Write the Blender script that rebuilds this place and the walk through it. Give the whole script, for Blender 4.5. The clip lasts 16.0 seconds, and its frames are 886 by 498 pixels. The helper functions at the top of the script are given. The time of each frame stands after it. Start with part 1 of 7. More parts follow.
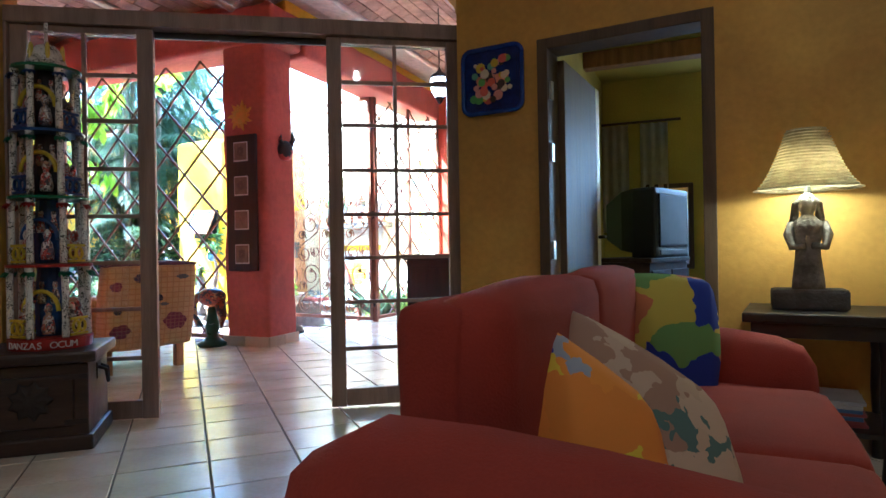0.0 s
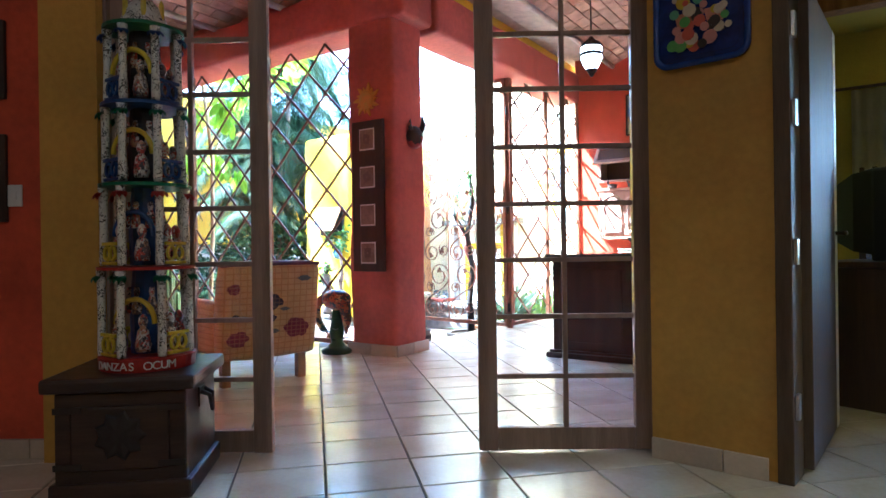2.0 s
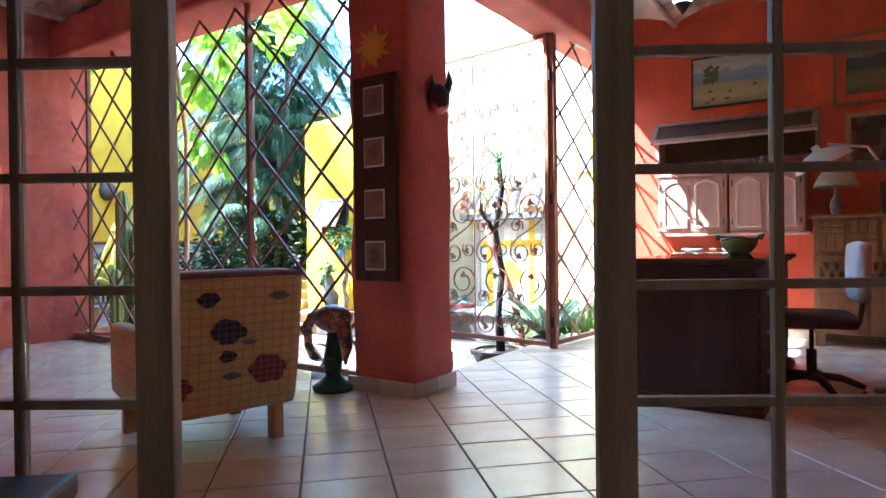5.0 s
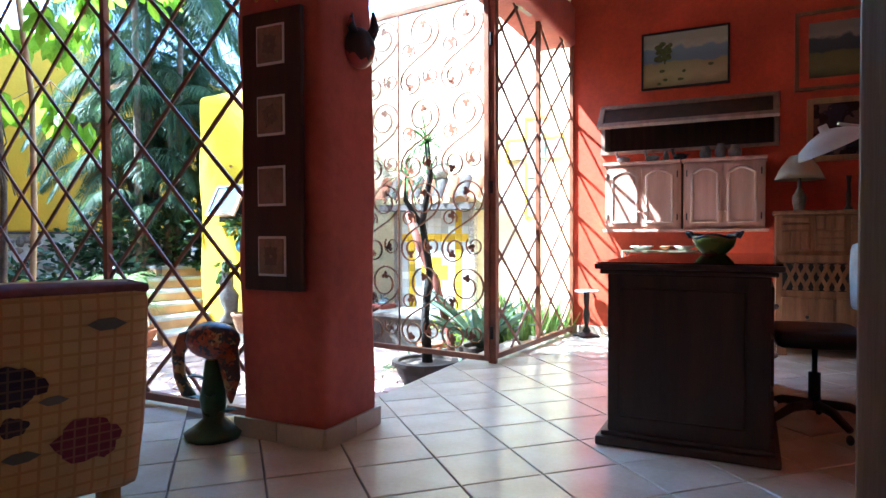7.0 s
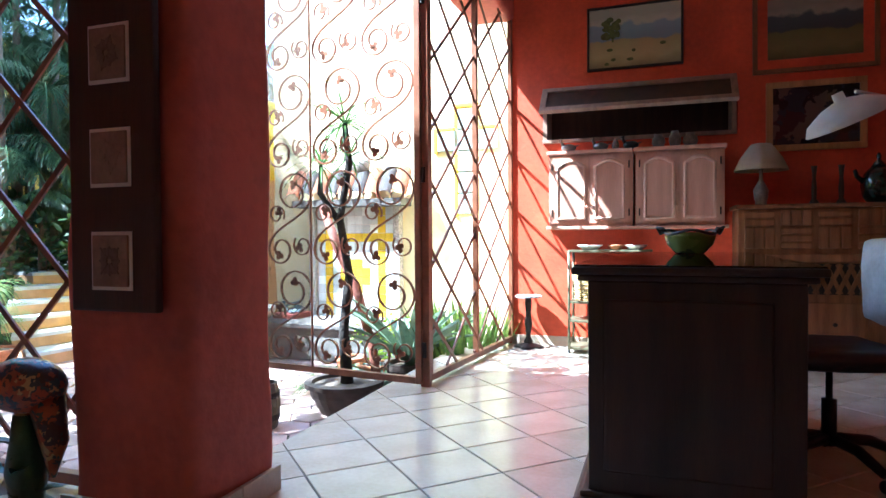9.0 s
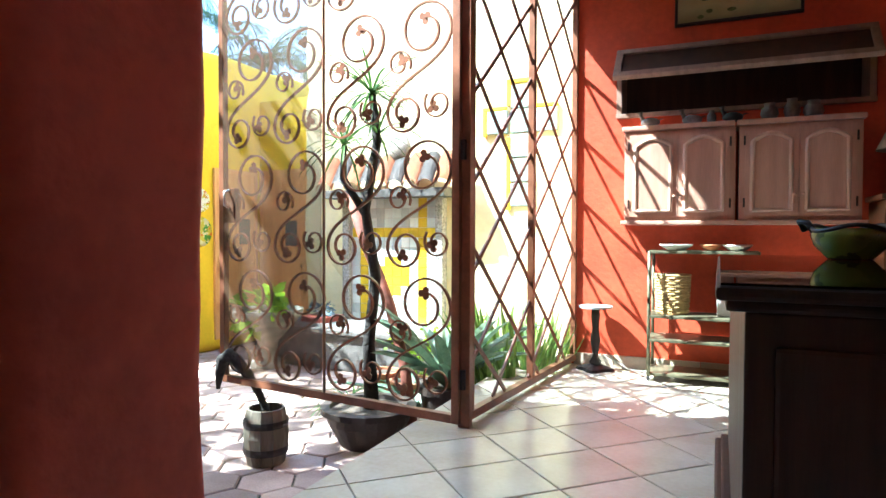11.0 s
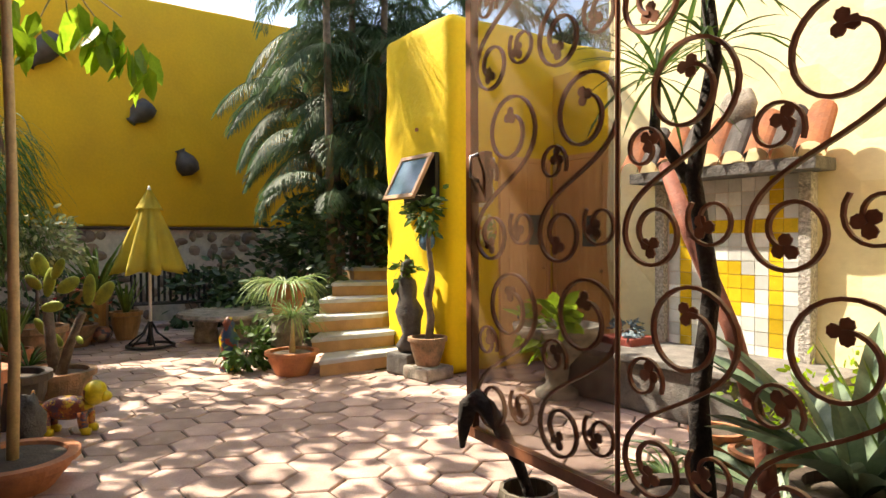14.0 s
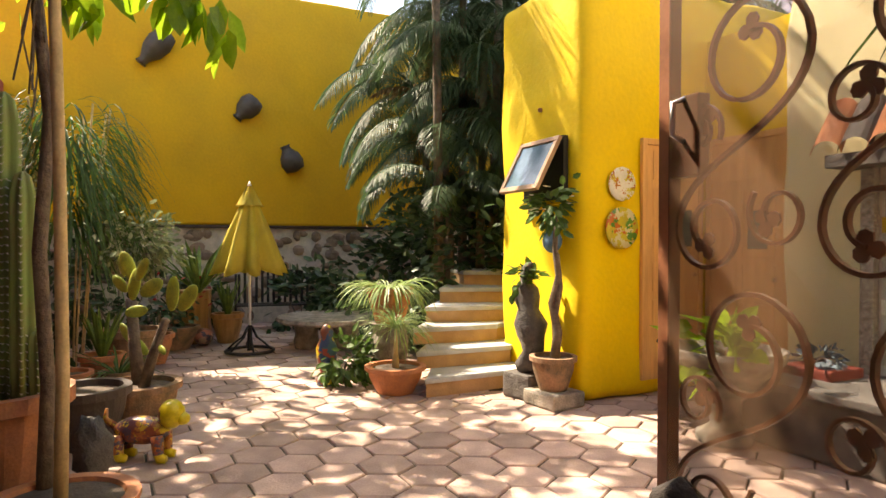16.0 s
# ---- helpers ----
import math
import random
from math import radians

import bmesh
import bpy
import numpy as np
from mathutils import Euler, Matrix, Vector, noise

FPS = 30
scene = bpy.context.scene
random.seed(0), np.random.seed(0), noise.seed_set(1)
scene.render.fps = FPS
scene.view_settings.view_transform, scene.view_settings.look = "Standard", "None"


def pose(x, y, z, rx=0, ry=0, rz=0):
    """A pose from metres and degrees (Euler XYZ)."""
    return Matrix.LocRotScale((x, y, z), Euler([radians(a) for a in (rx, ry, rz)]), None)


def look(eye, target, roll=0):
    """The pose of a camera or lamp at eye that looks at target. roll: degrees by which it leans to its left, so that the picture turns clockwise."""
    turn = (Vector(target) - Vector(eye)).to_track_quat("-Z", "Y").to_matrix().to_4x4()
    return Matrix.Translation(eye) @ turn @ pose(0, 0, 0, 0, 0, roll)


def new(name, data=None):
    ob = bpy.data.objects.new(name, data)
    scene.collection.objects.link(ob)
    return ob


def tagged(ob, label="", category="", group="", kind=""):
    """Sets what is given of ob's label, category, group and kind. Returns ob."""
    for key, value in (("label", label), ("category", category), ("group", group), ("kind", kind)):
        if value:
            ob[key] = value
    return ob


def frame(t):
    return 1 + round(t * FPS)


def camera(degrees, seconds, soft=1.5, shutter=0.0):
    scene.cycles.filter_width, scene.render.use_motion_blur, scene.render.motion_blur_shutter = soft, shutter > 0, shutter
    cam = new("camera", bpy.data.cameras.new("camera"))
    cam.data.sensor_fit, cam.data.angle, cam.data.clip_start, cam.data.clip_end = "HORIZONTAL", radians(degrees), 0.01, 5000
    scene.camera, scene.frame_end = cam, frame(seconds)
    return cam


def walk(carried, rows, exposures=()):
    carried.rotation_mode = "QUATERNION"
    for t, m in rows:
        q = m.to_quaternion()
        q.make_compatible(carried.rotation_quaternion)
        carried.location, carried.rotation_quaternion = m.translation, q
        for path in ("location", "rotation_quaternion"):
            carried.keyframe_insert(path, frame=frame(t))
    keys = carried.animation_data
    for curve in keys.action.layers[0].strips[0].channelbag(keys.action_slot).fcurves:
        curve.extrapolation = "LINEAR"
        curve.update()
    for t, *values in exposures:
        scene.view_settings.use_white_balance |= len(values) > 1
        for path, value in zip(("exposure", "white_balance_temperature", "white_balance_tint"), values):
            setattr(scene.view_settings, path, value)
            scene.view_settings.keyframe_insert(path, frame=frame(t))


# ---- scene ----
cam = camera(70.7, 16.0)
PATH = [
    (0, (4.2, -9.249, 0.952), (3.432, -7.402, 0.952), -1.0),
    (0.5, (4.025, -9.111, 0.978), (3.147, -7.315, 0.974), -0.9),
    (1, (3.879, -8.974, 0.966), (2.929, -7.214, 0.964), -0.9),
    (1.5, (3.738, -8.783, 0.973), (2.706, -7.07, 0.97), -0.8),
    (2, (3.613, -8.583, 0.967), (2.511, -6.913, 0.965), -0.8),
    (2.5, (3.449, -8.385, 0.962), (2.332, -6.726, 0.962), -0.9),
    (3, (3.284, -8.224, 0.974), (2.163, -6.568, 0.972), -0.9),
    (3.5, (3.123, -8.018, 0.959), (1.996, -6.367, 0.962), -0.7),
    (6, (2.327, -6.989, 1.03), (1.223, -5.322, 0.989), -0.4),
    (6.5, (2.185, -6.771, 1.025), (1.163, -5.052, 0.981), -0.3),
    (7, (2.027, -6.588, 1.036), (1.14, -4.796, 0.992), -0.2),
    (7.5, (1.866, -6.403, 1.024), (1.06, -4.574, 0.98), -0.1),
    (8, (1.733, -6.224, 1.032), (1.018, -4.357, 0.985), 0.0),
    (8.5, (1.668, -6.03, 1.012), (1.007, -4.143, 0.969), -0.3),
    (8.7, (1.659, -5.945, 1.011), (1.004, -4.056, 0.97), -0.4),
    (10.8, (1.374, -4.971, 1.01), (0.631, -3.115, 0.95), 0.3),
    (11, (1.342, -4.866, 1.0), (0.532, -3.037, 0.948), 0.2),
    (11.5, (1.276, -4.631, 0.981), (0.333, -2.868, 0.936), 0.2),
    (12, (1.18, -4.385, 0.961), (0.112, -2.695, 0.922), 0.2),
    (12.5, (1.041, -4.16, 0.956), (-0.115, -2.529, 0.918), 0.2),
    (13, (0.861, -3.964, 0.947), (-0.379, -2.396, 0.909), 0.0),
    (13.5, (0.654, -3.721, 0.896), (-0.729, -2.276, 0.867), -0.2),
    (14, (0.492, -3.535, 0.898), (-1.082, -2.301, 0.869), -0.2),
    (14.5, (0.281, -3.39, 0.892), (-1.371, -2.265, 0.865), 0.0),
    (15, (0.059, -3.29, 0.907), (-1.639, -2.234, 0.878), 0.2),
    (15.5, (-0.144, -3.21, 0.902), (-1.868, -2.199, 0.87), 0.0),
    (16, (-0.377, -3.12, 0.885), (-2.132, -2.162, 0.86), 0.1),
]
EXPOSURE = [(0.0, 4.93, 4500, 3), (3.5, 4.66, 4600, 2), (6.0, 3.78, 4700, 2), (8.5, 3.5, 4750, 2), (11.0, 3.15, 5150, -4), (12.0, 2.25, 5950, -5), (12.6, 1.95, 6350, -3), (13.5, 1.85, 7200, 8), (14.5, 2.0, 8000, 13), (16.0, 2.15, 8500, 16)]
walk(cam, [(t, look(eye, target, roll)) for t, eye, target, roll in PATH], EXPOSURE)

# ---- light: a high sun over the courtyard and a clear sky ----
SUN_WAY = Vector((1.0, 0.55, -1.4))
world = bpy.data.worlds.new("world")
scene.world = world
world.use_nodes = True
sky = world.node_tree.nodes.new("ShaderNodeTexSky")
sky.sky_type, sky.sun_disc = "NISHITA", False
sky.sun_elevation, sky.sun_rotation = math.asin(1.4 / SUN_WAY.length), math.atan2(-1.0, -0.55)
world.node_tree.links.new(sky.outputs[0], world.node_tree.nodes["Background"].inputs[0])
world.node_tree.nodes["Background"].inputs[1].default_value = 0.15
sun = new("sun", bpy.data.lights.new("sun", "SUN"))
sun.data.energy, sun.data.angle, sun.data.color = 3.4, radians(0.6), (1, 0.95, 0.86)
sun.matrix_world = look((0, 0, 20), Vector((0, 0, 20)) + SUN_WAY)

# ---- materials ----
SPREAD = {"clay_tile_glaze": (0.9, 1.08)}   # how far single pieces differ in lightness


def pbr(name, color, rough=0.6, metal=0.0, var=0.25, scale=6.0, bump=0.2, fine=60.0, tint=None, island=False, obj=False, coat=0.0, sheen=0.0):
    """Principled surface with broad stains, fine grain and relief."""
    m = bpy.data.materials.new(name)
    m.use_nodes = True
    nt = m.node_tree
    n, ln = nt.nodes, nt.links
    b = n["Principled BSDF"]
    tc = n.new("ShaderNodeTexCoord")
    broad, grain = n.new("ShaderNodeTexNoise"), n.new("ShaderNodeTexNoise")
    broad.inputs["Scale"].default_value, broad.inputs["Detail"].default_value = scale, 5
    grain.inputs["Scale"].default_value, grain.inputs["Detail"].default_value = fine, 3
    for t in (broad, grain):
        ln.new(tc.outputs["Object"], t.inputs["Vector"])
    ramp = n.new("ShaderNodeValToRGB")
    dark = tint if tint else tuple(c * (1 - var) for c in color)
    light = tuple(min(1, c * (1 + var * 0.6)) for c in color)
    ramp.color_ramp.elements[0].position, ramp.color_ramp.elements[1].position = 0.3, 0.7
    ramp.color_ramp.elements[0].color, ramp.color_ramp.elements[1].color = (*dark, 1), (*light, 1)
    mixv = n.new("ShaderNodeMath")
    mixv.operation = "MULTIPLY_ADD"
    ln.new(grain.outputs["Fac"], mixv.inputs[0])
    mixv.inputs[1].default_value = 0.35
    ln.new(broad.outputs["Fac"], mixv.inputs[2])
    sub = n.new("ShaderNodeMath")
    sub.operation = "SUBTRACT"
    ln.new(mixv.outputs[0], sub.inputs[0])
    sub.inputs[1].default_value = 0.175
    ln.new(sub.outputs[0], ramp.inputs["Fac"])
    out = ramp.outputs["Color"]
    if island or obj:
        src = n.new("ShaderNodeNewGeometry").outputs["Random Per Island"] if island else n.new("ShaderNodeObjectInfo").outputs["Random"]
        hsv = n.new("ShaderNodeHueSaturation")
        mr = n.new("ShaderNodeMapRange")
        mr.inputs["To Min"].default_value, mr.inputs["To Max"].default_value = SPREAD.get(name, (0.72, 1.22))
        ln.new(src, mr.inputs["Value"])
        ln.new(mr.outputs[0], hsv.inputs["Value"])
        ln.new(out, hsv.inputs["Color"])
        out = hsv.outputs["Color"]
    ln.new(out, b.inputs["Base Color"])
    rr = n.new("ShaderNodeMapRange")
    rr.inputs["To Min"].default_value, rr.inputs["To Max"].default_value = max(0.03, rough - 0.1), min(1, rough + 0.12)
    ln.new(broad.outputs["Fac"], rr.inputs["Value"])
    ln.new(rr.outputs[0], b.inputs["Roughness"])
    b.inputs["Metallic"].default_value = metal
    b.inputs["Coat Weight"].default_value = coat
    b.inputs["Sheen Weight"].default_value = sheen
    if bump:
        bp = n.new("ShaderNodeBump")
        bp.inputs["Strength"].default_value, bp.inputs["Distance"].default_value = bump, 0.02
        ln.new(mixv.outputs[0], bp.inputs["Height"])
        ln.new(bp.outputs[0], b.inputs["Normal"])
    return m


def glass(name, color=(1, 1, 1), rough=0.0):
    m = bpy.data.materials.new(name)
    m.use_nodes = True
    n, ln = m.node_tree.nodes, m.node_tree.links
    n.remove(n["Principled BSDF"])
    tr, gl, mx, fr = n.new("ShaderNodeBsdfTransparent"), n.new("ShaderNodeBsdfGlossy"), n.new("ShaderNodeMixShader"), n.new("ShaderNodeFresnel")
    tr.inputs[0].default_value = (*color, 1)
    gl.inputs["Roughness"].default_value = rough
    fr.inputs[0].default_value = 1.5
    ln.new(fr.outputs[0], mx.inputs[0]), ln.new(tr.outputs[0], mx.inputs[1]), ln.new(gl.outputs[0], mx.inputs[2])
    ln.new(mx.outputs[0], n["Material Output"].inputs[0])
    return m


def glow(name, color, power):
    m = bpy.data.materials.new(name)
    m.use_nodes = True
    b = m.node_tree.nodes["Principled BSDF"]
    b.inputs["Base Color"].default_value = (*color, 1)
    b.inputs["Emission Color"].default_value = (*color, 1)
    b.inputs["Emission Strength"].default_value = power
    return m


def leafy(name, color, tint, rough=0.5, through_light=0.35):
    """Leaf: diffuse and gloss, with some light coming through."""
    m = pbr(name, color, rough, var=0.3, scale=9, bump=0.1, tint=tint, island=True)
    n, ln = m.node_tree.nodes, m.node_tree.links
    b = n["Principled BSDF"]
    tl, mx = n.new("ShaderNodeBsdfTranslucent"), n.new("ShaderNodeMixShader")
    ln.new(b.inputs["Base Color"].links[0].from_socket, tl.inputs[0])
    mx.inputs[0].default_value = through_light
    ln.new(b.outputs[0], mx.inputs[1]), ln.new(tl.outputs[0], mx.inputs[2])
    ln.new(mx.outputs[0], n["Material Output"].inputs[0])
    return m


def wooden(name, color, dark, rough=0.45, axis=2, scale=3.0):
    """Wood with grain drawn out along one axis."""
    m = pbr(name, color, rough, var=0.3, scale=scale, bump=0.12, fine=30, tint=dark)
    n, ln = m.node_tree.nodes, m.node_tree.links
    mp = n.new("ShaderNodeMapping")
    s = [6.0, 6.0, 6.0]
    s[axis] = 0.5
    mp.inputs["Scale"].default_value = s
    tc = next(k for k in n if k.type == "TEX_COORD")
    ln.new(tc.outputs["Object"], mp.inputs["Vector"])
    for k in n:
        if k.type == "TEX_NOISE":
            ln.new(mp.outputs[0], k.inputs["Vector"])
    return m


def patches(name, cols, scale=6.0, rough=0.6, feature="F1"):
    """Cells of several colours, for painted ware, flowered cloth and rubble stone."""
    m = bpy.data.materials.new(name)
    m.use_nodes = True
    n, ln = m.node_tree.nodes, m.node_tree.links
    b = n["Principled BSDF"]
    tc, vo, rp, no, mp = n.new("ShaderNodeTexCoord"), n.new("ShaderNodeTexVoronoi"), n.new("ShaderNodeValToRGB"), n.new("ShaderNodeTexNoise"), n.new("ShaderNodeMix")
    mp.data_type = "VECTOR"
    mp.inputs[0].default_value = 0.12
    no.inputs["Scale"].default_value = scale * 1.5
    ln.new(tc.outputs["Object"], no.inputs["Vector"])
    ln.new(tc.outputs["Object"], mp.inputs[4]), ln.new(no.outputs["Color"], mp.inputs[5])
    vo.inputs["Scale"].default_value = scale
    ln.new(mp.outputs[1], vo.inputs["Vector"])
    sep = n.new("ShaderNodeSeparateColor")
    ln.new(vo.outputs["Color"], sep.inputs[0])
    rp.color_ramp.interpolation = "CONSTANT"
    el = rp.color_ramp.elements
    while len(el) < len(cols):
        el.new(0.5)
    for i, c in enumerate(cols):
        el[i].position = i / len(cols)
        el[i].color = (*c, 1)
    ln.new(sep.outputs[0], rp.inputs[0])
    ln.new(rp.outputs[0], b.inputs["Base Color"])
    b.inputs["Roughness"].default_value = rough
    bp = n.new("ShaderNodeBump")
    bp.inputs["Strength"].default_value = 0.15
    bp.inputs["Distance"].default_value = 0.01
    ln.new(no.outputs["Fac"], bp.inputs["Height"])
    ln.new(bp.outputs[0], b.inputs["Normal"])
    return m


RED = pbr("red_plaster", (0.62, 0.085, 0.03), 0.75, var=0.28, scale=2.2, bump=0.5, fine=25)
PINK = pbr("salmon_plaster", (0.56, 0.13, 0.09), 0.75, var=0.22, scale=2.5, bump=0.55, fine=20)
OCHRE = pbr("ochre_plaster", (0.58, 0.33, 0.05), 0.7, var=0.22, scale=1.6, bump=0.3, fine=30)
YELLOW = pbr("yellow_plaster", (0.82, 0.56, 0.008), 0.75, var=0.12, scale=1.5, bump=0.45, fine=22)
GOLD = pbr("orange_yellow_plaster", (0.74, 0.40, 0.008), 0.75, var=0.14, scale=0.9, bump=0.35, fine=22)
CREAM = pbr("cream_plaster", (0.80, 0.71, 0.42), 0.75, var=0.12, scale=1.4, bump=0.6, fine=14)
OLIVE = pbr("olive_yellow_plaster", (0.45, 0.36, 0.05), 0.75, var=0.2, scale=1.5, bump=0.2)
TILE = pbr("clay_tile_glaze", (0.66, 0.60, 0.49), 0.22, var=0.2, scale=3.5, bump=0.05, fine=40, obj=True, tint=(0.60, 0.51, 0.38))
GROUT = pbr("grout", (0.16, 0.14, 0.13), 0.85, var=0.3, scale=12)
PAVER = pbr("pink_paver", (0.50, 0.36, 0.30), 0.82, var=0.28, scale=4, bump=0.6, fine=70, obj=True, tint=(0.38, 0.26, 0.22))
PAVERS = pbr("pink_paver_field", (0.50, 0.36, 0.30), 0.82, var=0.28, scale=4, bump=0.6, fine=70, island=True, tint=(0.38, 0.26, 0.22))
SOIL = pbr("dark_soil", (0.10, 0.075, 0.055), 0.95, var=0.4, scale=8, bump=0.8)
BASE = pbr("skirting_tile", (0.60, 0.50, 0.38), 0.35, var=0.15, scale=5, bump=0.1, obj=True)
BRICK = pbr("vault_brick", (0.52, 0.33, 0.23), 0.85, var=0.3, scale=8, bump=0.5, island=True)
MORTAR = pbr("pale_mortar", (0.62, 0.54, 0.46), 0.9, var=0.2, scale=12)
IRON = pbr("brown_painted_iron", (0.24, 0.095, 0.048), 0.38, var=0.3, scale=9, bump=0.12, metal=0.0)
IRONDK = pbr("dark_iron", (0.035, 0.028, 0.026), 0.45, var=0.3, scale=9, bump=0.15, metal=0.3)
FRAME = wooden("taupe_painted_wood", (0.30, 0.20, 0.15), (0.21, 0.135, 0.10), 0.5)
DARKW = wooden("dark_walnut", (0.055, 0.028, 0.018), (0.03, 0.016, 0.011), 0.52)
TRUNKW = wooden("dark_trunk_wood", (0.055, 0.03, 0.022), (0.02, 0.012, 0.010), 0.42, axis=0)
MIDW = wooden("brown_chest_wood", (0.26, 0.12, 0.05), (0.15, 0.065, 0.025), 0.5)
PINKW = wooden("pinkish_cabinet_paint", (0.52, 0.30, 0.22), (0.47, 0.265, 0.19), 0.45)
LIGHTW = wooden("honey_wood", (0.45, 0.26, 0.10), (0.30, 0.16, 0.06), 0.45)
DOORW = wooden("peach_door_paint", (0.66, 0.36, 0.13), (0.58, 0.30, 0.10), 0.5)
SOFA = pbr("brick_red_upholstery", (0.28, 0.03, 0.014), 0.9, var=0.18, scale=5, bump=0.25, fine=220)
WHITE = pbr("white_paint", (0.80, 0.78, 0.74), 0.5, var=0.08, scale=5, bump=0.1)
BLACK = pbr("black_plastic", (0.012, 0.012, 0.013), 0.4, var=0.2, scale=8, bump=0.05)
STEEL = pbr("steel", (0.6, 0.6, 0.6), 0.3, metal=1.0, var=0.1)
TERRA = pbr("terracotta", (0.50, 0.20, 0.09), 0.8, var=0.3, scale=7, bump=0.35, tint=(0.36, 0.15, 0.08))
TERRAOLD = pbr("mossy_terracotta", (0.34, 0.19, 0.11), 0.88, var=0.4, scale=7, bump=0.6, tint=(0.13, 0.10, 0.06))
DARKPOT = pbr("dark_clay", (0.075, 0.055, 0.045), 0.6, var=0.35, scale=8, bump=0.4)
STONE = pbr("carved_stone", (0.33, 0.29, 0.24), 0.9, var=0.4, scale=8, bump=0.9, tint=(0.13, 0.12, 0.10))
LAVA = pbr("dark_lava_stone", (0.11, 0.10, 0.09), 0.9, var=0.4, scale=10, bump=1.0)
TREAD = pbr("grey_step_stone", (0.46, 0.48, 0.50), 0.8, var=0.2, scale=6, bump=0.4)
RISER = pbr("ochre_riser", (0.50, 0.31, 0.16), 0.8, var=0.2, scale=5, bump=0.4)
RUBBLE = patches("river_stones", [(0.30, 0.21, 0.16), (0.22, 0.16, 0.13), (0.40, 0.30, 0.23), (0.17, 0.13, 0.11), (0.34, 0.24, 0.17)], 9, 0.85)
PEBBLE = pbr("pebble_dash", (0.42, 0.39, 0.35), 0.9, var=0.5, scale=45, bump=1.0, fine=120)
BARK = pbr("grey_bark", (0.17, 0.125, 0.09), 0.9, var=0.4, scale=14, bump=0.9)
PALEBARK = pbr("pale_tan_bark", (0.60, 0.44, 0.22), 0.75, var=0.25, scale=10, bump=0.4)
BLACKBARK = pbr("charred_bark", (0.035, 0.028, 0.024), 0.9, var=0.5, scale=20, bump=1.0)
LEAF = leafy("leaf_green", (0.09, 0.17, 0.035), (0.045, 0.10, 0.02))
DARKLEAF = leafy("dark_leaf", (0.05, 0.095, 0.035), (0.025, 0.055, 0.02), 0.4, 0.2)
LIMELEAF = leafy("lime_leaf", (0.30, 0.44, 0.03), (0.20, 0.34, 0.02), 0.4, 0.72)
PALMLEAF = leafy("palm_leaflet", (0.085, 0.14, 0.065), (0.045, 0.085, 0.038), 0.5, 0.3)
DRYLEAF = leafy("dry_palm_leaflet", (0.24, 0.13, 0.05), (0.15, 0.08, 0.03), 0.7, 0.3)
AGAVE = leafy("agave_blade", (0.20, 0.28, 0.17), (0.11, 0.18, 0.10), 0.5, 0.2)
SNAKE = leafy("snake_plant_blade", (0.18, 0.27, 0.045), (0.07, 0.14, 0.03), 0.4, 0.3)
SPIDER = leafy("striped_grass_blade", (0.30, 0.40, 0.16), (0.12, 0.22, 0.06), 0.45, 0.35)
VARIEG = leafy("cream_edged_leaf", (0.40, 0.42, 0.24), (0.12, 0.18, 0.06), 0.5, 0.3)
FLOWER = leafy("red_petal", (0.45, 0.02, 0.02), (0.30, 0.01, 0.015), 0.5, 0.3)
CACTUS = pbr("cactus_skin", (0.17, 0.26, 0.07), 0.55, var=0.3, scale=10, bump=0.2, tint=(0.22, 0.24, 0.08))
PAD = pbr("prickly_pear_skin", (0.48, 0.56, 0.08), 0.5, var=0.3, scale=8, bump=0.2, tint=(0.22, 0.31, 0.06))
CANVAS = pbr("yellow_canvas", (0.72, 0.60, 0.10), 0.85, var=0.15, scale=4, bump=0.3, fine=120)
PANE = glass("clear_pane")
SHEET = glass("glass_top", (0.9, 0.96, 0.94))

# ---- building helpers ----
def part(name, bm, material, parent=None, label="", smooth=False):
    """Links a bmesh as one mesh object, under a parent if there is one."""
    me = bpy.data.meshes.new(name)
    bmesh.ops.recalc_face_normals(bm, faces=bm.faces)
    bm.to_mesh(me)
    bm.free()
    me.materials.append(material)
    if smooth:
        for p in me.polygons:
            p.use_smooth = True
    ob = new(name, me)
    if parent:
        ob.parent = parent
    if label:
        ob["label"] = label
    return ob


def empty(name, m, label, category, group=""):
    ob = new(name)
    ob.matrix_world = m
    return tagged(ob, label, category, group)


def box(x0, x1, y0, y1, z0, z1, bevel=0.0, bm=None, m=None):
    b = bmesh.new()
    bmesh.ops.create_cube(b, size=1)
    for v in b.verts:
        v.co = Vector(((x0 + x1) / 2 + v.co.x * (x1 - x0), (y0 + y1) / 2 + v.co.y * (y1 - y0), (z0 + z1) / 2 + v.co.z * (z1 - z0)))
    if bevel:
        bmesh.ops.bevel(b, geom=b.edges[:], offset=bevel, segments=2, affect="EDGES", profile=0.6)
    if m:
        b.transform(m)
    return merge(bm, b)


def merge(bm, b):
    if bm is None:
        return b
    me = bpy.data.meshes.new("tmp")
    b.to_mesh(me)
    b.free()
    bm.from_mesh(me)
    bpy.data.meshes.remove(me)
    return bm


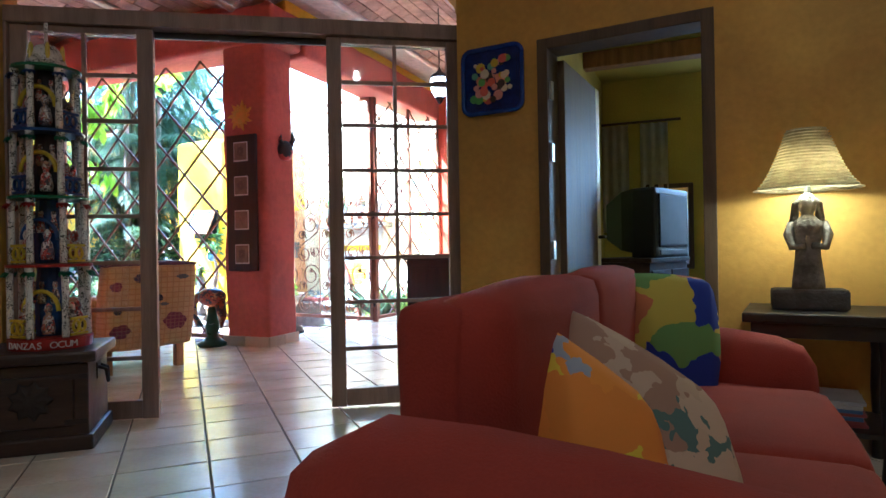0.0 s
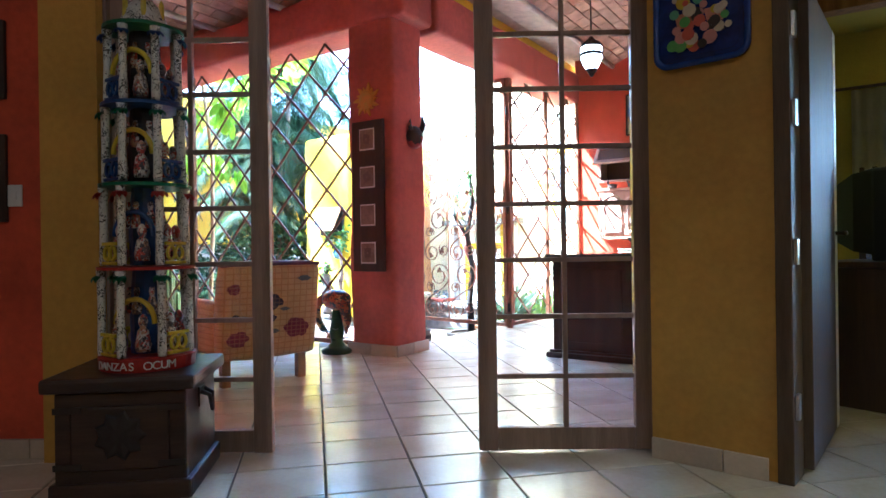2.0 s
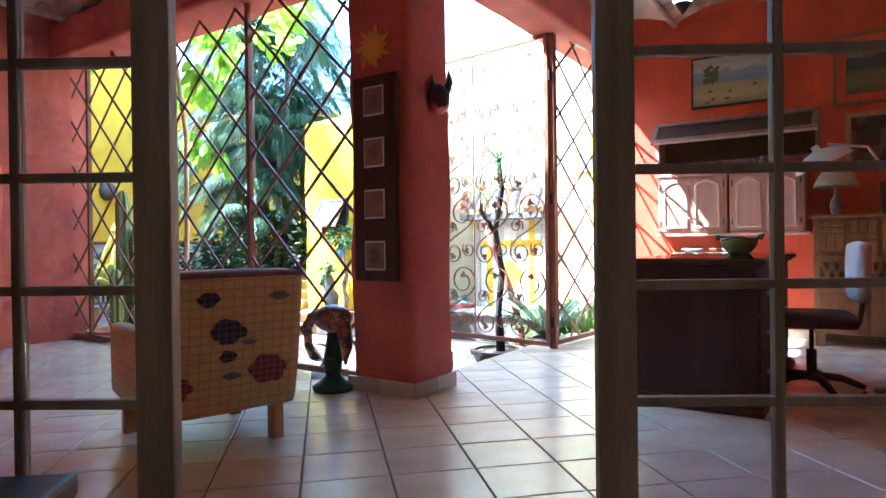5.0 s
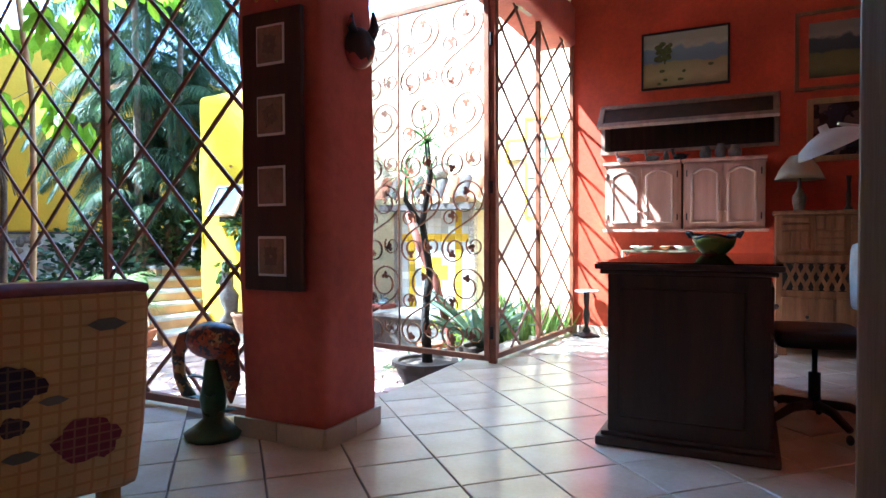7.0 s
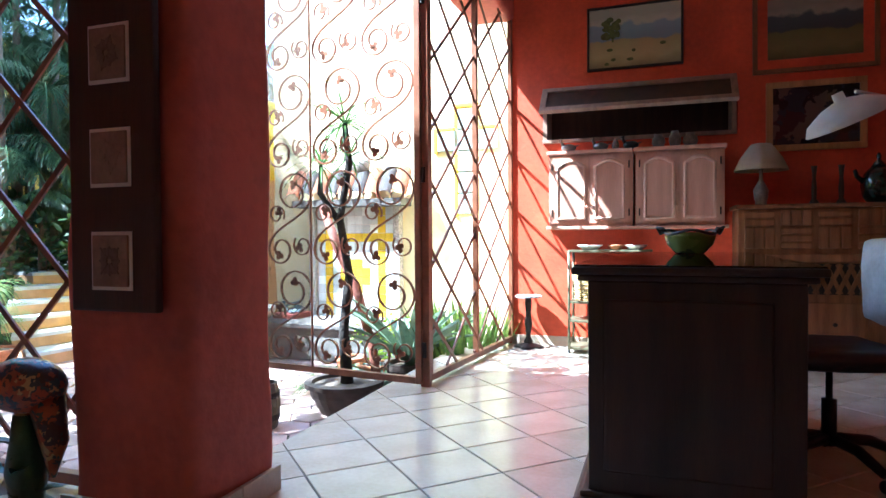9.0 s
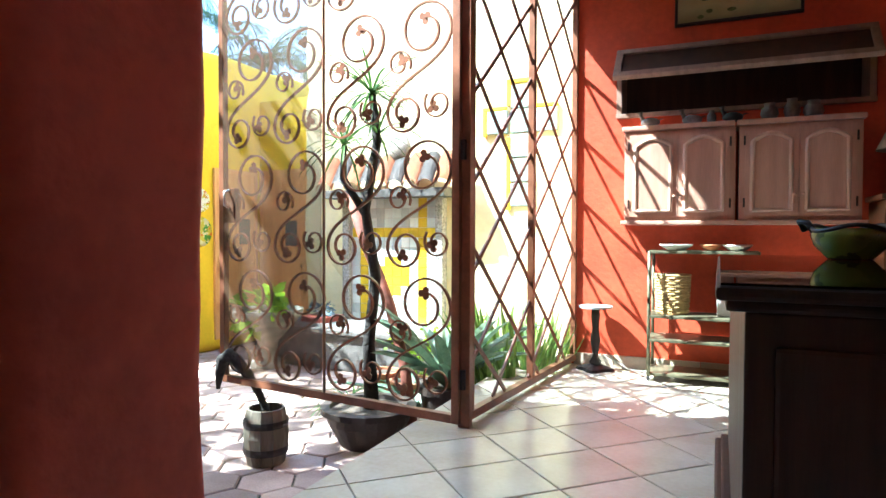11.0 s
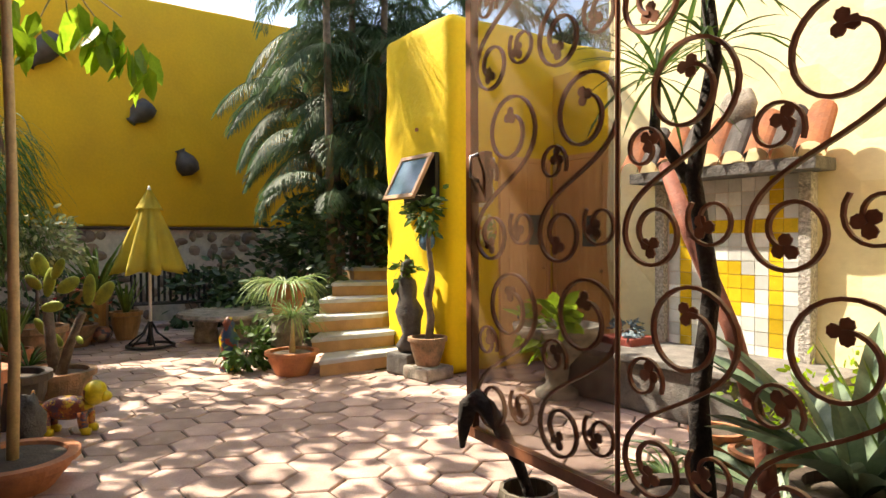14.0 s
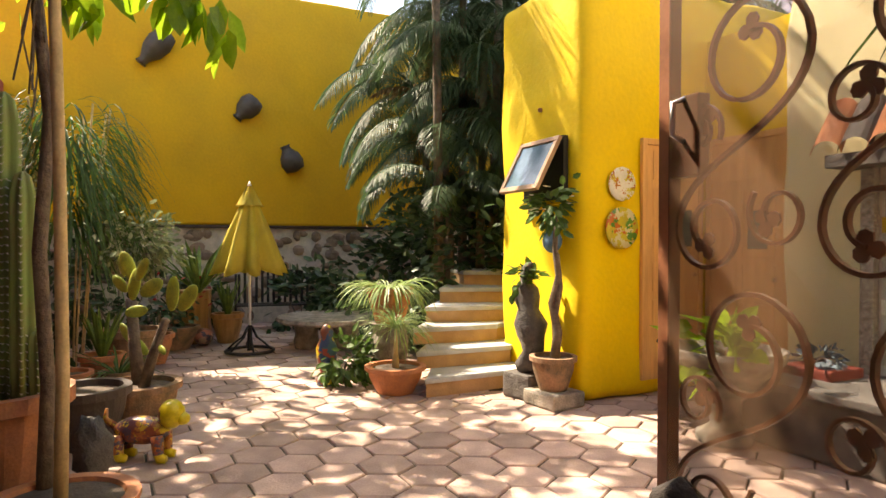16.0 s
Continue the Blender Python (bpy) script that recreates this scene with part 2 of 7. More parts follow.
def lathe(profile, seg=20, bm=None, at=(0, 0, 0), cap=True, ribs=0, rib=0.0):
    """Surface of revolution from (radius, height) pairs."""
    b = bm if bm is not None else bmesh.new()
    rings = []
    for r, z in profile:
        ring = []
        for i in range(seg):
            a = 2 * math.pi * i / seg
            rr = r * (1 + rib * math.cos(ribs * a)) if ribs else r
            ring.append(b.verts.new((at[0] + rr * math.cos(a), at[1] + rr * math.sin(a), at[2] + z)))
        rings.append(ring)
    for p, q in zip(rings, rings[1:]):
        for i in range(seg):
            b.faces.new((p[i], p[(i + 1) % seg], q[(i + 1) % seg], q[i]))
    if cap:
        b.faces.new(rings[0][::-1])
        b.faces.new(rings[-1])
    return b


def tube(points, radius, seg=6, bm=None, flat=1.0, cap=True):
    """Round bar along points; radius may be a list."""
    b = bm if bm is not None else bmesh.new()
    pts = [Vector(p) for p in points]
    rings, up = [], None
    for i, p in enumerate(pts):
        d = (pts[min(i + 1, len(pts) - 1)] - pts[max(i - 1, 0)]).normalized()
        if up is None:
            up = d.orthogonal().normalized()
        up = (up - d * up.dot(d)).normalized()
        side = d.cross(up)
        r = radius[i] if isinstance(radius, (list, tuple)) else radius
        rings.append([b.verts.new(p + r * (math.cos(2 * math.pi * k / seg) * up + flat * math.sin(2 * math.pi * k / seg) * side)) for k in range(seg)])
    for p, q in zip(rings, rings[1:]):
        for k in range(seg):
            b.faces.new((p[k], p[(k + 1) % seg], q[(k + 1) % seg], q[k]))
    if cap:
        b.faces.new(rings[0][::-1])
        b.faces.new(rings[-1])
    return b


def strap(points, normal, width, thick, bm=None):
    """Flat iron bar: points lie in a plane with that normal; width along the normal."""
    b = bm if bm is not None else bmesh.new()
    n = Vector(normal).normalized()
    pts = [Vector(p) for p in points]
    rings = []
    for i, p in enumerate(pts):
        d = (pts[min(i + 1, len(pts) - 1)] - pts[max(i - 1, 0)]).normalized()
        s = n.cross(d)
        rings.append([b.verts.new(p + n * (width / 2 * u) + s * (thick / 2 * w)) for u, w in ((-1, -1), (1, -1), (1, 1), (-1, 1))])
    for p, q in zip(rings, rings[1:]):
        for k in range(4):
            b.faces.new((p[k], p[(k + 1) % 4], q[(k + 1) % 4], q[k]))
    b.faces.new(rings[0][::-1])
    b.faces.new(rings[-1])
    return b


def prism(poly, z0, z1, bm=None):
    b = bm if bm is not None else bmesh.new()
    lo = [b.verts.new((x, y, z0)) for x, y in poly]
    hi = [b.verts.new((x, y, z1)) for x, y in poly]
    b.faces.new(lo[::-1])
    b.faces.new(hi)
    n = len(poly)
    for i in range(n):
        b.faces.new((lo[i], lo[(i + 1) % n], hi[(i + 1) % n], hi[i]))
    return b


def ball(r, at=(0, 0, 0), scale=(1, 1, 1), u=12, v=8, bm=None, rough=0.0, seed=0):
    b = bmesh.new()
    bmesh.ops.create_uvsphere(b, u_segments=u, v_segments=v, radius=r)
    for p in b.verts:
        k = 1 + rough * noise.noise(p.co * (3 / r) + Vector((seed, seed, 0))) if rough else 1
        p.co = Vector((p.co.x * scale[0] * k + at[0], p.co.y * scale[1] * k + at[1], p.co.z * scale[2] * k + at[2]))
    return merge(bm, b)


def blade(b, base, d, length, width, droop=0.5, steps=5, fold=0.25, taper=1.0):
    """One long leaf, folded along its middle and drooping."""
    p, d = Vector(base), Vector(d).normalized()
    side = d.cross(Vector((0, 0, 1)))
    side = side.normalized() if side.length > 0.05 else Vector((1, 0, 0))
    prev = None
    for i in range(steps + 1):
        t = i / steps
        w = width * (math.sin(math.pi * min(1, 0.18 + 0.82 * t)) ** 0.6 if taper else 1) * (1 if t < 1 else 0.02)
        nrm = side.cross(d).normalized()
        row = [b.verts.new(p - side * w / 2 + nrm * w * fold), b.verts.new(p), b.verts.new(p + side * w / 2 + nrm * w * fold)]
        if prev:
            b.faces.new((prev[0], prev[1], row[1], row[0]))
            b.faces.new((prev[1], prev[2], row[2], row[1]))
        prev = row
        d = (d + Vector((0, 0, -droop / steps))).normalized()
        p = p + d * length / steps


def leaf(b, at, d, n, length, width):
    """One broad leaf of six corners, bent at the rib."""
    p, d = Vector(at), Vector(d).normalized()
    s = d.cross(Vector(n)).normalized() * width / 2
    u = s.cross(d).normalized() * width * 0.15
    a0, a1, a2 = b.verts.new(p), b.verts.new(p + d * length * 0.5 - u), b.verts.new(p + d * length - u * 2)
    l1, l2 = b.verts.new(p + d * length * 0.3 + s), b.verts.new(p + d * length * 0.72 + s * 0.8 - u)
    r1, r2 = b.verts.new(p + d * length * 0.3 - s), b.verts.new(p + d * length * 0.72 - s * 0.8 - u)
    for f in ((a0, a1, l1), (a1, l2, l1), (a1, a2, l2), (a0, r1, a1), (a1, r1, r2), (a1, r2, a2)):
        b.faces.new(f)


def rnd(a, b):
    return random.uniform(a, b)


def arc(c, r, a0, a1, n=12):
    return [(c[0] + r * math.cos(a0 + (a1 - a0) * i / n), c[1] + r * math.sin(a0 + (a1 - a0) * i / n)) for i in range(n + 1)]


def clip(poly, nx, ny, c):
    """Keeps the part of a polygon where nx*x + ny*y <= c."""
    out = []
    for (x0, y0), (x1, y1) in zip(poly, poly[1:] + poly[:1]):
        d0, d1 = nx * x0 + ny * y0 - c, nx * x1 + ny * y1 - c
        if d0 <= 0:
            out.append((x0, y0))
        if d0 * d1 < 0:
            t = d0 / (d0 - d1)
            out.append((x0 + t * (x1 - x0), y0 + t * (y1 - y0)))
    return out


def words(name, text, size, m, material, parent, depth=0.001):
    cu = bpy.data.curves.new(name, "FONT")
    cu.body, cu.size, cu.extrude, cu.align_x = text, size, depth, "CENTER"
    tmp = bpy.data.objects.new("tmp", cu)
    scene.collection.objects.link(tmp)
    me = bpy.data.meshes.new_from_object(tmp.evaluated_get(bpy.context.evaluated_depsgraph_get()))
    bpy.data.objects.remove(tmp)
    me.materials.clear()
    me.materials.append(material)
    ob = new(name, me)
    ob.parent = parent
    ob.matrix_local = m
    return ob

# ---- the setting ----
COURT = -0.48
EDGE = -0.12       # edge of the tiled platform over the courtyard
STUDIO = Matrix.Translation((0.33, -0.09, 0))   # the studio's back wall and what stands by it
GARDEN = Matrix.Translation((0.185, -1.875, COURT)) @ Matrix.Rotation(radians(-3), 4, "Z") @ Matrix.Scale(0.937, 4) @ Matrix.Translation((0, 1.93, -COURT))   # the courtyard's own axes


def settle(before, m):
    """Sets all that was built since into its place by the pose m."""
    for ob in list(scene.objects):
        if ob not in before and ob.parent is None and ob.type != "CAMERA":
            ob.matrix_basis = m @ ob.matrix_basis


LIVING = Matrix.Translation((1.289, -6.55, 0)) @ Matrix.Rotation(radians(-2.9), 4, "Z") @ Matrix.Scale(1.037, 4) @ Matrix.Translation((-1.4, 6.455, 0))   # the living room and what stands in it
D = LIVING @ pose(1.4, -6.455, 0, 0, 0, 35.5)      # the glazed doors' wall
PW = LIVING @ pose(2.84, -5.535, 0, 0, 0, -4)    # the ochre wall with the plate


def set_wall(name, bm, material, m=None, label="", category="wall"):
    if m:
        bm.transform(m)
    ob = part(name, bm, material)
    return tagged(ob, label, category, kind="structure")


def extrude_wall(outline, y0, y1):
    """A wall drawn as (along, height) pairs, given a thickness."""
    b = bmesh.new()
    f = [b.verts.new((x, y0, z)) for x, z in outline]
    g = [b.verts.new((x, y1, z)) for x, z in outline]
    b.faces.new(f)
    b.faces.new(g[::-1])
    n = len(outline)
    for i in range(n):
        b.faces.new((f[i], g[i], g[(i + 1) % n], f[(i + 1) % n]))
    b.normal_update()
    bmesh.ops.triangulate(b, faces=b.faces[:], ngon_method="EAR_CLIP")
    return b


def plaster(bm, amount=0.012, cuts=0.16, seed=0, r=0.05):
    """A box remade as an even grid with rounded corners and hand-made unevenness."""
    lo = Vector([min(v.co[k] for v in bm.verts) for k in range(3)])
    hi = Vector([max(v.co[k] for v in bm.verts) for k in range(3)])
    bm.free()
    b = box(lo.x, hi.x, lo.y, hi.y, lo.z, hi.z)
    for k in range(3):
        n = max(1, int((hi[k] - lo[k]) / max(cuts, 0.1)))
        at = [lo[k] + (hi[k] - lo[k]) * q / n for q in range(1, n)]
        for q in (r * 0.3, r * 0.65, r):
            at += [lo[k] + q, hi[k] - q]
        way = [0, 0, 0]
        way[k] = 1
        for q in at:
            spot = [0, 0, 0]
            spot[k] = q
            bmesh.ops.bisect_plane(b, geom=b.verts[:] + b.edges[:] + b.faces[:], plane_co=spot, plane_no=way)
    for v in b.verts:
        c = Vector([min(max(v.co[k], lo[k] + r), hi[k] - r) for k in range(3)])
        d = v.co - c
        if d.length > 1e-6:
            v.co = c + d.normalized() * r
    b.normal_update()
    for v in b.verts:
        v.co += v.normal * amount * (1.6 * noise.noise(v.co * 2.6 + Vector((seed, 0, 0))) + 0.5 * noise.noise(v.co * 8))
    return b


# studio: back wall with a low, long window niche
mark = set(scene.objects)
b = extrude_wall([(-0.02, 0), (3.57, 0), (3.57, 1.86), (-0.02, 1.88)], 0, 0.28)
merge(b, extrude_wall([(-0.02, 2.35), (3.57, 2.33), (3.57, 3.9), (-0.02, 3.9)], 0, 0.28))
merge(b, extrude_wall([(-0.02, 1.88), (0.30, 1.878), (0.30, 2.348), (-0.02, 2.35)], 0, 0.28))
merge(b, extrude_wall([(1.92, 1.868), (3.57, 1.86), (3.57, 2.33), (1.92, 2.338)], 0, 0.28))
set_wall("wall_back", b, RED, label="orange-red plastered wall of the studio with a hatch", category="wall")
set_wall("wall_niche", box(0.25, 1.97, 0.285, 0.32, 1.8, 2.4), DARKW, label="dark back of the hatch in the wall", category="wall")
settle(mark, STUDIO)
set_wall("wall_studio_corner", box(3.9, 4.04, -2.05, 0.28, 0, 3.9), RED, label="orange-red plastered corner wall")
set_wall("wall_studio_side", box(3.03, 3.17, -5.4, -2.05, 0, 3.9), RED, label="orange-red plastered side wall", category="wall")
# pillar and the beams that rest on it
b = plaster(box(-0.375, 0.175, -4.15, -3.68, 0, 3.08, 0.05), 0.016)
tagged(part("pillar", b, PINK, smooth=True), "salmon-red plastered pillar with rounded worn edges", "pillar", kind="structure")
b = plaster(box(-0.06, 0.36, -3.7, -0.05, 3.0, 3.42, 0.08), 0.014, 0.2)
tagged(part("beam_gate", b, PINK, smooth=True), "salmon plastered beam over the gate opening", "beam", kind="structure")
b = plaster(box(-4.7, 0.3, -4.17, -3.66, 3.05, 3.45, 0.08), 0.014, 0.2)
tagged(part("beam_garden", b, PINK, smooth=True), "salmon plastered beam over the lattice screen", "beam", kind="structure")
# added upper wall, out of view: its height keeps sun off the gate opening
set_wall("wall_sun_block", box(-4.9, 0.06, -3.98, -3.82, 3.4, 6.5), PINK, label="unseen salmon plastered wall added to keep sun out of the studio")
set_wall("wall_parapet_gate", box(0.0, 0.2, -3.815, 0.28, 3.4, 4.0), YELLOW, label="yellow plastered wall above the gate")
set_wall("wall_studio_left", box(-4.9, -4.7, -8.3, -3.8, 0, 4.0), PINK, label="salmon plastered end wall of the studio")
set_wall("wall_studio_front", box(-4.7, -1.15, -8.25, -8.1, 0, 4.0), PINK, label="salmon plastered front wall of the studio")
# arched wall that holds the glazed doors
arch = [(0.51 + 1.25 * math.cos(a), 2.34 + 0.42 * math.sin(a)) for a in [math.pi * (1 - i / 16) for i in range(17)]]
b = extrude_wall([(-1.0, 0), (-0.74, 0), *arch, (1.76, 0), (1.83, 0), (1.83, 3.6), (-1.0, 3.6)], -0.1, 0.12)
set_wall("wall_arch", b, OCHRE, D, "ochre plastered wall with a wide arched opening")
b = extrude_wall([(-3.2, 0), (-1.003, 0), (-1.003, 3.6), (-3.2, 3.6)], -0.03, 0.1)
set_wall("wall_left", b, RED, D, "dark red plastered wall of the living room")
# ochre wall with a doorway
b = extrude_wall([(0, 0), (0.5, 0), (0.5, 2.06), (1.4, 2.06), (1.4, 0), (4.6, 0), (4.6, 3.6), (0, 3.6)], 0, 0.15)
set_wall("wall_plate", b, OCHRE, PW, "ochre plastered wall with a doorway")
# rest of the living room, behind the camera
set_wall("wall_living_right", box(7.4, 7.55, -12.5, -5.5, 0, 3.6), OCHRE, label="ochre plastered living room wall")
set_wall("wall_living_back", box(-1.4, 7.55, -12.65, -12.5, 0, 3.6), OCHRE, label="ochre plastered living room wall")
set_wall("wall_living_left", box(-1.45, -1.3, -12.5, -8.2, 0, 3.6), RED, label="dark red plastered living room wall")
# bedroom beyond the doorway
b = box(3.03, 4.5, -2.2, -2.05, 0, 3.9)
box(5.2, 7.0, -2.2, -2.05, 0, 3.2, bm=b)
box(4.5, 5.2, -2.2, -2.05, 0, 1.0, bm=b)
box(4.5, 5.2, -2.2, -2.05, 2.2, 3.2, bm=b)
set_wall("wall_bedroom_back", b, OLIVE, label="olive-yellow bedroom wall with a curtained window")
set_wall("wall_bedroom_right", box(6.4, 6.55, -5.7, -2.0, 0, 3.2), OLIVE, label="olive-yellow bedroom wall")
set_wall("wall_bedroom_left", box(3.173, 3.2, -5.38, -2.2, 0, 3.2), OLIVE, label="olive-yellow bedroom wall")
set_wall("ceiling_bedroom", box(3.173, 7.0, -5.36, -2.21, 2.75, 2.85), OLIVE, label="olive bedroom ceiling", category="ceiling")
set_wall("ceiling_living", box(-1.5, 7.6, -12.7, -5.0, 3.602, 3.75), MORTAR, label="pale living room ceiling", category="ceiling")
# slabs that carry the tiles and pavers
b = box(EDGE, 7.6, -12.7, 0.28, -0.2, -0.008)
box(-4.9, EDGE, -12.7, -3.8, -0.2, -0.008, bm=b)
box(EDGE, 0.2, -3.8, 0.2, -0.6, -0.2, bm=b)
box(-4.9, EDGE, -3.9, -3.8, -0.6, -0.2, bm=b)
tagged(part("floor", b, GROUT), "cream clay-tiled floor with dark grout lines", "floor", kind="structure")
tagged(part("ground", box(-60, 60, -60, 60, COURT - 0.4, COURT - 0.02), SOIL), "dark soil under the courtyard paving", "ground", kind="structure")

# vaulted brick ceiling of the studio: shallow vaults between pale ribs
b, ribs = bmesh.new(), bmesh.new()
BAY = 1.05
for k in range(-5, 4):
    x0 = k * BAY - 0.2
    tube([(x0, -8.2, 3.44), (x0, 0.1 if x0 > -0.25 else -3.9, 3.44)], 0.035, 6, ribs)
    n = 8
    for i in range(n):
        t0, t1 = i / n + 0.006, (i + 1) / n - 0.006
        h = lambda t: 3.45 + 0.14 * math.sin(math.pi * t)
        row = 0
        y = -8.2 - (0.13 if i % 2 else 0)
        while y < (0.1 if x0 > -0.2 else -4.0):
            y1 = y + 0.25
            q = [(x0 + BAY * t0, y + 0.006, h(t0)), (x0 + BAY * t1, y + 0.006, h(t1)), (x0 + BAY * t1, y1 - 0.006, h(t1)), (x0 + BAY * t0, y1 - 0.006, h(t0))]
            lo = [b.verts.new((p[0], p[1], p[2] + rnd(-0.003, 0.003))) for p in q]
            hi = [b.verts.new((p[0], p[1], p[2] + 0.03)) for p in q]
            b.faces.new(lo)
            for j in range(4):
                b.faces.new((lo[j], lo[(j + 1) % 4], hi[(j + 1) % 4], hi[j]))
            y = y1
tagged(part("ceiling", b, BRICK), "vaulted ceiling of small reddish bricks", "ceiling", kind="structure")
tagged(part("ceiling_ribs", ribs, MORTAR, smooth=True), "pale plastered ribs between the brick vaults", "ceiling", kind="structure")
b = bmesh.new()
for k in range(-5, 4):
    x0 = k * BAY - 0.2
    pts = [(x0 + BAY * t / 8, 3.458 + 0.14 * math.sin(math.pi * t / 8)) for t in range(9)]
    for p, q in zip(pts, pts[1:]):
        b.faces.new([b.verts.new(c) for c in ((p[0], -8.4, p[1] + 0.012), (q[0], -8.4, q[1] + 0.012), (q[0], 0.28 if x0 > -0.25 else -3.83, q[1] + 0.012), (p[0], 0.28 if x0 > -0.25 else -3.83, p[1] + 0.012))])
box(-0.0, 3.4, -3.82, 0.3, 3.72, 3.9, bm=b)
box(-5.0, 3.4, -8.4, -3.82, 3.72, 3.9, bm=b)
tagged(part("ceiling_bed", b, MORTAR), "pale mortar between the vault bricks", "ceiling", kind="structure")

# skirting tiles: along the pillar, the ochre wall and the back wall
skirt = tagged(new("baseboard"), "cream clay skirting tiles along the walls", "baseboard", kind="structure")
def skirting(m, length, piece=0.3, h=0.09):
    s = 0.0
    while s < length - 0.02:
        e = min(length, s + piece)
        b = box(s + 0.002, e - 0.002, -0.018, 0, 0, h, 0.004)
        b.transform(m)
        part("skirting_tile", b, BASE, skirt)
        s = e
skirting(pose(-0.385, -4.16, 0), 0.57, 0.285, 0.1)
skirting(pose(0.185, -4.17, 0, 0, 0, 90), 0.495, 0.25, 0.1)
skirting(PW, 0.47)
skirting(PW @ pose(1.45, 0, 0), 3.1)
skirting(pose(0.33, -0.09, 0), 2.85)
skirting(D @ pose(-3.2, -0.032, 0), 2.2)

# courtyard walls
mark = set(scene.objects)
b = plaster(box(-6.42, -5.0, 0.22, 3.6, COURT, 3.46), 0.02, 0.2, r=0.13)
TOWER = part("wall_tower", b, YELLOW, smooth=True)
tagged(TOWER, "bright yellow plastered wash-house wall with rounded edges", "wall", kind="structure")
set_wall("wall_garden", plaster(box(-12.3, -12.0, -9, 9, 1.25, 5.4), 0.02, 0.6), GOLD, label="tall orange-yellow plastered garden wall")
set_wall("wall_garden_ledge", box(-12.3, -11.9, -9, 9, 1.2, 1.25, 0.01), DARKW, label="dark ledge along the garden wall", category="ledge")
set_wall("wall_doors", extrude_wall([(-5.0, COURT), (-4.05, COURT), (-4.05, 2.95), (-5.0, 2.95)], 1.75, 1.95), YELLOW, label="bright yellow plastered wall with a door")
set_wall("wall_cream", plaster(box(-4.05, 0.5, 1.62, 1.9, COURT, 4.6, 0.04), 0.03, 0.3), CREAM, label="sunlit cream plastered courtyard wall")
set_wall("wall_cream_side", plaster(box(0.07, 0.3, 0.3, 1.62, COURT, 4.6), 0.02, 0.3), CREAM, label="cream plastered house wall beside the lattice")
set_wall("wall_house_left", plaster(box(-12.0, -4.92, -7.5, -5.2, COURT, 3.4, 0.06), 0.02, 0.5), PINK, label="salmon plastered house front in the shade")
set_wall("wall_house_back", box(-12.2, -5.0, 8.9, 9.2, COURT, 4.5), GOLD, label="orange-yellow plastered far wall")
# rubble base of the garden wall, stone by stone
rub = bmesh.new()
box(-12.3, -11.96, -9, 9, COURT, 1.2, bm=rub)
RUB = tagged(part("wall_rubble", rub, MORTAR), "rubble wall of brown river stones in pale mortar", "wall", kind="structure")
random.seed(5)
b = bmesh.new()
for i in range(240):
    ball(1, (-11.96, rnd(-4.6, 2.6), rnd(COURT + 0.05, 1.12)), (rnd(0.03, 0.06), rnd(0.06, 0.15), rnd(0.05, 0.12)), 7, 5, b, 0.25, i)
tagged(part("river_stones", b, pbr("river_stone", (0.30, 0.21, 0.16), 0.85, var=0.35, scale=5, bump=0.4, island=True), RUB), kind="stuff")
settle(mark, GARDEN)

# ---- glazed doors ----
def glazed_leaf(name, s0, s1, label):
    ob = empty(name, D, label, "door")
    ob["kind"] = "structure"
    for a, c in ((s0, s0 + 0.085), (s1 - 0.085, s1)):
        part("stile", box(a, c, -0.02, 0.025, 0.01, 2.165, 0.004), FRAME, ob)
    part("bottom_rail", box(s0 + 0.086, s1 - 0.086, -0.018, 0.022, 0.012, 0.112, 0.004), FRAME, ob)
    part("top_rail", box(s0 + 0.086, s1 - 0.086, -0.018, 0.022, 2.13, 2.165, 0.004), FRAME, ob)
    mid = (s0 + s1) / 2
    part("glazing_bar", box(mid - 0.011, mid + 0.011, -0.012, 0.016, 0.112, 2.13, 0.004), FRAME, ob)
    zs = [0.112, 0.344, 0.616, 0.874, 1.13, 1.39, 1.654, 1.905, 2.13]
    for z in zs[1:-1]:
        part("glazing_bar", box(s0 + 0.086, s1 - 0.086, -0.011, 0.015, z - 0.011, z + 0.011, 0.004), FRAME, ob)
    for z0, z1 in zip(zs, zs[1:]):
        for a, c in ((s0 + 0.086, mid - 0.011), (mid + 0.011, s1 - 0.086)):
            g = part("pane", box(a, c, 0.0, 0.003, z0 + 0.008, z1 - 0.008), PANE, ob)
            g.visible_shadow = False
    return ob


glazed_leaf("door_1", -0.72, 0.0, "taupe wooden door leaf with sixteen glass panes")
glazed_leaf("door_2", 0.945, 1.74, "taupe wooden door leaf with sixteen glass panes")
fr = tagged(new("door_frame"), "taupe painted wooden frame of the glazed doors", "door frame", kind="structure")
fr.matrix_world = D
part("head", box(-0.74, 1.76, -0.05, 0.06, 2.168, 2.255, 0.006), FRAME, fr)
part("jamb", box(1.741, 1.79, -0.05, 0.06, 0, 2.166, 0.006), FRAME, fr)
part("jamb", box(-0.738, -0.722, -0.05, 0.06, 0, 2.166, 0.004), FRAME, fr)
part("slide_track", box(-0.72, 1.74, 0.03, 0.05, 2.13, 2.166), IRONDK, fr)

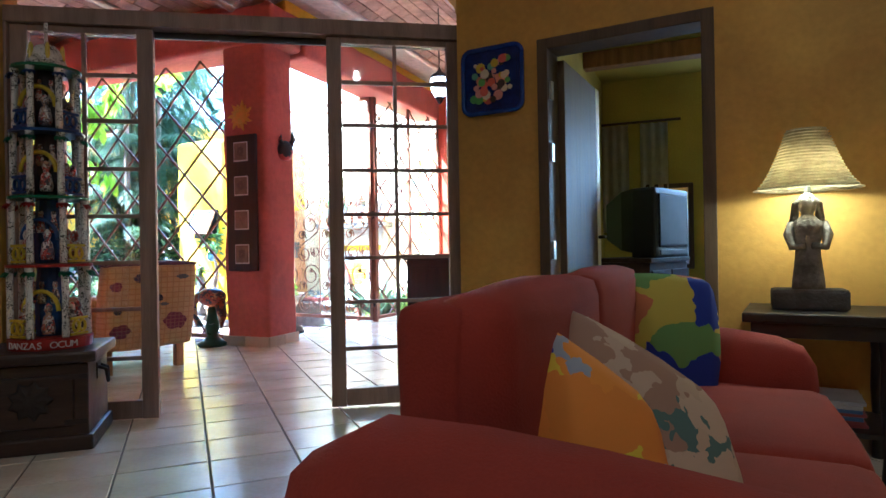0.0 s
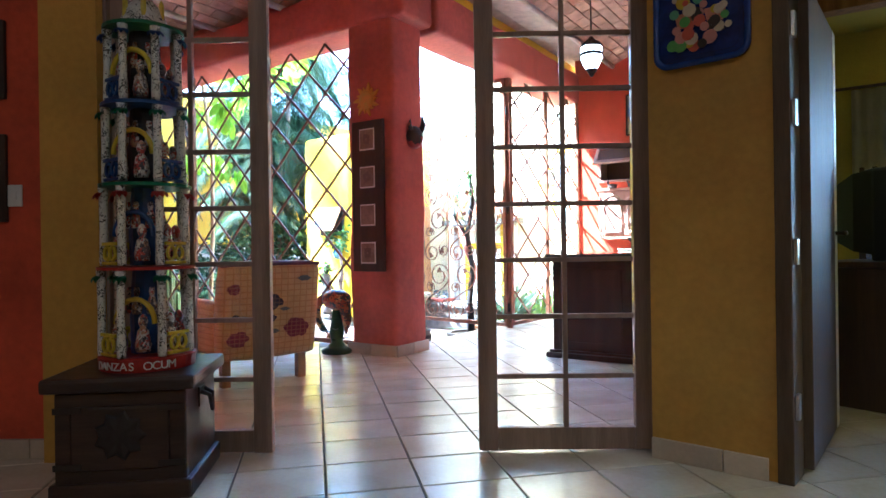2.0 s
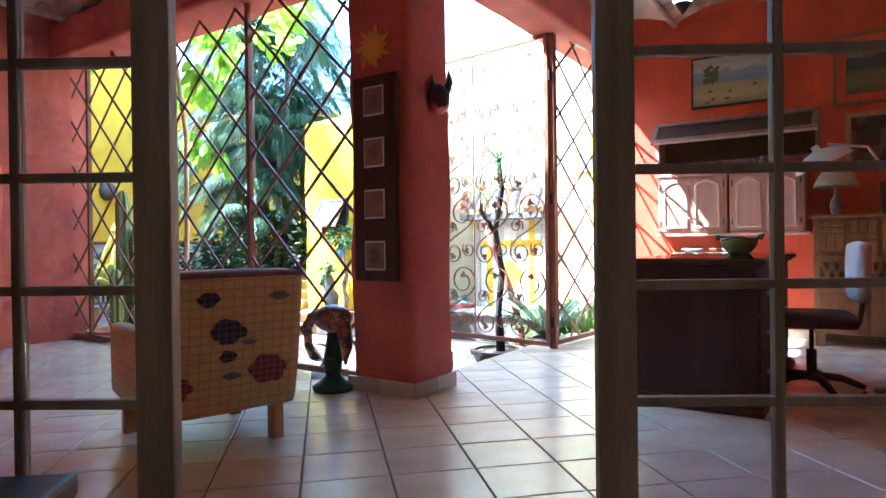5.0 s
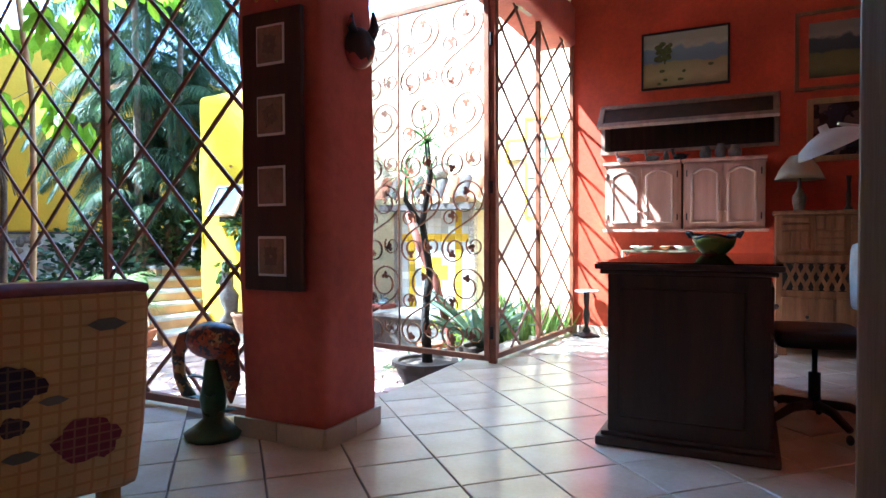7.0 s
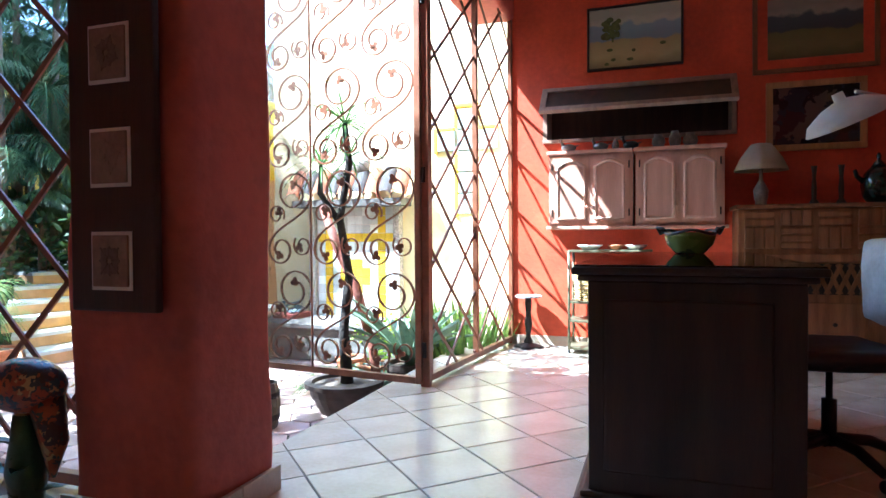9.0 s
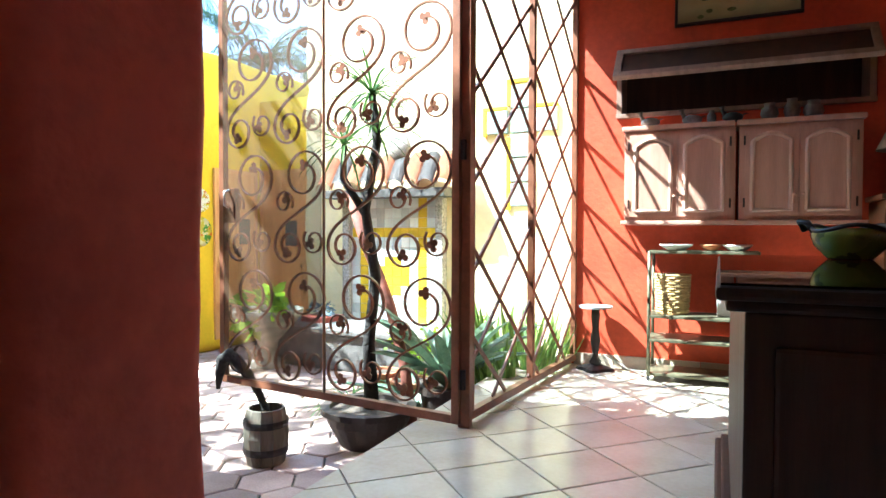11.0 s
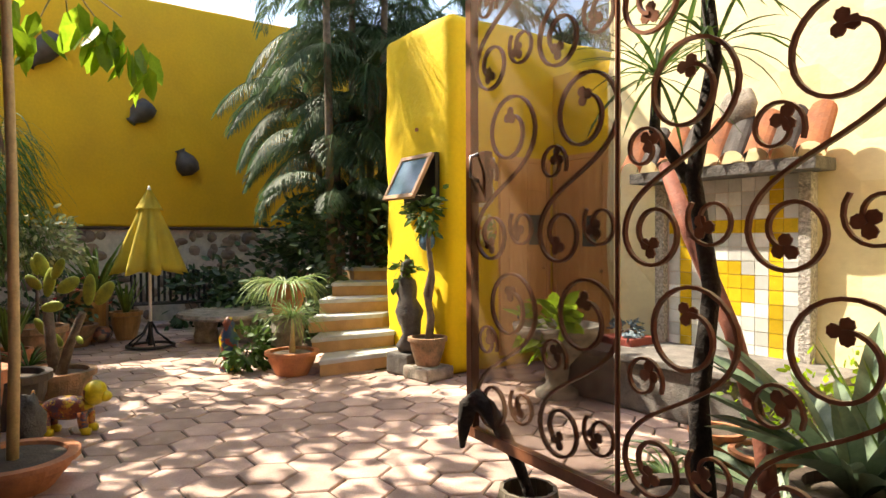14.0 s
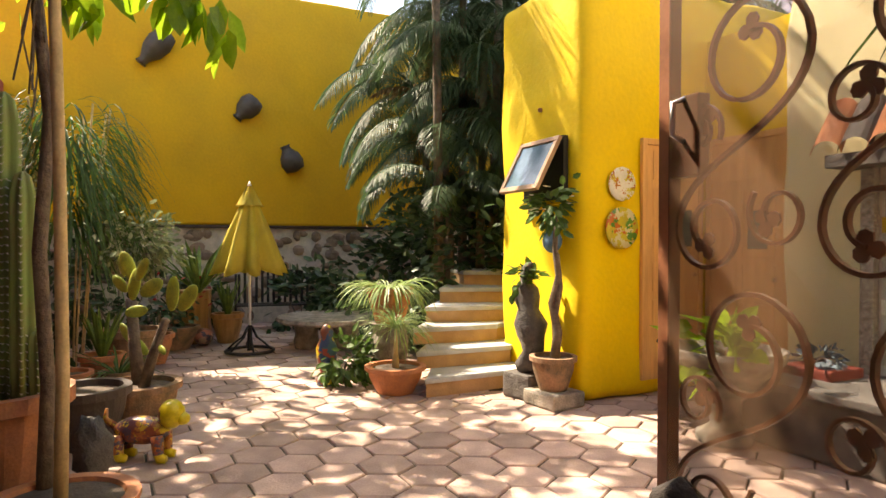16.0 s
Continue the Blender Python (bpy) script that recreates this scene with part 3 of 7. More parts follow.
# ---- doorway to the bedroom ----
DOORBR = wooden("dark_brown_door_wood", (0.11, 0.068, 0.034), (0.07, 0.042, 0.02), 0.6)
df = tagged(new("door_3"), "brown wooden doorway with its white-edged leaf standing open", "door", kind="structure")
df.matrix_world = PW
part("jamb", box(0.5, 0.56, -0.012, 0.165, 0, 2.06, 0.005), DOORBR, df)
part("jamb", box(1.34, 1.4, -0.012, 0.165, 0, 2.06, 0.005), DOORBR, df)
part("lintel", box(0.56, 1.34, -0.012, 0.165, 2.0, 2.06, 0.005), DOORBR, df)
for z in (1.78, 1.44, 0.9, 0.3):
    part("hinge", box(0.561, 0.575, 0.01, 0.05, z - 0.05, z + 0.05, 0.003), STEEL, df, "bright steel hinge")
LEAFM = pose(0.575, 0.17, 0, 0, 0, 92)
lf = box(0, 0.73, -0.02, 0.02, 0.02, 1.98, 0.004)
lf.transform(LEAFM)
leaf_ob = part("leaf", lf, DOORBR, df, "brown door leaf")
lf = box(0.731, 0.82, -0.021, 0.021, 0.02, 1.98, 0.004)
lf.transform(LEAFM)
part("leaf_stile", lf, WHITE, df, "white painted edge of the leaf")
for sgn in (-1, 1):
    h = tube([(0.75, 0.02 * sgn, 0.98), (0.75, 0.065 * sgn, 0.98), (0.64, 0.07 * sgn, 0.98)], 0.011, 8)
    h.transform(LEAFM)
    part("handle", h, IRONDK, leaf_ob, smooth=True)

# bedroom things
tvc = empty("tv_cabinet", pose(3.72, -3.9, 0, 0, 0, 70), "dark wooden cabinet under the television", "cabinet")
part("body", box(-0.36, 0.36, -0.25, 0.25, 0, 0.82, 0.008), DARKW, tvc)
part("top", box(-0.38, 0.38, -0.27, 0.27, 0.822, 0.855, 0.006), DARKW, tvc)
for s in (-1, 1):
    d = part("door", box(min(0.01 * s, 0.35 * s), max(0.01 * s, 0.35 * s), -0.27, -0.252, 0.08, 0.76, 0.005), DARKW, tvc)
    part("knob", ball(0.014, (0.05 * s, -0.285, 0.45), u=8, v=6), IRONDK, d, smooth=True)
tv = empty("television", pose(3.75, -3.9, 0.857, 0, 0, 70), "old black tube television with a deep rear casing", "television")
b = box(-0.32, 0.32, -0.25, -0.05, 0, 0.54, 0.02)
part("front_case", b, BLACK, tv)
b = bmesh.new()
lathe([(0.36, 0), (0.33, 0.12), (0.2, 0.3)], 4, b)
b.transform(pose(0, -0.05, 0.29, -90, 0, 0) @ pose(0, 0, 0, 0, 0, 45))
part("rear_case", b, BLACK, tv)
part("screen", box(-0.27, 0.27, -0.262, -0.252, 0.08, 0.49, 0.01), pbr("tube_glass", (0.015, 0.017, 0.018), 0.6, var=0.1, bump=0), tv)
part("control_panel", box(-0.25, 0.25, -0.258, -0.252, 0.02, 0.06, 0.003), BLACK, tv)
cu = empty("curtain", pose(3.26, -2.235, 1.1), "cream curtain gathered on a dark rod", "curtain")
for k in (0, 1):
    b = bmesh.new()
    cols = [[b.verts.new((k * 0.4 - 0.06 + 0.02 * i, -0.03 - 0.025 * math.sin(i * 1.4), z)) for z in (0, 0.5, 1.15)] for i in range(15)]
    for p, q in zip(cols, cols[1:]):
        for j in (0, 1):
            b.faces.new((p[j], q[j], q[j + 1], p[j + 1]))
    bmesh.ops.solidify(b, geom=b.faces[:], thickness=0.004)
    part("drape", b, pbr("cream_cloth", (0.62, 0.55, 0.42), 0.9, var=0.15, scale=6), cu, smooth=True)
part("rod", tube([(-0.1, -0.04, 1.17), (0.75, -0.04, 1.17)], 0.014, 8), DARKW, cu, smooth=True)
pf = empty("wall_picture", pose(3.202, -3.3, 1.75, 0, 0, 90), "dark framed picture on the bedroom wall", "picture")
part("frame", box(-0.3, 0.3, -0.03, -0.004, -0.38, 0.38, 0.008), DARKW, pf)
part("canvas", box(-0.24, 0.24, -0.034, -0.031, -0.32, 0.32), patches("dim_print", [(0.2, 0.16, 0.1), (0.32, 0.26, 0.17), (0.12, 0.1, 0.07)], 6, 0.5), pf)
mi = empty("wall_mirror", pose(3.88, -2.21, 1.15), "tall mirror in a dark wooden frame", "mirror")
part("frame", box(-0.24, 0.24, -0.05, 0, -0.45, 0.45, 0.01), DARKW, mi)
part("mirror_glass", box(-0.19, 0.19, -0.056, -0.052, -0.4, 0.4), pbr("mirror_silver", (0.85, 0.85, 0.85), 0.06, metal=1, var=0.02, bump=0), mi)
tagged(part("roof_beam", box(3.202, 6.4, -3.4, -3.25, 2.6, 2.748, 0.01), MIDW), "brown wooden beam under the bedroom ceiling", "beam", kind="structure")

# ---- living room ----
# ceramic plate on the ochre wall
pl = empty("ceramic_plate", PW @ pose(0.235, -0.006, 1.875), "blue glazed square ceramic plate with painted flower baskets", "plate")
def rounded_square(h, r, n=6):
    pts = []
    for cx, cy, a in ((h - r, h - r, 0), (r - h, h - r, 90), (r - h, r - h, 180), (h - r, r - h, 270)):
        pts += arc((cx, cy), r, radians(a), radians(a + 90), n)
    return pts
b = prism(rounded_square(0.19, 0.05), 0, 0.012)
prism(rounded_square(0.15, 0.04), 0.012, 0.016, b)
b.transform(pose(0, 0, 0, 90, 0, 0))
part("dish", b, pbr("cobalt_glaze", (0.012, 0.035, 0.20), 0.2, var=0.4, scale=14, bump=0.1, coat=0.5), pl)
b = bmesh.new()
pts = [Vector((x, -0.02, y)) for x, y in rounded_square(0.182, 0.05)]
tube(pts + pts[:1], 0.014, 8, b)
part("rim", b, pbr("cobalt_rim_glaze", (0.015, 0.05, 0.26), 0.18, var=0.3, scale=20, bump=0.05), pl, smooth=True)
random.seed(3)
for cx, col in ((-0.06, (0.62, 0.25, 0.16)), (0.06, (0.70, 0.30, 0.20))):
    b = prism([(-0.045, 0), (0.045, 0), (0.03, -0.06), (-0.03, -0.06)], 0, 0.004)
    b.transform(pose(cx, -0.0165, 0.03, 90, 0, 0))
    part("painted_basket", b, pbr("basket_glaze", col, 0.3, var=0.2), pl)
for i in range(46):
    cx, cz = rnd(-0.115, 0.115), rnd(-0.115, 0.115)
    b = prism(arc((0, 0), rnd(0.012, 0.03), 0, 2 * math.pi * 0.9, 9), 0, 0.003)
    b.transform(pose(cx, -0.017 - 0.0004 * i, cz, 90, 0, 0))
    part("painted_flower", b, pbr("flower_glaze", random.choice([(0.62, 0.48, 0.03), (0.6, 0.12, 0.08), (0.14, 0.42, 0.10), (0.7, 0.62, 0.45), (0.05, 0.04, 0.04), (0.16, 0.45, 0.30), (0.65, 0.30, 0.25)]), 0.3, var=0.2), pl)

# wooden trunk
TR = LIVING @ pose(1.195, -7.32, 0, 0, 0, 43.7)
tk = empty("trunk", TR, "dark wooden chest with iron fittings on the tiled floor", "chest")
part("body", box(0.02, 0.49, 0.015, 0.47, 0.06, 0.41, 0.008), TRUNKW, tk)
part("plinth", box(0, 0.51, 0, 0.49, 0, 0.075, 0.012), TRUNKW, tk)
part("lid", box(-0.02, 0.53, -0.02, 0.5, 0.415, 0.47, 0.015), TRUNKW, tk)
part("front_panel", box(0.08, 0.43, 0.004, 0.016, 0.12, 0.36, 0.01), TRUNKW, tk)
b = lathe([(0.085, 0), (0.075, 0.008), (0.03, 0.014)], 18, ribs=9, rib=0.14)
b.transform(pose(0.255, 0.003, 0.25, 90, 0, 0))
part("lock_plate", b, IRONDK, tk, "round black iron lock plate")
for x in (0.07, 0.44):
    for z in (0.14, 0.35):
        part("strap", box(x - 0.05, x + 0.05, -0.002, 0.003, z - 0.012, z + 0.012, 0.002), IRONDK, tk)
hd = tube([(0.497, 0.2, 0.36), (0.53, 0.21, 0.345), (0.535, 0.235, 0.28), (0.53, 0.26, 0.345), (0.497, 0.27, 0.36)], 0.009, 7)
part("ring_handle", hd, IRONDK, tk, smooth=True)
part("handle_plate", box(0.49, 0.497, 0.19, 0.28, 0.3, 0.38, 0.003), IRONDK, tk)

# painted clay tower with tiers of figures
TOW = TR @ pose(0.285, 0.235, 0.471, 0, 0, -12) @ Matrix.Diagonal((0.9, 0.9, 0.89, 1))
tw = empty("clay_tower", TOW, "tall painted clay tower with tiers of figures and spotted columns", "sculpture")
P_RED = pbr("red_glaze", (0.36, 0.02, 0.015), 0.35, var=0.3, scale=20)
P_WHITE = patches("white_spotted_clay", [(0.75, 0.74, 0.68), (0.78, 0.76, 0.7), (0.7, 0.7, 0.64), (0.03, 0.035, 0.03), (0.74, 0.73, 0.68)], 55, 0.45)
P_GREEN = pbr("green_glaze", (0.015, 0.16, 0.07), 0.3, var=0.3, scale=20)
P_BLUE = pbr("blue_glaze", (0.02, 0.07, 0.22), 0.35, var=0.4, scale=20)
P_YEL = pbr("yellow_glaze", (0.62, 0.50, 0.02), 0.35, var=0.25, scale=20)
P_DARK = pbr("dark_painted_clay", (0.03, 0.03, 0.04), 0.45, var=0.4, scale=20)
P_SKIN = patches("painted_clay", [(0.6, 0.55, 0.5), (0.05, 0.04, 0.05), (0.45, 0.06, 0.05), (0.7, 0.66, 0.6), (0.12, 0.10, 0.12), (0.4, 0.24, 0.14)], 38, 0.5)
part("base", lathe([(0.0, 0), (0.2, 0), (0.205, 0.055), (0.19, 0.062), (0, 0.062)], 28, cap=False), P_RED, tw, "red clay base with white lettering")
P_LET = pbr("white_lettering", (0.8, 0.78, 0.72), 0.5, var=0.05, bump=0)
for i, ch in enumerate("DANZAS OCUM"):
    if ch != " ":
        a = -125 + 9.2 * i
        words("letter", ch, 0.05, pose(0.206 * math.cos(radians(a)), 0.206 * math.sin(radians(a)), 0.012, 90, 0, a + 90), P_LET, tw, 0.002)
random.seed(11)
level, tiers = 0.062, (0.40, 0.37, 0.36, 0.35)
for ti, h in enumerate(tiers):
    r = 0.185 - 0.012 * ti
    roof = (P_GREEN, P_RED, P_GREEN, P_BLUE)[ti]
    part("platform", lathe([(0, h - 0.02), (r + 0.02, h - 0.02), (r + 0.022, h - 0.006), (0, h - 0.002)], 24, at=(0, 0, level), cap=False), (P_GREEN, P_RED, P_GREEN, P_BLUE)[(ti + 1) % 4], tw)
    for k in range(7):
        a = 2 * math.pi * k / 7 + 0.15
        x, y = r * math.cos(a), r * math.sin(a)
        part("column", lathe([(0.017, 0), (0.019, 0.02), (0.016, h * 0.5), (0.018, h - 0.06), (0.022, h - 0.022)], 9, at=(x, y, level)), P_WHITE, tw, smooth=True)
        b = bmesh.new()
        for q in range(5):
            aa = a + (q - 2) * 0.5
            blade(b, (x, y, level + h - 0.045), (math.cos(aa), math.sin(aa), 0.7), 0.06, 0.028, 2.2, 4, 0.1)
        bmesh.ops.solidify(b, geom=b.faces[:], thickness=0.004)
        part("capital", b, roof, tw)
        a2 = a + math.pi / 7
        rr = r * 0.86
        if k % 2 == 0:
            b = bmesh.new()
            for cc in (0.03, 0.08):
                tube([(cc * 0.9 - 0.05 + 0.022 * math.cos(q), 0, 0.05 + 0.03 * math.sin(q)) for q in [i * 0.63 for i in range(11)]], 0.008, 5, b)
            box(-0.06, 0.06, -0.006, 0.006, 0.085, 0.1, 0.003, b)
            box(-0.06, 0.06, -0.006, 0.006, 0.0, 0.014, 0.003, b)
            b.transform(pose(r * 0.97 * math.cos(a2), r * 0.97 * math.sin(a2), level + 0.004, 0, 0, math.degrees(a2) + 90))
            part("railing", b, (P_YEL, P_YEL, P_BLUE, P_BLUE)[ti], tw)
        b = lathe([(0.03, 0), (0.034, 0.03), (0.024, 0.09), (0.012, 0.105), (0.017, 0.118), (0.021, 0.135), (0.014, 0.155), (0.004, 0.165)], 9, at=(rr * 0.82 * math.cos(a2), rr * 0.82 * math.sin(a2), level + 0.02))
        part("figure", b, P_SKIN, tw, smooth=True)
        b = lathe([(0.02, 0), (0.025, 0.02), (0.015, 0.07), (0.009, 0.08), (0.014, 0.1), (0.01, 0.12)], 8, at=(rr * 0.45 * math.cos(a2 + 0.4), rr * 0.45 * math.sin(a2 + 0.4), level + h * 0.45))
        part("figure", b, P_SKIN, tw, smooth=True)
    part("core", lathe([(0.07, 0), (0.075, h * 0.5), (0.06, h - 0.021)], 10, at=(0, 0, level)), (P_BLUE, P_BLUE, P_DARK, P_DARK)[ti], tw)
    b = tube([(0.09 * math.cos(q), -0.10, level + h * 0.35 + 0.11 * math.sin(q)) for q in [math.pi * i / 10 for i in range(11)]], 0.012, 6)
    part("arch", b, P_YEL if ti != 1 else P_BLUE, tw, smooth=True)
    level += h
part("dome", lathe([(0.1, 0), (0.1, 0.03), (0.085, 0.08), (0.05, 0.125), (0.01, 0.14)], 14, at=(0, 0, level)), P_WHITE, tw, smooth=True)
for k in range(6):
    a = k * math.pi / 3
    part("candle", lathe([(0.012, 0), (0.012, 0.07), (0.004, 0.09)], 7, at=(0.085 * math.cos(a), 0.085 * math.sin(a), level + 0.04)), P_YEL, tw)
b = box(-0.008, 0.008, -0.006, 0.006, level + 0.13, level + 0.26, 0.002)
box(-0.035, 0.035, -0.006, 0.006, level + 0.2, level + 0.216, 0.002, b)
part("cross", b, P_WHITE, tw)

# pictures and switch on the dark red wall
for z, h in ((1.82, 0.18), (1.28, 0.2)):
    f = empty("small_picture", D @ pose(-1.33, -0.032, z), "small dark framed picture on the red wall", "picture")
    part("frame", box(-0.14, 0.14, -0.022, 0, -h, h, 0.006), DARKW, f)
    part("print", box(-0.1, 0.1, -0.026, -0.023, -h + 0.04, h - 0.04), patches("pale_print", [(0.5, 0.5, 0.45), (0.3, 0.28, 0.25), (0.6, 0.58, 0.5)], 9, 0.4), f)
sw = empty("light_switch", D @ pose(-1.16, -0.032, 1.2), "white plastic light switch on the red wall", "switch")
part("plate", box(-0.035, 0.035, -0.008, 0, -0.05, 0.05, 0.004), WHITE, sw)
part("rocker", box(-0.012, 0.012, -0.013, -0.008, -0.02, 0.02, 0.002), WHITE, sw)

# sofa
def cushion(x0, x1, y0, y1, z0, z1, puff=0.04, bevel=0.05, m=None):
    b = box(x0, x1, y0, y1, z0, z1, bevel)
    bmesh.ops.subdivide_edges(b, edges=[e for e in b.edges if e.calc_length() > 0.12], cuts=3, use_grid_fill=True)
    c = Vector(((x0 + x1) / 2, (y0 + y1) / 2, (z0 + z1) / 2))
    hx, hy, hz = (x1 - x0) / 2, (y1 - y0) / 2, (z1 - z0) / 2
    for v in b.verts:
        u = ((v.co.x - c.x) / hx, (v.co.y - c.y) / hy, (v.co.z - c.z) / hz)
        for k in range(3):
            o = [u[j] for j in range(3) if j != k]
            v.co[k] += u[k] * puff * max(0, 1 - o[0] ** 2) * max(0, 1 - o[1] ** 2)
        v.co += Vector((1, 1, 1)) * 0.006 * noise.noise(v.co * 7)
    if m:
        b.transform(m)
    return b


so = empty("sofa", LIVING @ pose(3.835, -8.345, 0, 0, 0, 1), "brick-red upholstered two-seat sofa with rolled arms", "sofa")
part("base", box(0.03, 0.8, 0.05, 1.98, 0.08, 0.3, 0.03), SOFA, so)
part("back_frame", cushion(0.0, 0.12, 0.3, 1.86, 0.1, 0.83, 0.01, 0.03), SOFA, so, smooth=True)
for y0 in (0.32, 1.07):
    part("back_cushion", cushion(0.05, 0.19, y0, y0 + 0.74, 0.42, 0.84, 0.02, 0.045), SOFA, so, smooth=True)
    part("seat_cushion", cushion(0.16, 0.78, y0 - 0.04, y0 + 0.72, 0.27, 0.44, 0.025, 0.05), SOFA, so, smooth=True)
for y0, z in ((0.0, 0.7), (1.8, 0.64)):
    b = cushion(-0.03, 0.75, y0, y0 + 0.26, 0.08, z, 0.02, 0.1)
    for v in b.verts:   # the roll falls away towards the front
        k = max(0, min(1, (v.co.z - 0.3) / 0.35))
        v.co.z -= 0.075 * k * max(0, v.co.x + 0.03) / 0.78 + 0.025 * k * max(0, 0.12 - v.co.x) ** 2 / 0.02
    part("arm", b, SOFA, so, smooth=True)
for x in (0.08, 0.74):
    for y in (0.1, 1.92):
        part("foot", box(x - 0.03, x + 0.03, y - 0.03, y + 0.03, 0, 0.08, 0.006), DARKW, so)


def pillow(name, at, along, up, material, label, size=0.21):
    """A soft square cushion that has slumped a little out of square."""
    b = cushion(-size, size, -0.045, 0.045, -size, size, 0.045, 0.03)
    u, w = Vector(along).normalized(), Vector(up).normalized()
    n = w.cross(u).normalized()
    for v in b.verts:
        x, y, z = v.co
        k = (abs(x) / size * abs(z) / size) ** 2
        y *= 1 - 0.75 * min(1, k)
        v.co = u * x * (1 + 0.1 * k) + n * y + w * z * (1 + 0.1 * k)
    bmesh.ops.recalc_face_normals(b, faces=b.faces[:])
    ob = part(name, b, material, smooth=True)
    ob.matrix_world = LIVING @ Matrix.Translation(at)
    return tagged(ob, label, "cushion", "cushions on the sofa")


PIL1 = patches("bright_painted_cloth", [(0.75, 0.28, 0.02), (0.72, 0.55, 0.02), (0.75, 0.25, 0.02), (0.74, 0.30, 0.03), (0.02, 0.03, 0.28), (0.7, 0.24, 0.02), (0.6, 0.5, 0.05), (0.75, 0.28, 0.02), (0.35, 0.36, 0.42)], 10, 0.85)
PIL2 = patches("beige_flowered_cloth", [(0.50, 0.36, 0.24), (0.55, 0.40, 0.27), (0.10, 0.07, 0.16), (0.48, 0.34, 0.22), (0.52, 0.38, 0.25), (0.10, 0.16, 0.14), (0.5, 0.36, 0.24), (0.34, 0.20, 0.13), (0.5, 0.36, 0.25)], 12, 0.9)
PIL3 = patches("patchwork_cloth", [(0.16, 0.30, 0.08), (0.48, 0.16, 0.06), (0.02, 0.04, 0.30), (0.5, 0.42, 0.05), (0.45, 0.18, 0.08)], 7, 0.9)
pillow("cushion", (4.055, -7.82, 0.545), (0.75, 0.15, -0.5), (-0.12, 0.3, 0.85), PIL1, "orange, yellow and blue painted cushion on the sofa", 0.175)
pillow("cushion", (4.15, -7.68, 0.52), (0.78, 0.2, -0.48), (-0.16, 0.36, 0.8), PIL2, "beige flowered cushion with dark patches on the sofa", 0.19)
pillow("cushion", (4.06, -6.66, 0.61), (0.95, 0.25, -0.04), (-0.04, 0.3, 0.95), PIL3, "green, blue and rust patchwork cushion on the sofa", 0.175)

# side table and lit lamp with a carved figure for a foot
LACQ = pbr("black_lacquered_wood", (0.022, 0.018, 0.016), 0.4, var=0.3, scale=8, bump=0.1)
st = empty("side_table", LIVING @ pose(4.62, -5.9, 0, 0, 0, -4), "black wooden side table against the ochre wall", "table")
part("tabletop", box(-0.27, 0.27, -0.23, 0.24, 0.6, 0.64, 0.008), LACQ, st)
part("shelf", box(-0.23, 0.23, -0.19, 0.2, 0.17, 0.19, 0.004), LACQ, st)
part("apron", box(-0.24, 0.24, -0.2, 0.21, 0.54, 0.6, 0.004), LACQ, st)
for x in (-0.22, 0.22):
    for y in (-0.18, 0.19):
        part("leg", lathe([(0.028, 0), (0.02, 0.12), (0.028, 0.3), (0.022, 0.45), (0.032, 0.54)], 8, at=(x, y, 0)), LACQ, st, smooth=True)
for i in range(7):
    b = box(-0.17 + 0.006 * (i % 3), 0.15, -0.13, 0.13, 0, 0.014, 0.003)
    ob = part("magazine", b, pbr("magazine_cover", random.choice([(0.5, 0.5, 0.52), (0.1, 0.2, 0.4), (0.6, 0.6, 0.58), (0.4, 0.1, 0.1)]), 0.4, var=0.2))
    ob.matrix_world = LIVING @ pose(4.62, -5.9, 0.191 + 0.0145 * i, 0, 0, -3 + rnd(-6, 6))
    tagged(ob, "glossy magazine in a stack on the table shelf", "magazine", "magazines under the side table")
la = empty("table_lamp", LIVING @ pose(4.59, -5.89, 0.641), "lit table lamp with a carved stone figure and a woven shade", "lamp")
part("plinth", box(-0.14, 0.14, -0.08, 0.08, 0, 0.085, 0.015), LAVA, la)
b = lathe([(0.062, 0.085), (0.06, 0.12), (0.048, 0.22), (0.046, 0.27), (0.058, 0.33), (0.056, 0.36), (0.03, 0.385), (0.022, 0.395), (0.03, 0.415), (0.034, 0.44), (0.028, 0.47), (0.01, 0.485)], 16)
for sg in (-1, 1):
    tube([(0.055 * sg, 0, 0.36), (0.072 * sg, -0.012, 0.31), (0.06 * sg, -0.035, 0.26), (0.012 * sg, -0.055, 0.265)], [0.02, 0.02, 0.017, 0.013], 8, b)
tube([(0.0, -0.02, 0.47), (0.042, 0.01, 0.44), (0.05, 0.02, 0.36), (0.045, 0.03, 0.3)], [0.012, 0.016, 0.018, 0.008], 8, b)
tube([(0.0, -0.02, 0.47), (-0.042, 0.01, 0.44), (-0.05, 0.02, 0.36), (-0.045, 0.03, 0.3)], [0.012, 0.016, 0.018, 0.008], 8, b)
part("carved_figure", b, STONE, la, smooth=True)
part("neck", lathe([(0.012, 0.46), (0.012, 0.53)], 8), STEEL, la)
b2 = lathe([(0.205 - 0.13 * (i / 76) ** 0.62 + 0.005 * math.sin(i * math.pi / 2), 0.5 + 0.25 * i / 76) for i in range(77)], 40, cap=False, ribs=20, rib=0.008)
bmesh.ops.solidify(b2, geom=b2.faces[:], thickness=0.003)
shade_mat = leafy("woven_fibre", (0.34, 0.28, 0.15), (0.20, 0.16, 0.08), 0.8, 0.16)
part("shade", b2, shade_mat, la, "woven natural fibre shade", smooth=True)
part("bulb", ball(0.035, (0, 0, 0.58), u=10, v=8), glow("warm_bulb", (1.0, 0.86, 0.55), 4), la)
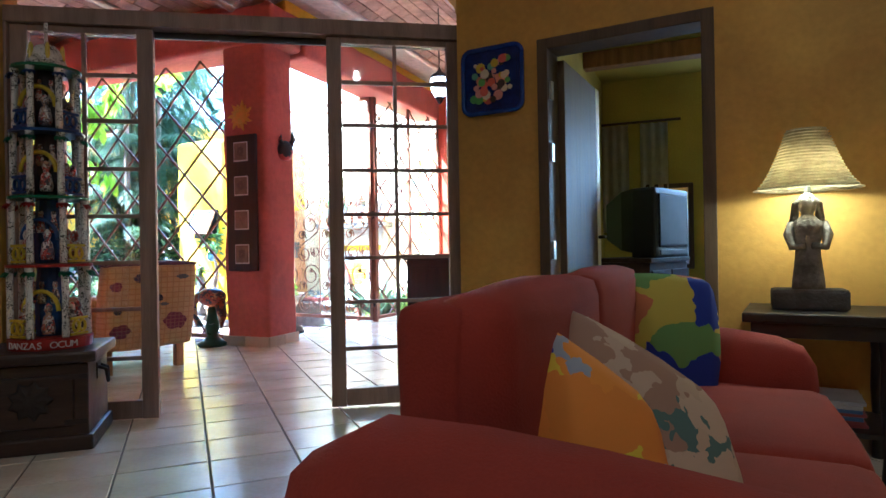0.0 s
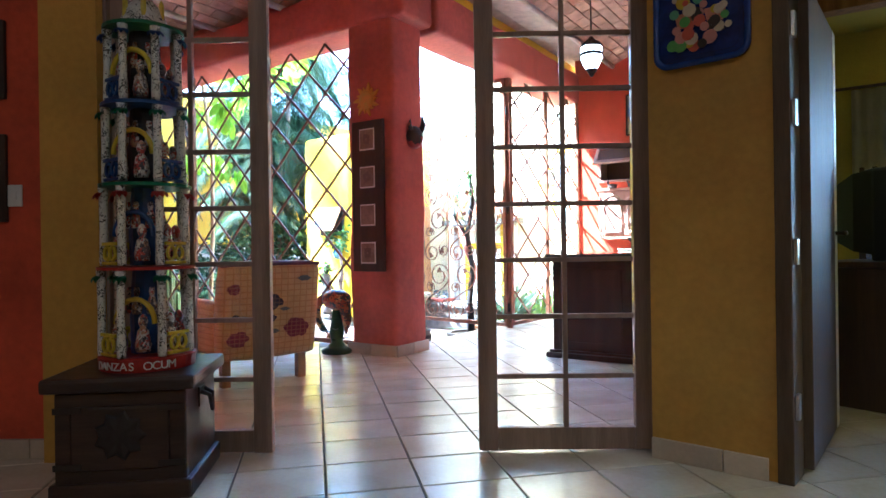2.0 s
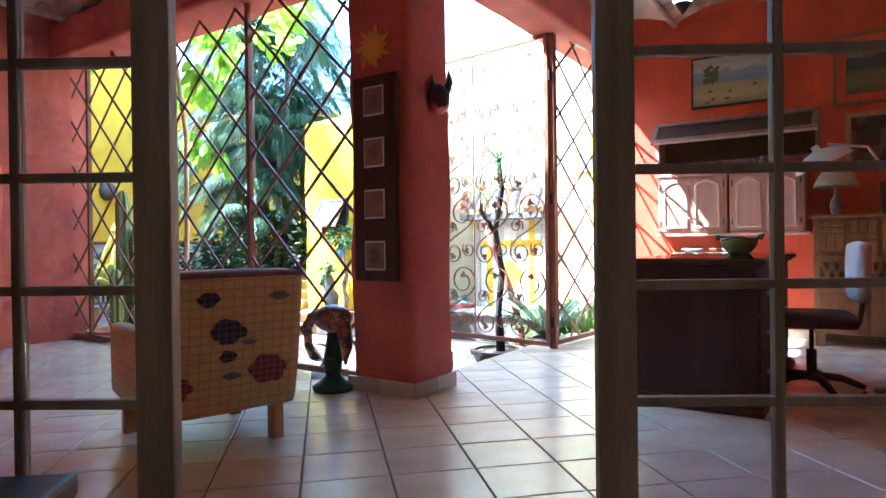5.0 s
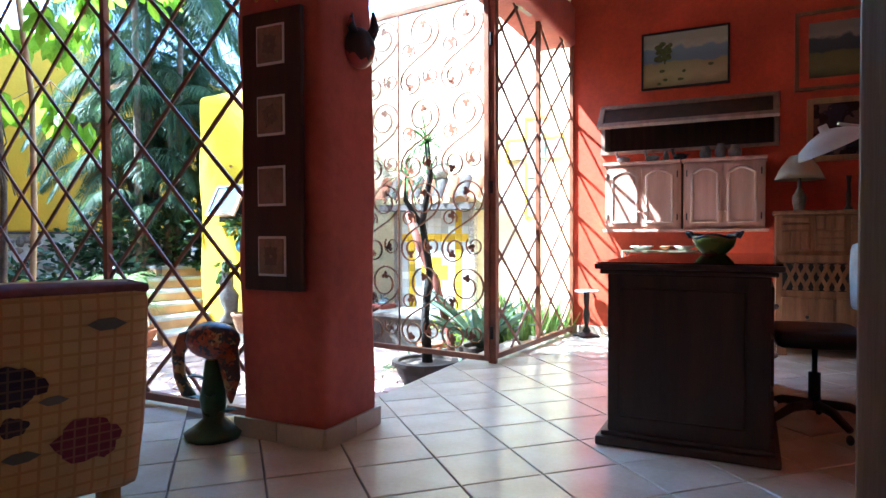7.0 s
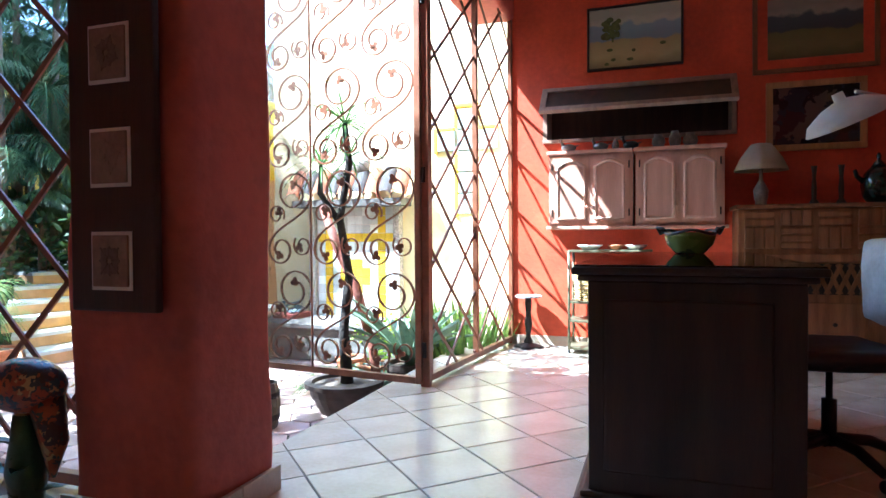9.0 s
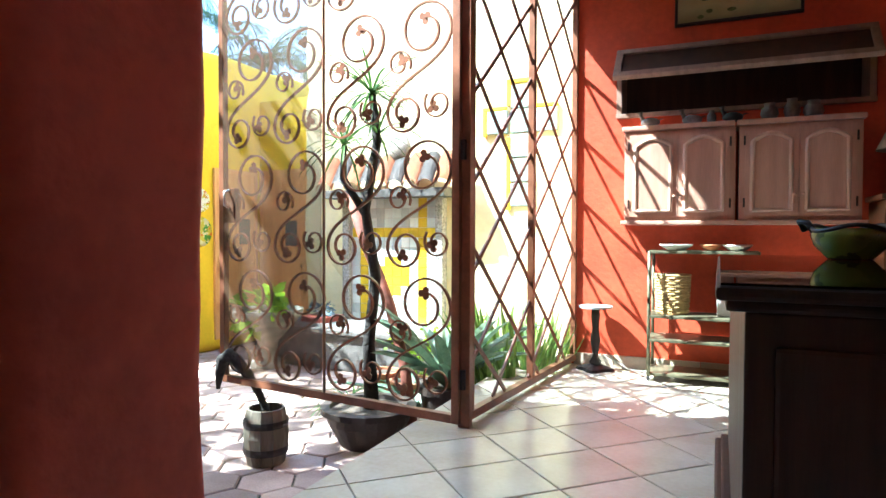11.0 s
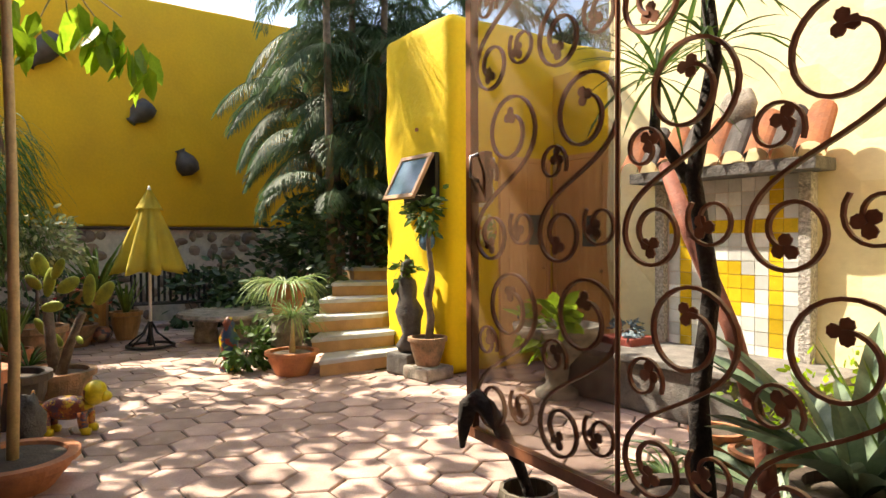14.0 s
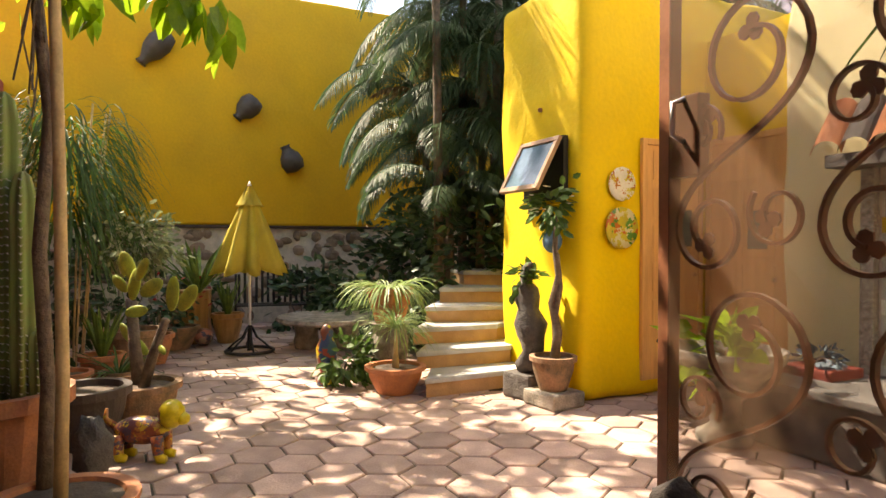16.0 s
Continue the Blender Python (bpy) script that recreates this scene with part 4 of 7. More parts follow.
lamp = new("lamp_light", bpy.data.lights.new("lamp_light", "POINT"))
lamp.data.energy, lamp.data.color, lamp.data.shadow_soft_size = 0.42, (1.0, 0.9, 0.56), 0.04
lamp.matrix_world = LIVING @ pose(4.59, -5.89, 1.17)


# recessed ceiling spots of the living room
for x, y in ((2.9, -9.9), (3.6, -11.0), (5.4, -10.4), (5.9, -6.6)):
    sp = empty("ceiling_spot", pose(x, y, 3.585), "small round recessed ceiling spot, switched on", "lamp", "ceiling spots of the living room")
    part("ring", lathe([(0.06, 0), (0.075, 0), (0.075, 0.015), (0.06, 0.015)], 18, cap=False), STEEL, sp)
    part("lens", lathe([(0, 0.004), (0.058, 0.004)], 18, cap=False), glow("spot_lens", (1.0, 0.9, 0.72), 8), sp)
    li = new("spot_light", bpy.data.lights.new("spot_light", "POINT"))
    li.data.energy, li.data.color, li.data.shadow_soft_size = 0.19, (1.0, 0.9, 0.74), 0.05
    li.matrix_world = pose(x, y, 3.5)


# daylight through the bedroom window
bw = new("window_light", bpy.data.lights.new("window_light", "AREA"))
bw.data.shape, bw.data.size, bw.data.size_y, bw.data.energy, bw.data.color = "RECTANGLE", 0.68, 1.15, 0.28, (0.95, 0.97, 1.0)
bw.matrix_world = pose(4.85, -2.12, 1.6, -90, 0, 0)
# ---- iron lattice screens ----
def lattice(name, m, width, height, posts, label, dw=0.50, dh=0.49, rail0=0.03):
    """Frame, uprights and crossing flat bars, in the plane y = 0 of m."""
    ob = empty(name, m, label, "screen")
    ob["kind"] = "structure"
    part("bottom_rail", box(0, width, -0.022, 0.022, rail0, rail0 + 0.045, 0.003), IRON, ob)
    part("top_rail", box(0, width, -0.02, 0.02, height - 0.04, height, 0.003), IRON, ob)
    for x in posts:
        part("post", box(x - 0.02, x + 0.02, -0.0205, 0.0205, rail0 + 0.046, height - 0.041, 0.003), IRON, ob)
    k = dh / dw
    for sgn in (1, -1):
        c = -height / k if sgn > 0 else 0.0
        while c < width + (height / k if sgn < 0 else 0):
            # bar: x = c + sgn * (z - rail0) / k
            zs = sorted([rail0 + 0.046, height - 0.041, rail0 + (0 - c) * k * sgn, rail0 + (width - c) * k * sgn])
            z0, z1 = zs[1], zs[2]
            x0, x1 = c + sgn * (z0 - rail0) / k, c + sgn * (z1 - rail0) / k
            mid = (x0 + x1) / 2
            if z1 - z0 > 0.05 and -0.01 <= mid <= width + 0.01:
                off = 0.005 * sgn
                part("bar", strap([(x0, off, z0), (x1, off, z1)], (0, 1, 0), 0.010, 0.024), IRON, ob)
            c += dw
    return ob


lattice("lattice_screen", pose(-4.76, -3.95, 0), 4.42, 3.1, (0.03, 0.42, 1.75, 3.08, 4.38), "brown iron lattice screen towards the garden")
lattice("lattice_screen", pose(0.157, -1.88, 0, 0, 0, 84.6), 1.82, 3.05, (0.03, 0.9, 1.79), "brown iron lattice screen beside the gate", 0.54, 0.47)

# ---- scrolled iron gate, standing open ----
GW = 1.8
GATE = pose(0.14, -1.925, 0, 0, 0, 173)
ga = empty("iron_gate", GATE, "brown wrought-iron gate with vine scrolls, standing open", "gate")
for x in (0.0, GW - 0.045):
    part("stile", box(x, x + 0.045, -0.02, 0.02, 0.02, 3.0, 0.003), IRON, ga)
part("bottom_rail", box(0.046, GW - 0.046, -0.02, 0.02, 0.02, 0.065, 0.003), IRON, ga)
part("top_rail", box(0.046, GW - 0.046, -0.02, 0.02, 2.955, 3.0, 0.003), IRON, ga)
part("middle_rod", tube([(GW / 2, 0.02, 0.066), (GW / 2, 0.02, 2.95)], 0.009, 6), IRON, ga)
part("lock_box", box(GW - 0.15, GW - 0.046, -0.022, 0.022, 1.06, 1.28, 0.006), IRON, ga, "iron lock box")
for sgn in (-1, 1):
    part("pull_handle", tube([(GW - 0.1, 0.02 * sgn, 1.27), (GW - 0.1, 0.06 * sgn, 1.255), (GW - 0.1, 0.06 * sgn, 1.17), (GW - 0.1, 0.02 * sgn, 1.155)], 0.008, 7), STEEL, ga, smooth=True)
for z in (0.25, 1.42, 2.6):
    part("hinge", lathe([(0.016, -0.05), (0.016, 0.05)], 10, at=(-0.012, 0.0, z)), IRONDK, ga)


def vine_leaf(x, z, turn, s=0.036):
    pts = []
    for i in range(30):
        a = 2 * math.pi * i / 30
        rr = s * (0.36 + 0.64 * abs(math.cos(1.5 * a)) ** 0.7 + (0.08 if i % 2 else 0))
        pts.append((rr * math.cos(a), rr * math.sin(a)))
    b = prism(pts, -0.003, 0.003)
    b.transform(pose(x, 0, z, 90, turn, 0))
    return b


# every cell holds one S-scroll that ends in two large curls, with two small curls off its stem
def curl(cx, cz, r, a0, turns, n=30):
    return [(cx + r * (1 - 0.6 * t) * math.cos(a0 - turns * 2 * math.pi * t), cz + r * (1 - 0.6 * t) * math.sin(a0 - turns * 2 * math.pi * t)) for t in [i / n for i in range(n + 1)]]


def s_scroll(w, h):
    r, q = w * 0.38, w * 0.27
    zc, zd = h / 2 - r - 0.012, -h / 2 + q + 0.014
    up, down = curl(-w * 0.47 + r, zc, r, math.pi, 1.25), curl(w * 0.47 - q, zd, q, 0.0, 1.2)
    a, c = up[0], down[0]
    mid = []
    for i in range(1, 16):
        t = i / 16
        k = ((1 - t) ** 3, 3 * t * (1 - t) ** 2, 3 * t * t * (1 - t), t ** 3)
        g = (a, (a[0], a[1] - 0.21), (c[0], c[1] + 0.2), c)
        mid.append((sum(u * v[0] for u, v in zip(k, g)), sum(u * v[1] for u, v in zip(k, g))))
    return up[::-1] + mid + down


COLS, ROWS = 4, 4
cw, ch = (GW - 0.092) / COLS, 2.888 / ROWS
main_s = s_scroll(cw, ch)
for c in range(COLS):
    for k in range(ROWS):
        ox, oz = 0.046 + cw * (c + 0.5), 0.067 + ch * (k + 0.5)
        part("scroll", strap([(ox + x, 0, oz + z) for x, z in main_s], (0, 1, 0), 0.016, 0.011), IRON, ga)
        tips = [main_s[0], main_s[-1]]
        for sx, sz, sr, sa in ((0.125, 0.03, 0.078, 3.6), (-0.118, -0.2, 0.085, 0.7)):
            sp = curl(sx, sz, sr, sa, 1.2, 22)
            part("small_scroll", strap([(ox + x, 0, oz + z) for x, z in sp], (0, 1, 0), 0.014, 0.009), IRON, ga)
            tips.append(sp[-1])
        for j, (x, z) in enumerate(tips):
            part("vine_leaf", vine_leaf(ox + x, oz + z, 47 * k + 70 * c + 100 * j), IRON, ga)
scr = bpy.data.materials.new("fly_screen")
scr.use_nodes = True
sn_, sl_ = scr.node_tree.nodes, scr.node_tree.links
tr_, mx_ = sn_.new("ShaderNodeBsdfTransparent"), sn_.new("ShaderNodeMixShader")
sn_["Principled BSDF"].inputs[0].default_value = (0.12, 0.07, 0.04, 1)
mx_.inputs[0].default_value = 0.66
sl_.new(sn_["Principled BSDF"].outputs[0], mx_.inputs[1]), sl_.new(tr_.outputs[0], mx_.inputs[2]), sl_.new(mx_.outputs[0], sn_["Material Output"].inputs[0])
part("fly_screen", box(GW / 2 + 0.012, GW - 0.046, 0.024, 0.025, 0.07, 2.95), scr, ga, "fine brown fly screen")
part("gate_post", box(-0.032, 0.032, -0.045, 0.0, 0, 3.0, 0.003), IRON, tagged(new("gate_jamb"), "brown iron gate post fixed beside the lattice", "post", kind="structure")).matrix_local = pose(0.155, -1.875, 0)

# ---- pillar's ornaments ----
tf = empty("tile_picture", pose(-0.09, -4.175, 0.765) @ Matrix.Diagonal((0.92, 1, 1.035, 1)), "four relief clay tiles in a tall black wooden frame", "picture")
part("frame", box(-0.2, 0.2, -0.03, 0, 0, 1.33, 0.008), DARKW, tf)
CLAY = pbr("relief_clay", (0.30, 0.20, 0.145), 0.8, var=0.3, scale=12, bump=0.3)
for k in range(4):
    zc = 0.165 + 0.333 * k
    part("border", box(-0.095, 0.095, -0.034, -0.031, zc - 0.095, zc + 0.095, 0.001), WHITE, tf)
    t = part("tile", box(-0.083, 0.083, -0.042, -0.034, zc - 0.083, zc + 0.083, 0.004), CLAY, tf)
    b = bmesh.new()
    for j in range(8):
        a = j * math.pi / 4 + 0.2 * k
        r = 0.06 if (j + k) % 2 else 0.048
        ball(1, (r * 0.55 * math.cos(a), -0.042, zc + r * 0.55 * math.sin(a)), (0.02, 0.004, 0.02), 6, 4, b)
        tube([(0.012 * math.cos(a), -0.042, zc + 0.012 * math.sin(a)), (r * math.cos(a), -0.042, zc + r * math.sin(a))], [0.006, 0.003], 5, b)
    part("relief", b, CLAY if k == 1 else pbr("dark_relief", (0.20, 0.13, 0.10), 0.8), t)
sn = empty("sun_ornament", pose(-0.12, -4.17, 2.34), "orange and yellow clay sun with wavy rays on the pillar", "ornament")
SUNC = pbr("sun_clay", (0.66, 0.26, 0.03), 0.6, var=0.35, scale=14, bump=0.2, tint=(0.6, 0.4, 0.05))
part("face", ball(0.085, (0, 0, 0), (1, 0.35, 1), 14, 10), SUNC, sn, smooth=True)
for j in range(14):
    a = j * 2 * math.pi / 14
    r = 0.16 if j % 2 else 0.125
    b = prism([(0.07, -0.022), (r * 0.72, -0.02), (r, 0.008), (r * 0.78, 0.012), (0.07, 0.022)], -0.008, 0.008)
    b.transform(pose(0, 0, 0, 0, math.degrees(a), 0) @ pose(0, 0, 0, 90, 0, 0))
    part("ray", b, SUNC, sn)
mk = ball(0.085, (0, 0, 0), (0.8, 1.1, 1.25), 16, 12)
tube([(0.02, 0.05, 0.05), (0.02, 0.09, 0.12), (0.015, 0.085, 0.2)], [0.03, 0.026, 0.008], 8, mk)
tube([(0.02, -0.05, 0.06), (0.02, -0.075, 0.1), (0.015, -0.06, 0.16)], [0.024, 0.02, 0.006], 8, mk)
ob = part("mask", mk, patches("painted_mask", [(0.02, 0.015, 0.015), (0.4, 0.05, 0.04), (0.02, 0.02, 0.02), (0.03, 0.02, 0.02)], 9, 0.35), smooth=True)
ob.matrix_world = pose(0.21, -3.88, 2.0, 0, 0, -14)
tagged(ob, "black and red painted wooden mask with horns", "mask")

# ---- desk ----
dk = empty("desk", pose(1.305, -3.5, 0) @ Matrix.Diagonal((1, 1, 1.035, 1)), "dark walnut desk with a glass sheet on its top", "desk")
part("carcass", box(0.085, 0.8, 0.03, 1.78, 0.06, 0.815, 0.006), DARKW, dk)
part("plinth", box(0.03, 0.845, -0.012, 1.82, 0, 0.045, 0.012), DARKW, dk)
part("plinth_moulding", box(0.055, 0.825, 0.008, 1.8, 0.046, 0.068, 0.008), DARKW, dk)
part("cornice", box(0.05, 0.83, 0.0, 1.81, 0.816, 0.838, 0.008), DARKW, dk)
part("top", box(0.03, 0.855, -0.03, 1.84, 0.839, 0.866, 0.01), DARKW, dk)
part("end_panel", box(0.14, 0.7, 0.022, 0.034, 0.14, 0.75, 0.01), DARKW, dk)
for k in range(3):
    d = part("drawer", box(0.8, 0.815, 0.1, 0.6, 0.1 + 0.23 * k, 0.31 + 0.23 * k, 0.005), DARKW, dk)
    part("knob", ball(0.014, (0.826, 0.35, 0.2 + 0.23 * k), u=8, v=6), STEEL, d, smooth=True)
part("glass_sheet", box(0.04, 0.845, -0.02, 1.83, 0.868, 0.873), SHEET, dk, "clear glass sheet")

bo = empty("ceramic_bowl", pose(1.80, -2.05, 0.905), "green and black glazed bowl with lizard handles on the desk", "bowl")
part("body", lathe([(0.0, 0), (0.075, 0), (0.085, 0.01), (0.122, 0.05), (0.135, 0.09), (0.132, 0.118), (0.122, 0.118), (0.118, 0.06), (0.0, 0.02)], 24, cap=False), patches("green_brown_glaze", [(0.10, 0.14, 0.02), (0.14, 0.17, 0.03), (0.05, 0.07, 0.02), (0.12, 0.15, 0.03)], 10, 0.25), bo, smooth=True)
for s in (-1, 1):
    part("handle", tube([(0.12 * s, 0, 0.1), (0.145 * s, 0, 0.14), (0.17 * s, 0.01, 0.145), (0.15 * s, 0.03, 0.11)], 0.013, 7), BLACK, bo, smooth=True)
part("rim", tube([(0.13 * math.cos(a), 0.13 * math.sin(a), 0.118 + 0.012 * math.sin(3 * a)) for a in [i * math.pi / 16 for i in range(33)]], 0.009, 6, cap=False), BLACK, bo, smooth=True)

# standing lamp whose white shade reaches over the desk
dl = empty("floor_lamp", pose(2.8, -2.42, 0), "steel standing lamp with a jointed arm and a white enamel shade", "lamp")
part("foot", lathe([(0.14, 0), (0.135, 0.02), (0.03, 0.035), (0.02, 0.05)], 22), BLACK, dl, smooth=True)
part("pole", tube([(0, 0, 0.04), (0, 0, 1.32)], 0.011, 9), STEEL, dl, smooth=True)
part("joint", lathe([(0.02, 1.3), (0.024, 1.33), (0.016, 1.36)], 10), BLACK, dl, smooth=True)
part("arm", tube([(0, 0, 1.34), (-0.16, -0.12, 1.6), (-0.37, -0.29, 1.615)], 0.009, 8), STEEL, dl, smooth=True)
b = lathe([(0.175, 0), (0.155, 0.04), (0.085, 0.08), (0.024, 0.098), (0.022, 0.13)], 26, cap=False)
bmesh.ops.solidify(b, geom=b.faces[:], thickness=0.003)
b.transform(pose(-0.395, -0.3, 1.49, 8, -24, 0))
part("shade", b, WHITE, dl, "white enamel shade", smooth=True)

# office chair
oc = empty("office_chair", pose(2.33, -2.74, 0, 0, 0, -80), "black swivel office chair on castors", "chair")
part("column", lathe([(0.03, 0.1), (0.03, 0.3), (0.014, 0.3), (0.014, 0.46)], 12), BLACK, oc, smooth=True)
for k in range(5):
    a = 2 * math.pi * k / 5 + 0.3
    l = part("leg", tube([(0.03 * math.cos(a), 0.03 * math.sin(a), 0.13), (0.16 * math.cos(a), 0.16 * math.sin(a), 0.125), (0.29 * math.cos(a), 0.29 * math.sin(a), 0.075)], [0.026, 0.024, 0.018], 8), BLACK, oc, smooth=True)
    part("castor", ball(0.026, (0.29 * math.cos(a), 0.29 * math.sin(a), 0.028), (1, 0.7, 1), 10, 8), BLACK, l, smooth=True)
part("seat", cushion(-0.24, 0.24, -0.23, 0.23, 0.46, 0.54, 0.015, 0.03), BLACK, oc, smooth=True)
part("backrest", cushion(-0.22, 0.22, 0.22, 0.29, 0.62, 0.98, 0.015, 0.03), pbr("pale_chair_cover", (0.55, 0.56, 0.58), 0.85, var=0.2, scale=9), oc, smooth=True)
part("back_support", tube([(0, 0.1, 0.47), (0, 0.26, 0.48), (0, 0.3, 0.7)], 0.02, 8), BLACK, oc, smooth=True)

# ---- wall cabinets ----
mark = set(scene.objects)
PINKL = wooden("worn_pink_moulding", (0.62, 0.42, 0.32), (0.55, 0.35, 0.26), 0.45)
def arch_panel(x0, x1, z0, z1):
    return [(x0, z0), (x1, z0)] + [(x1 - (x1 - x0) * i / 10, z1 - 0.05 + 0.05 * math.sin(math.pi * i / 10)) for i in range(11)]


for cx0, cx1 in ((0.40, 1.10), (1.12, 1.80)):
    cb = empty("wall_cabinet", pose(0, 0, 0), "pinkish-brown painted wall cabinet with two arched doors", "cabinet", "wall cabinets of the studio")
    part("body", box(cx0, cx1, -0.28, -0.003, 1.09, 1.70, 0.004), PINKW, cb)
    part("cornice", box(cx0 - 0.015, cx1 + 0.015 - (0.02 if cx0 < 1 else 0), -0.31, -0.003, 1.702, 1.735, 0.008), PINKW, cb)
    part("ledge", box(cx0 - 0.02, cx1 + (0.0 if cx0 < 1 else 0.03), -0.31, -0.003, 1.06, 1.088, 0.006), PINKW, cb)
    mid = (cx0 + cx1) / 2
    for s, (a, c) in ((1, (cx0 + 0.035, mid - 0.003)), (-1, (mid + 0.003, cx1 - 0.035))):
        b = extrude_wall([(a, 1.115), (c, 1.115), (c, 1.675), (a, 1.675)], -0.302, -0.281)
        d = part("door", b, PINKW, cb)
        b = extrude_wall(arch_panel(a + 0.055, c - 0.055, 1.165, 1.625), -0.309, -0.3025)
        part("raised_panel", b, PINKW, d)
        pts = [(x, -0.306, z) for x, z in arch_panel(a + 0.042, c - 0.042, 1.152, 1.64)]
        part("panel_moulding", tube(pts + pts[:1], 0.015, 6, cap=False), PINKL, d, smooth=True)
        part("knob", ball(0.012, ((c - 0.02) if s > 0 else (a + 0.02), -0.318, 1.25), u=8, v=6), PINKW, d, smooth=True)
        for z in (1.2, 1.6):
            part("hinge", lathe([(0.006, -0.03), (0.006, 0.03)], 6, at=((a - 0.004) if s > 0 else (c + 0.004), -0.306, z)), IRONDK, d)

# hatch window propped open over the cabinets
hw = tagged(new("window_1"), "long brown wooden hatch window propped open", "window", kind="structure")
part("sill", box(0.30, 1.915, -0.03, 0.27, 1.845, 1.878, 0.004), FRAME, hw)
for x in (0.302, 1.875):
    part("jamb", box(x, x + 0.038, -0.012, 0.26, 1.88, 2.33, 0.004), FRAME, hw)
part("head", box(0.342, 1.873, -0.02, 0.25, 2.3, 2.328, 0.004), FRAME, hw)
sash = [(box(-0.8, 0.8, -0.02, 0.02, -0.05, 0.0, 0.004)), box(-0.8, 0.8, -0.02, 0.02, -0.32, -0.27, 0.004), box(-0.8, -0.75, -0.018, 0.018, -0.27, -0.05, 0.003), box(0.75, 0.8, -0.018, 0.018, -0.27, -0.05, 0.003)]
for b in sash:
    b.transform(pose(1.108, -0.035, 2.325, -42, 0, 0))
    part("sash_rail", b, FRAME, hw)
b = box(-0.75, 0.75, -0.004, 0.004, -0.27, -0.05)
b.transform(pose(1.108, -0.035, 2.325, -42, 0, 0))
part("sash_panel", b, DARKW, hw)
JAR = pbr("grey_ware", (0.16, 0.14, 0.12), 0.5, var=0.4, scale=20)
for x, r, h in ((1.30, 0.055, 0.12), (1.43, 0.05, 0.14), (1.55, 0.06, 0.12), (0.95, 0.03, 0.1)):
    ob = part("jar", lathe([(r * 0.6, 0), (r, h * 0.4), (r * 0.9, h * 0.7), (r * 0.55, h * 0.85), (r * 0.65, h)], 14), JAR, smooth=True)
    ob.matrix_world = pose(x, -0.14, 1.736)
    tagged(ob, "small grey-brown clay jar on the cabinets", "jar", "small ware on the cabinets")
for x, s in ((0.56, 1), (0.83, 1), (1.08, 0.95)):
    b = ball(0.05, (0, 0, 0.035), (1.3, 0.7, 0.7), 12, 8)
    tube([(-0.045, 0, 0.05), (-0.065, 0, 0.085), (-0.06, 0, 0.105), (-0.085, 0, 0.105)], [0.018, 0.012, 0.015, 0.004], 7, b)
    blade(b, (0.05, 0, 0.04), (1, 0, 0.35), 0.05, 0.035, 0, 2)
    ob = part("decoy_duck", b, BLACK if x > 1 else JAR, smooth=True)
    ob.matrix_world = pose(x, -0.2, 1.736)
    tagged(ob, "small carved duck standing on the cabinets", "ornament", "carved ducks")

# ---- paintings ----
def canvas_material(name, hill, field, skyc):
    """A landscape: sky, blue hills and a field, with the edges stirred by noise."""
    m = bpy.data.materials.new(name)
    m.use_nodes = True
    n, ln = m.node_tree.nodes, m.node_tree.links
    tc, sep, no, add, rp = n.new("ShaderNodeTexCoord"), n.new("ShaderNodeSeparateXYZ"), n.new("ShaderNodeTexNoise"), n.new("ShaderNodeMath"), n.new("ShaderNodeValToRGB")
    ln.new(tc.outputs["Generated"], sep.inputs[0])
    ln.new(tc.outputs["Generated"], no.inputs["Vector"])
    no.inputs["Scale"].default_value, no.inputs["Detail"].default_value = 4, 6
    add.operation = "MULTIPLY_ADD"
    ln.new(no.outputs["Fac"], add.inputs[0])
    add.inputs[1].default_value = 0.30
    ln.new(sep.outputs["Z"], add.inputs[2])
    el = rp.color_ramp.elements
    cols = [(0.15, (*(c * 0.55 for c in field), 1)), (0.35, (*field, 1)), (0.58, (*(c * 0.8 for c in field), 1)), (0.62, (*hill, 1)), (0.86, (*(c * 1.2 for c in hill), 1)), (0.9, (*skyc, 1)), (1.0, (*(c * 0.8 for c in skyc), 1))]
    while len(el) < len(cols):
        el.new(0.5)
    for e, (p, c) in zip(el, cols):
        e.position, e.color = p, c
    ln.new(add.outputs[0], rp.inputs[0])
    b = n["Principled BSDF"]
    ln.new(rp.outputs[0], b.inputs["Base Color"])
    b.inputs["Roughness"].default_value = 0.35
    return m


def painting(x0, x1, z0, z1, mount, fw, frame_mat, mat_c, canvas, label):
    ob = empty("painting", pose((x0 + x1) / 2, -0.002, (z0 + z1) / 2, -1.5, 0, 0), label, "painting")
    hx, hz = (x1 - x0) / 2, (z1 - z0) / 2
    for a in ((-hx, hx, hz - fw, hz), (-hx, hx, -hz, -hz + fw), (-hx, -hx + fw, -hz + fw, hz - fw), (hx - fw, hx, -hz + fw, hz - fw)):
        part("frame_bar", box(a[0], a[1], -0.03, 0, a[2], a[3], 0.005), frame_mat, ob)
    if mount:
        part("mount", box(-hx + fw, hx - fw, -0.012, -0.008, -hz + fw, hz - fw), mat_c, ob)
    k = fw + mount
    part("canvas", box(-hx + k, hx - k, -0.016, -0.0125, -hz + k, hz - k), canvas, ob)
    return ob


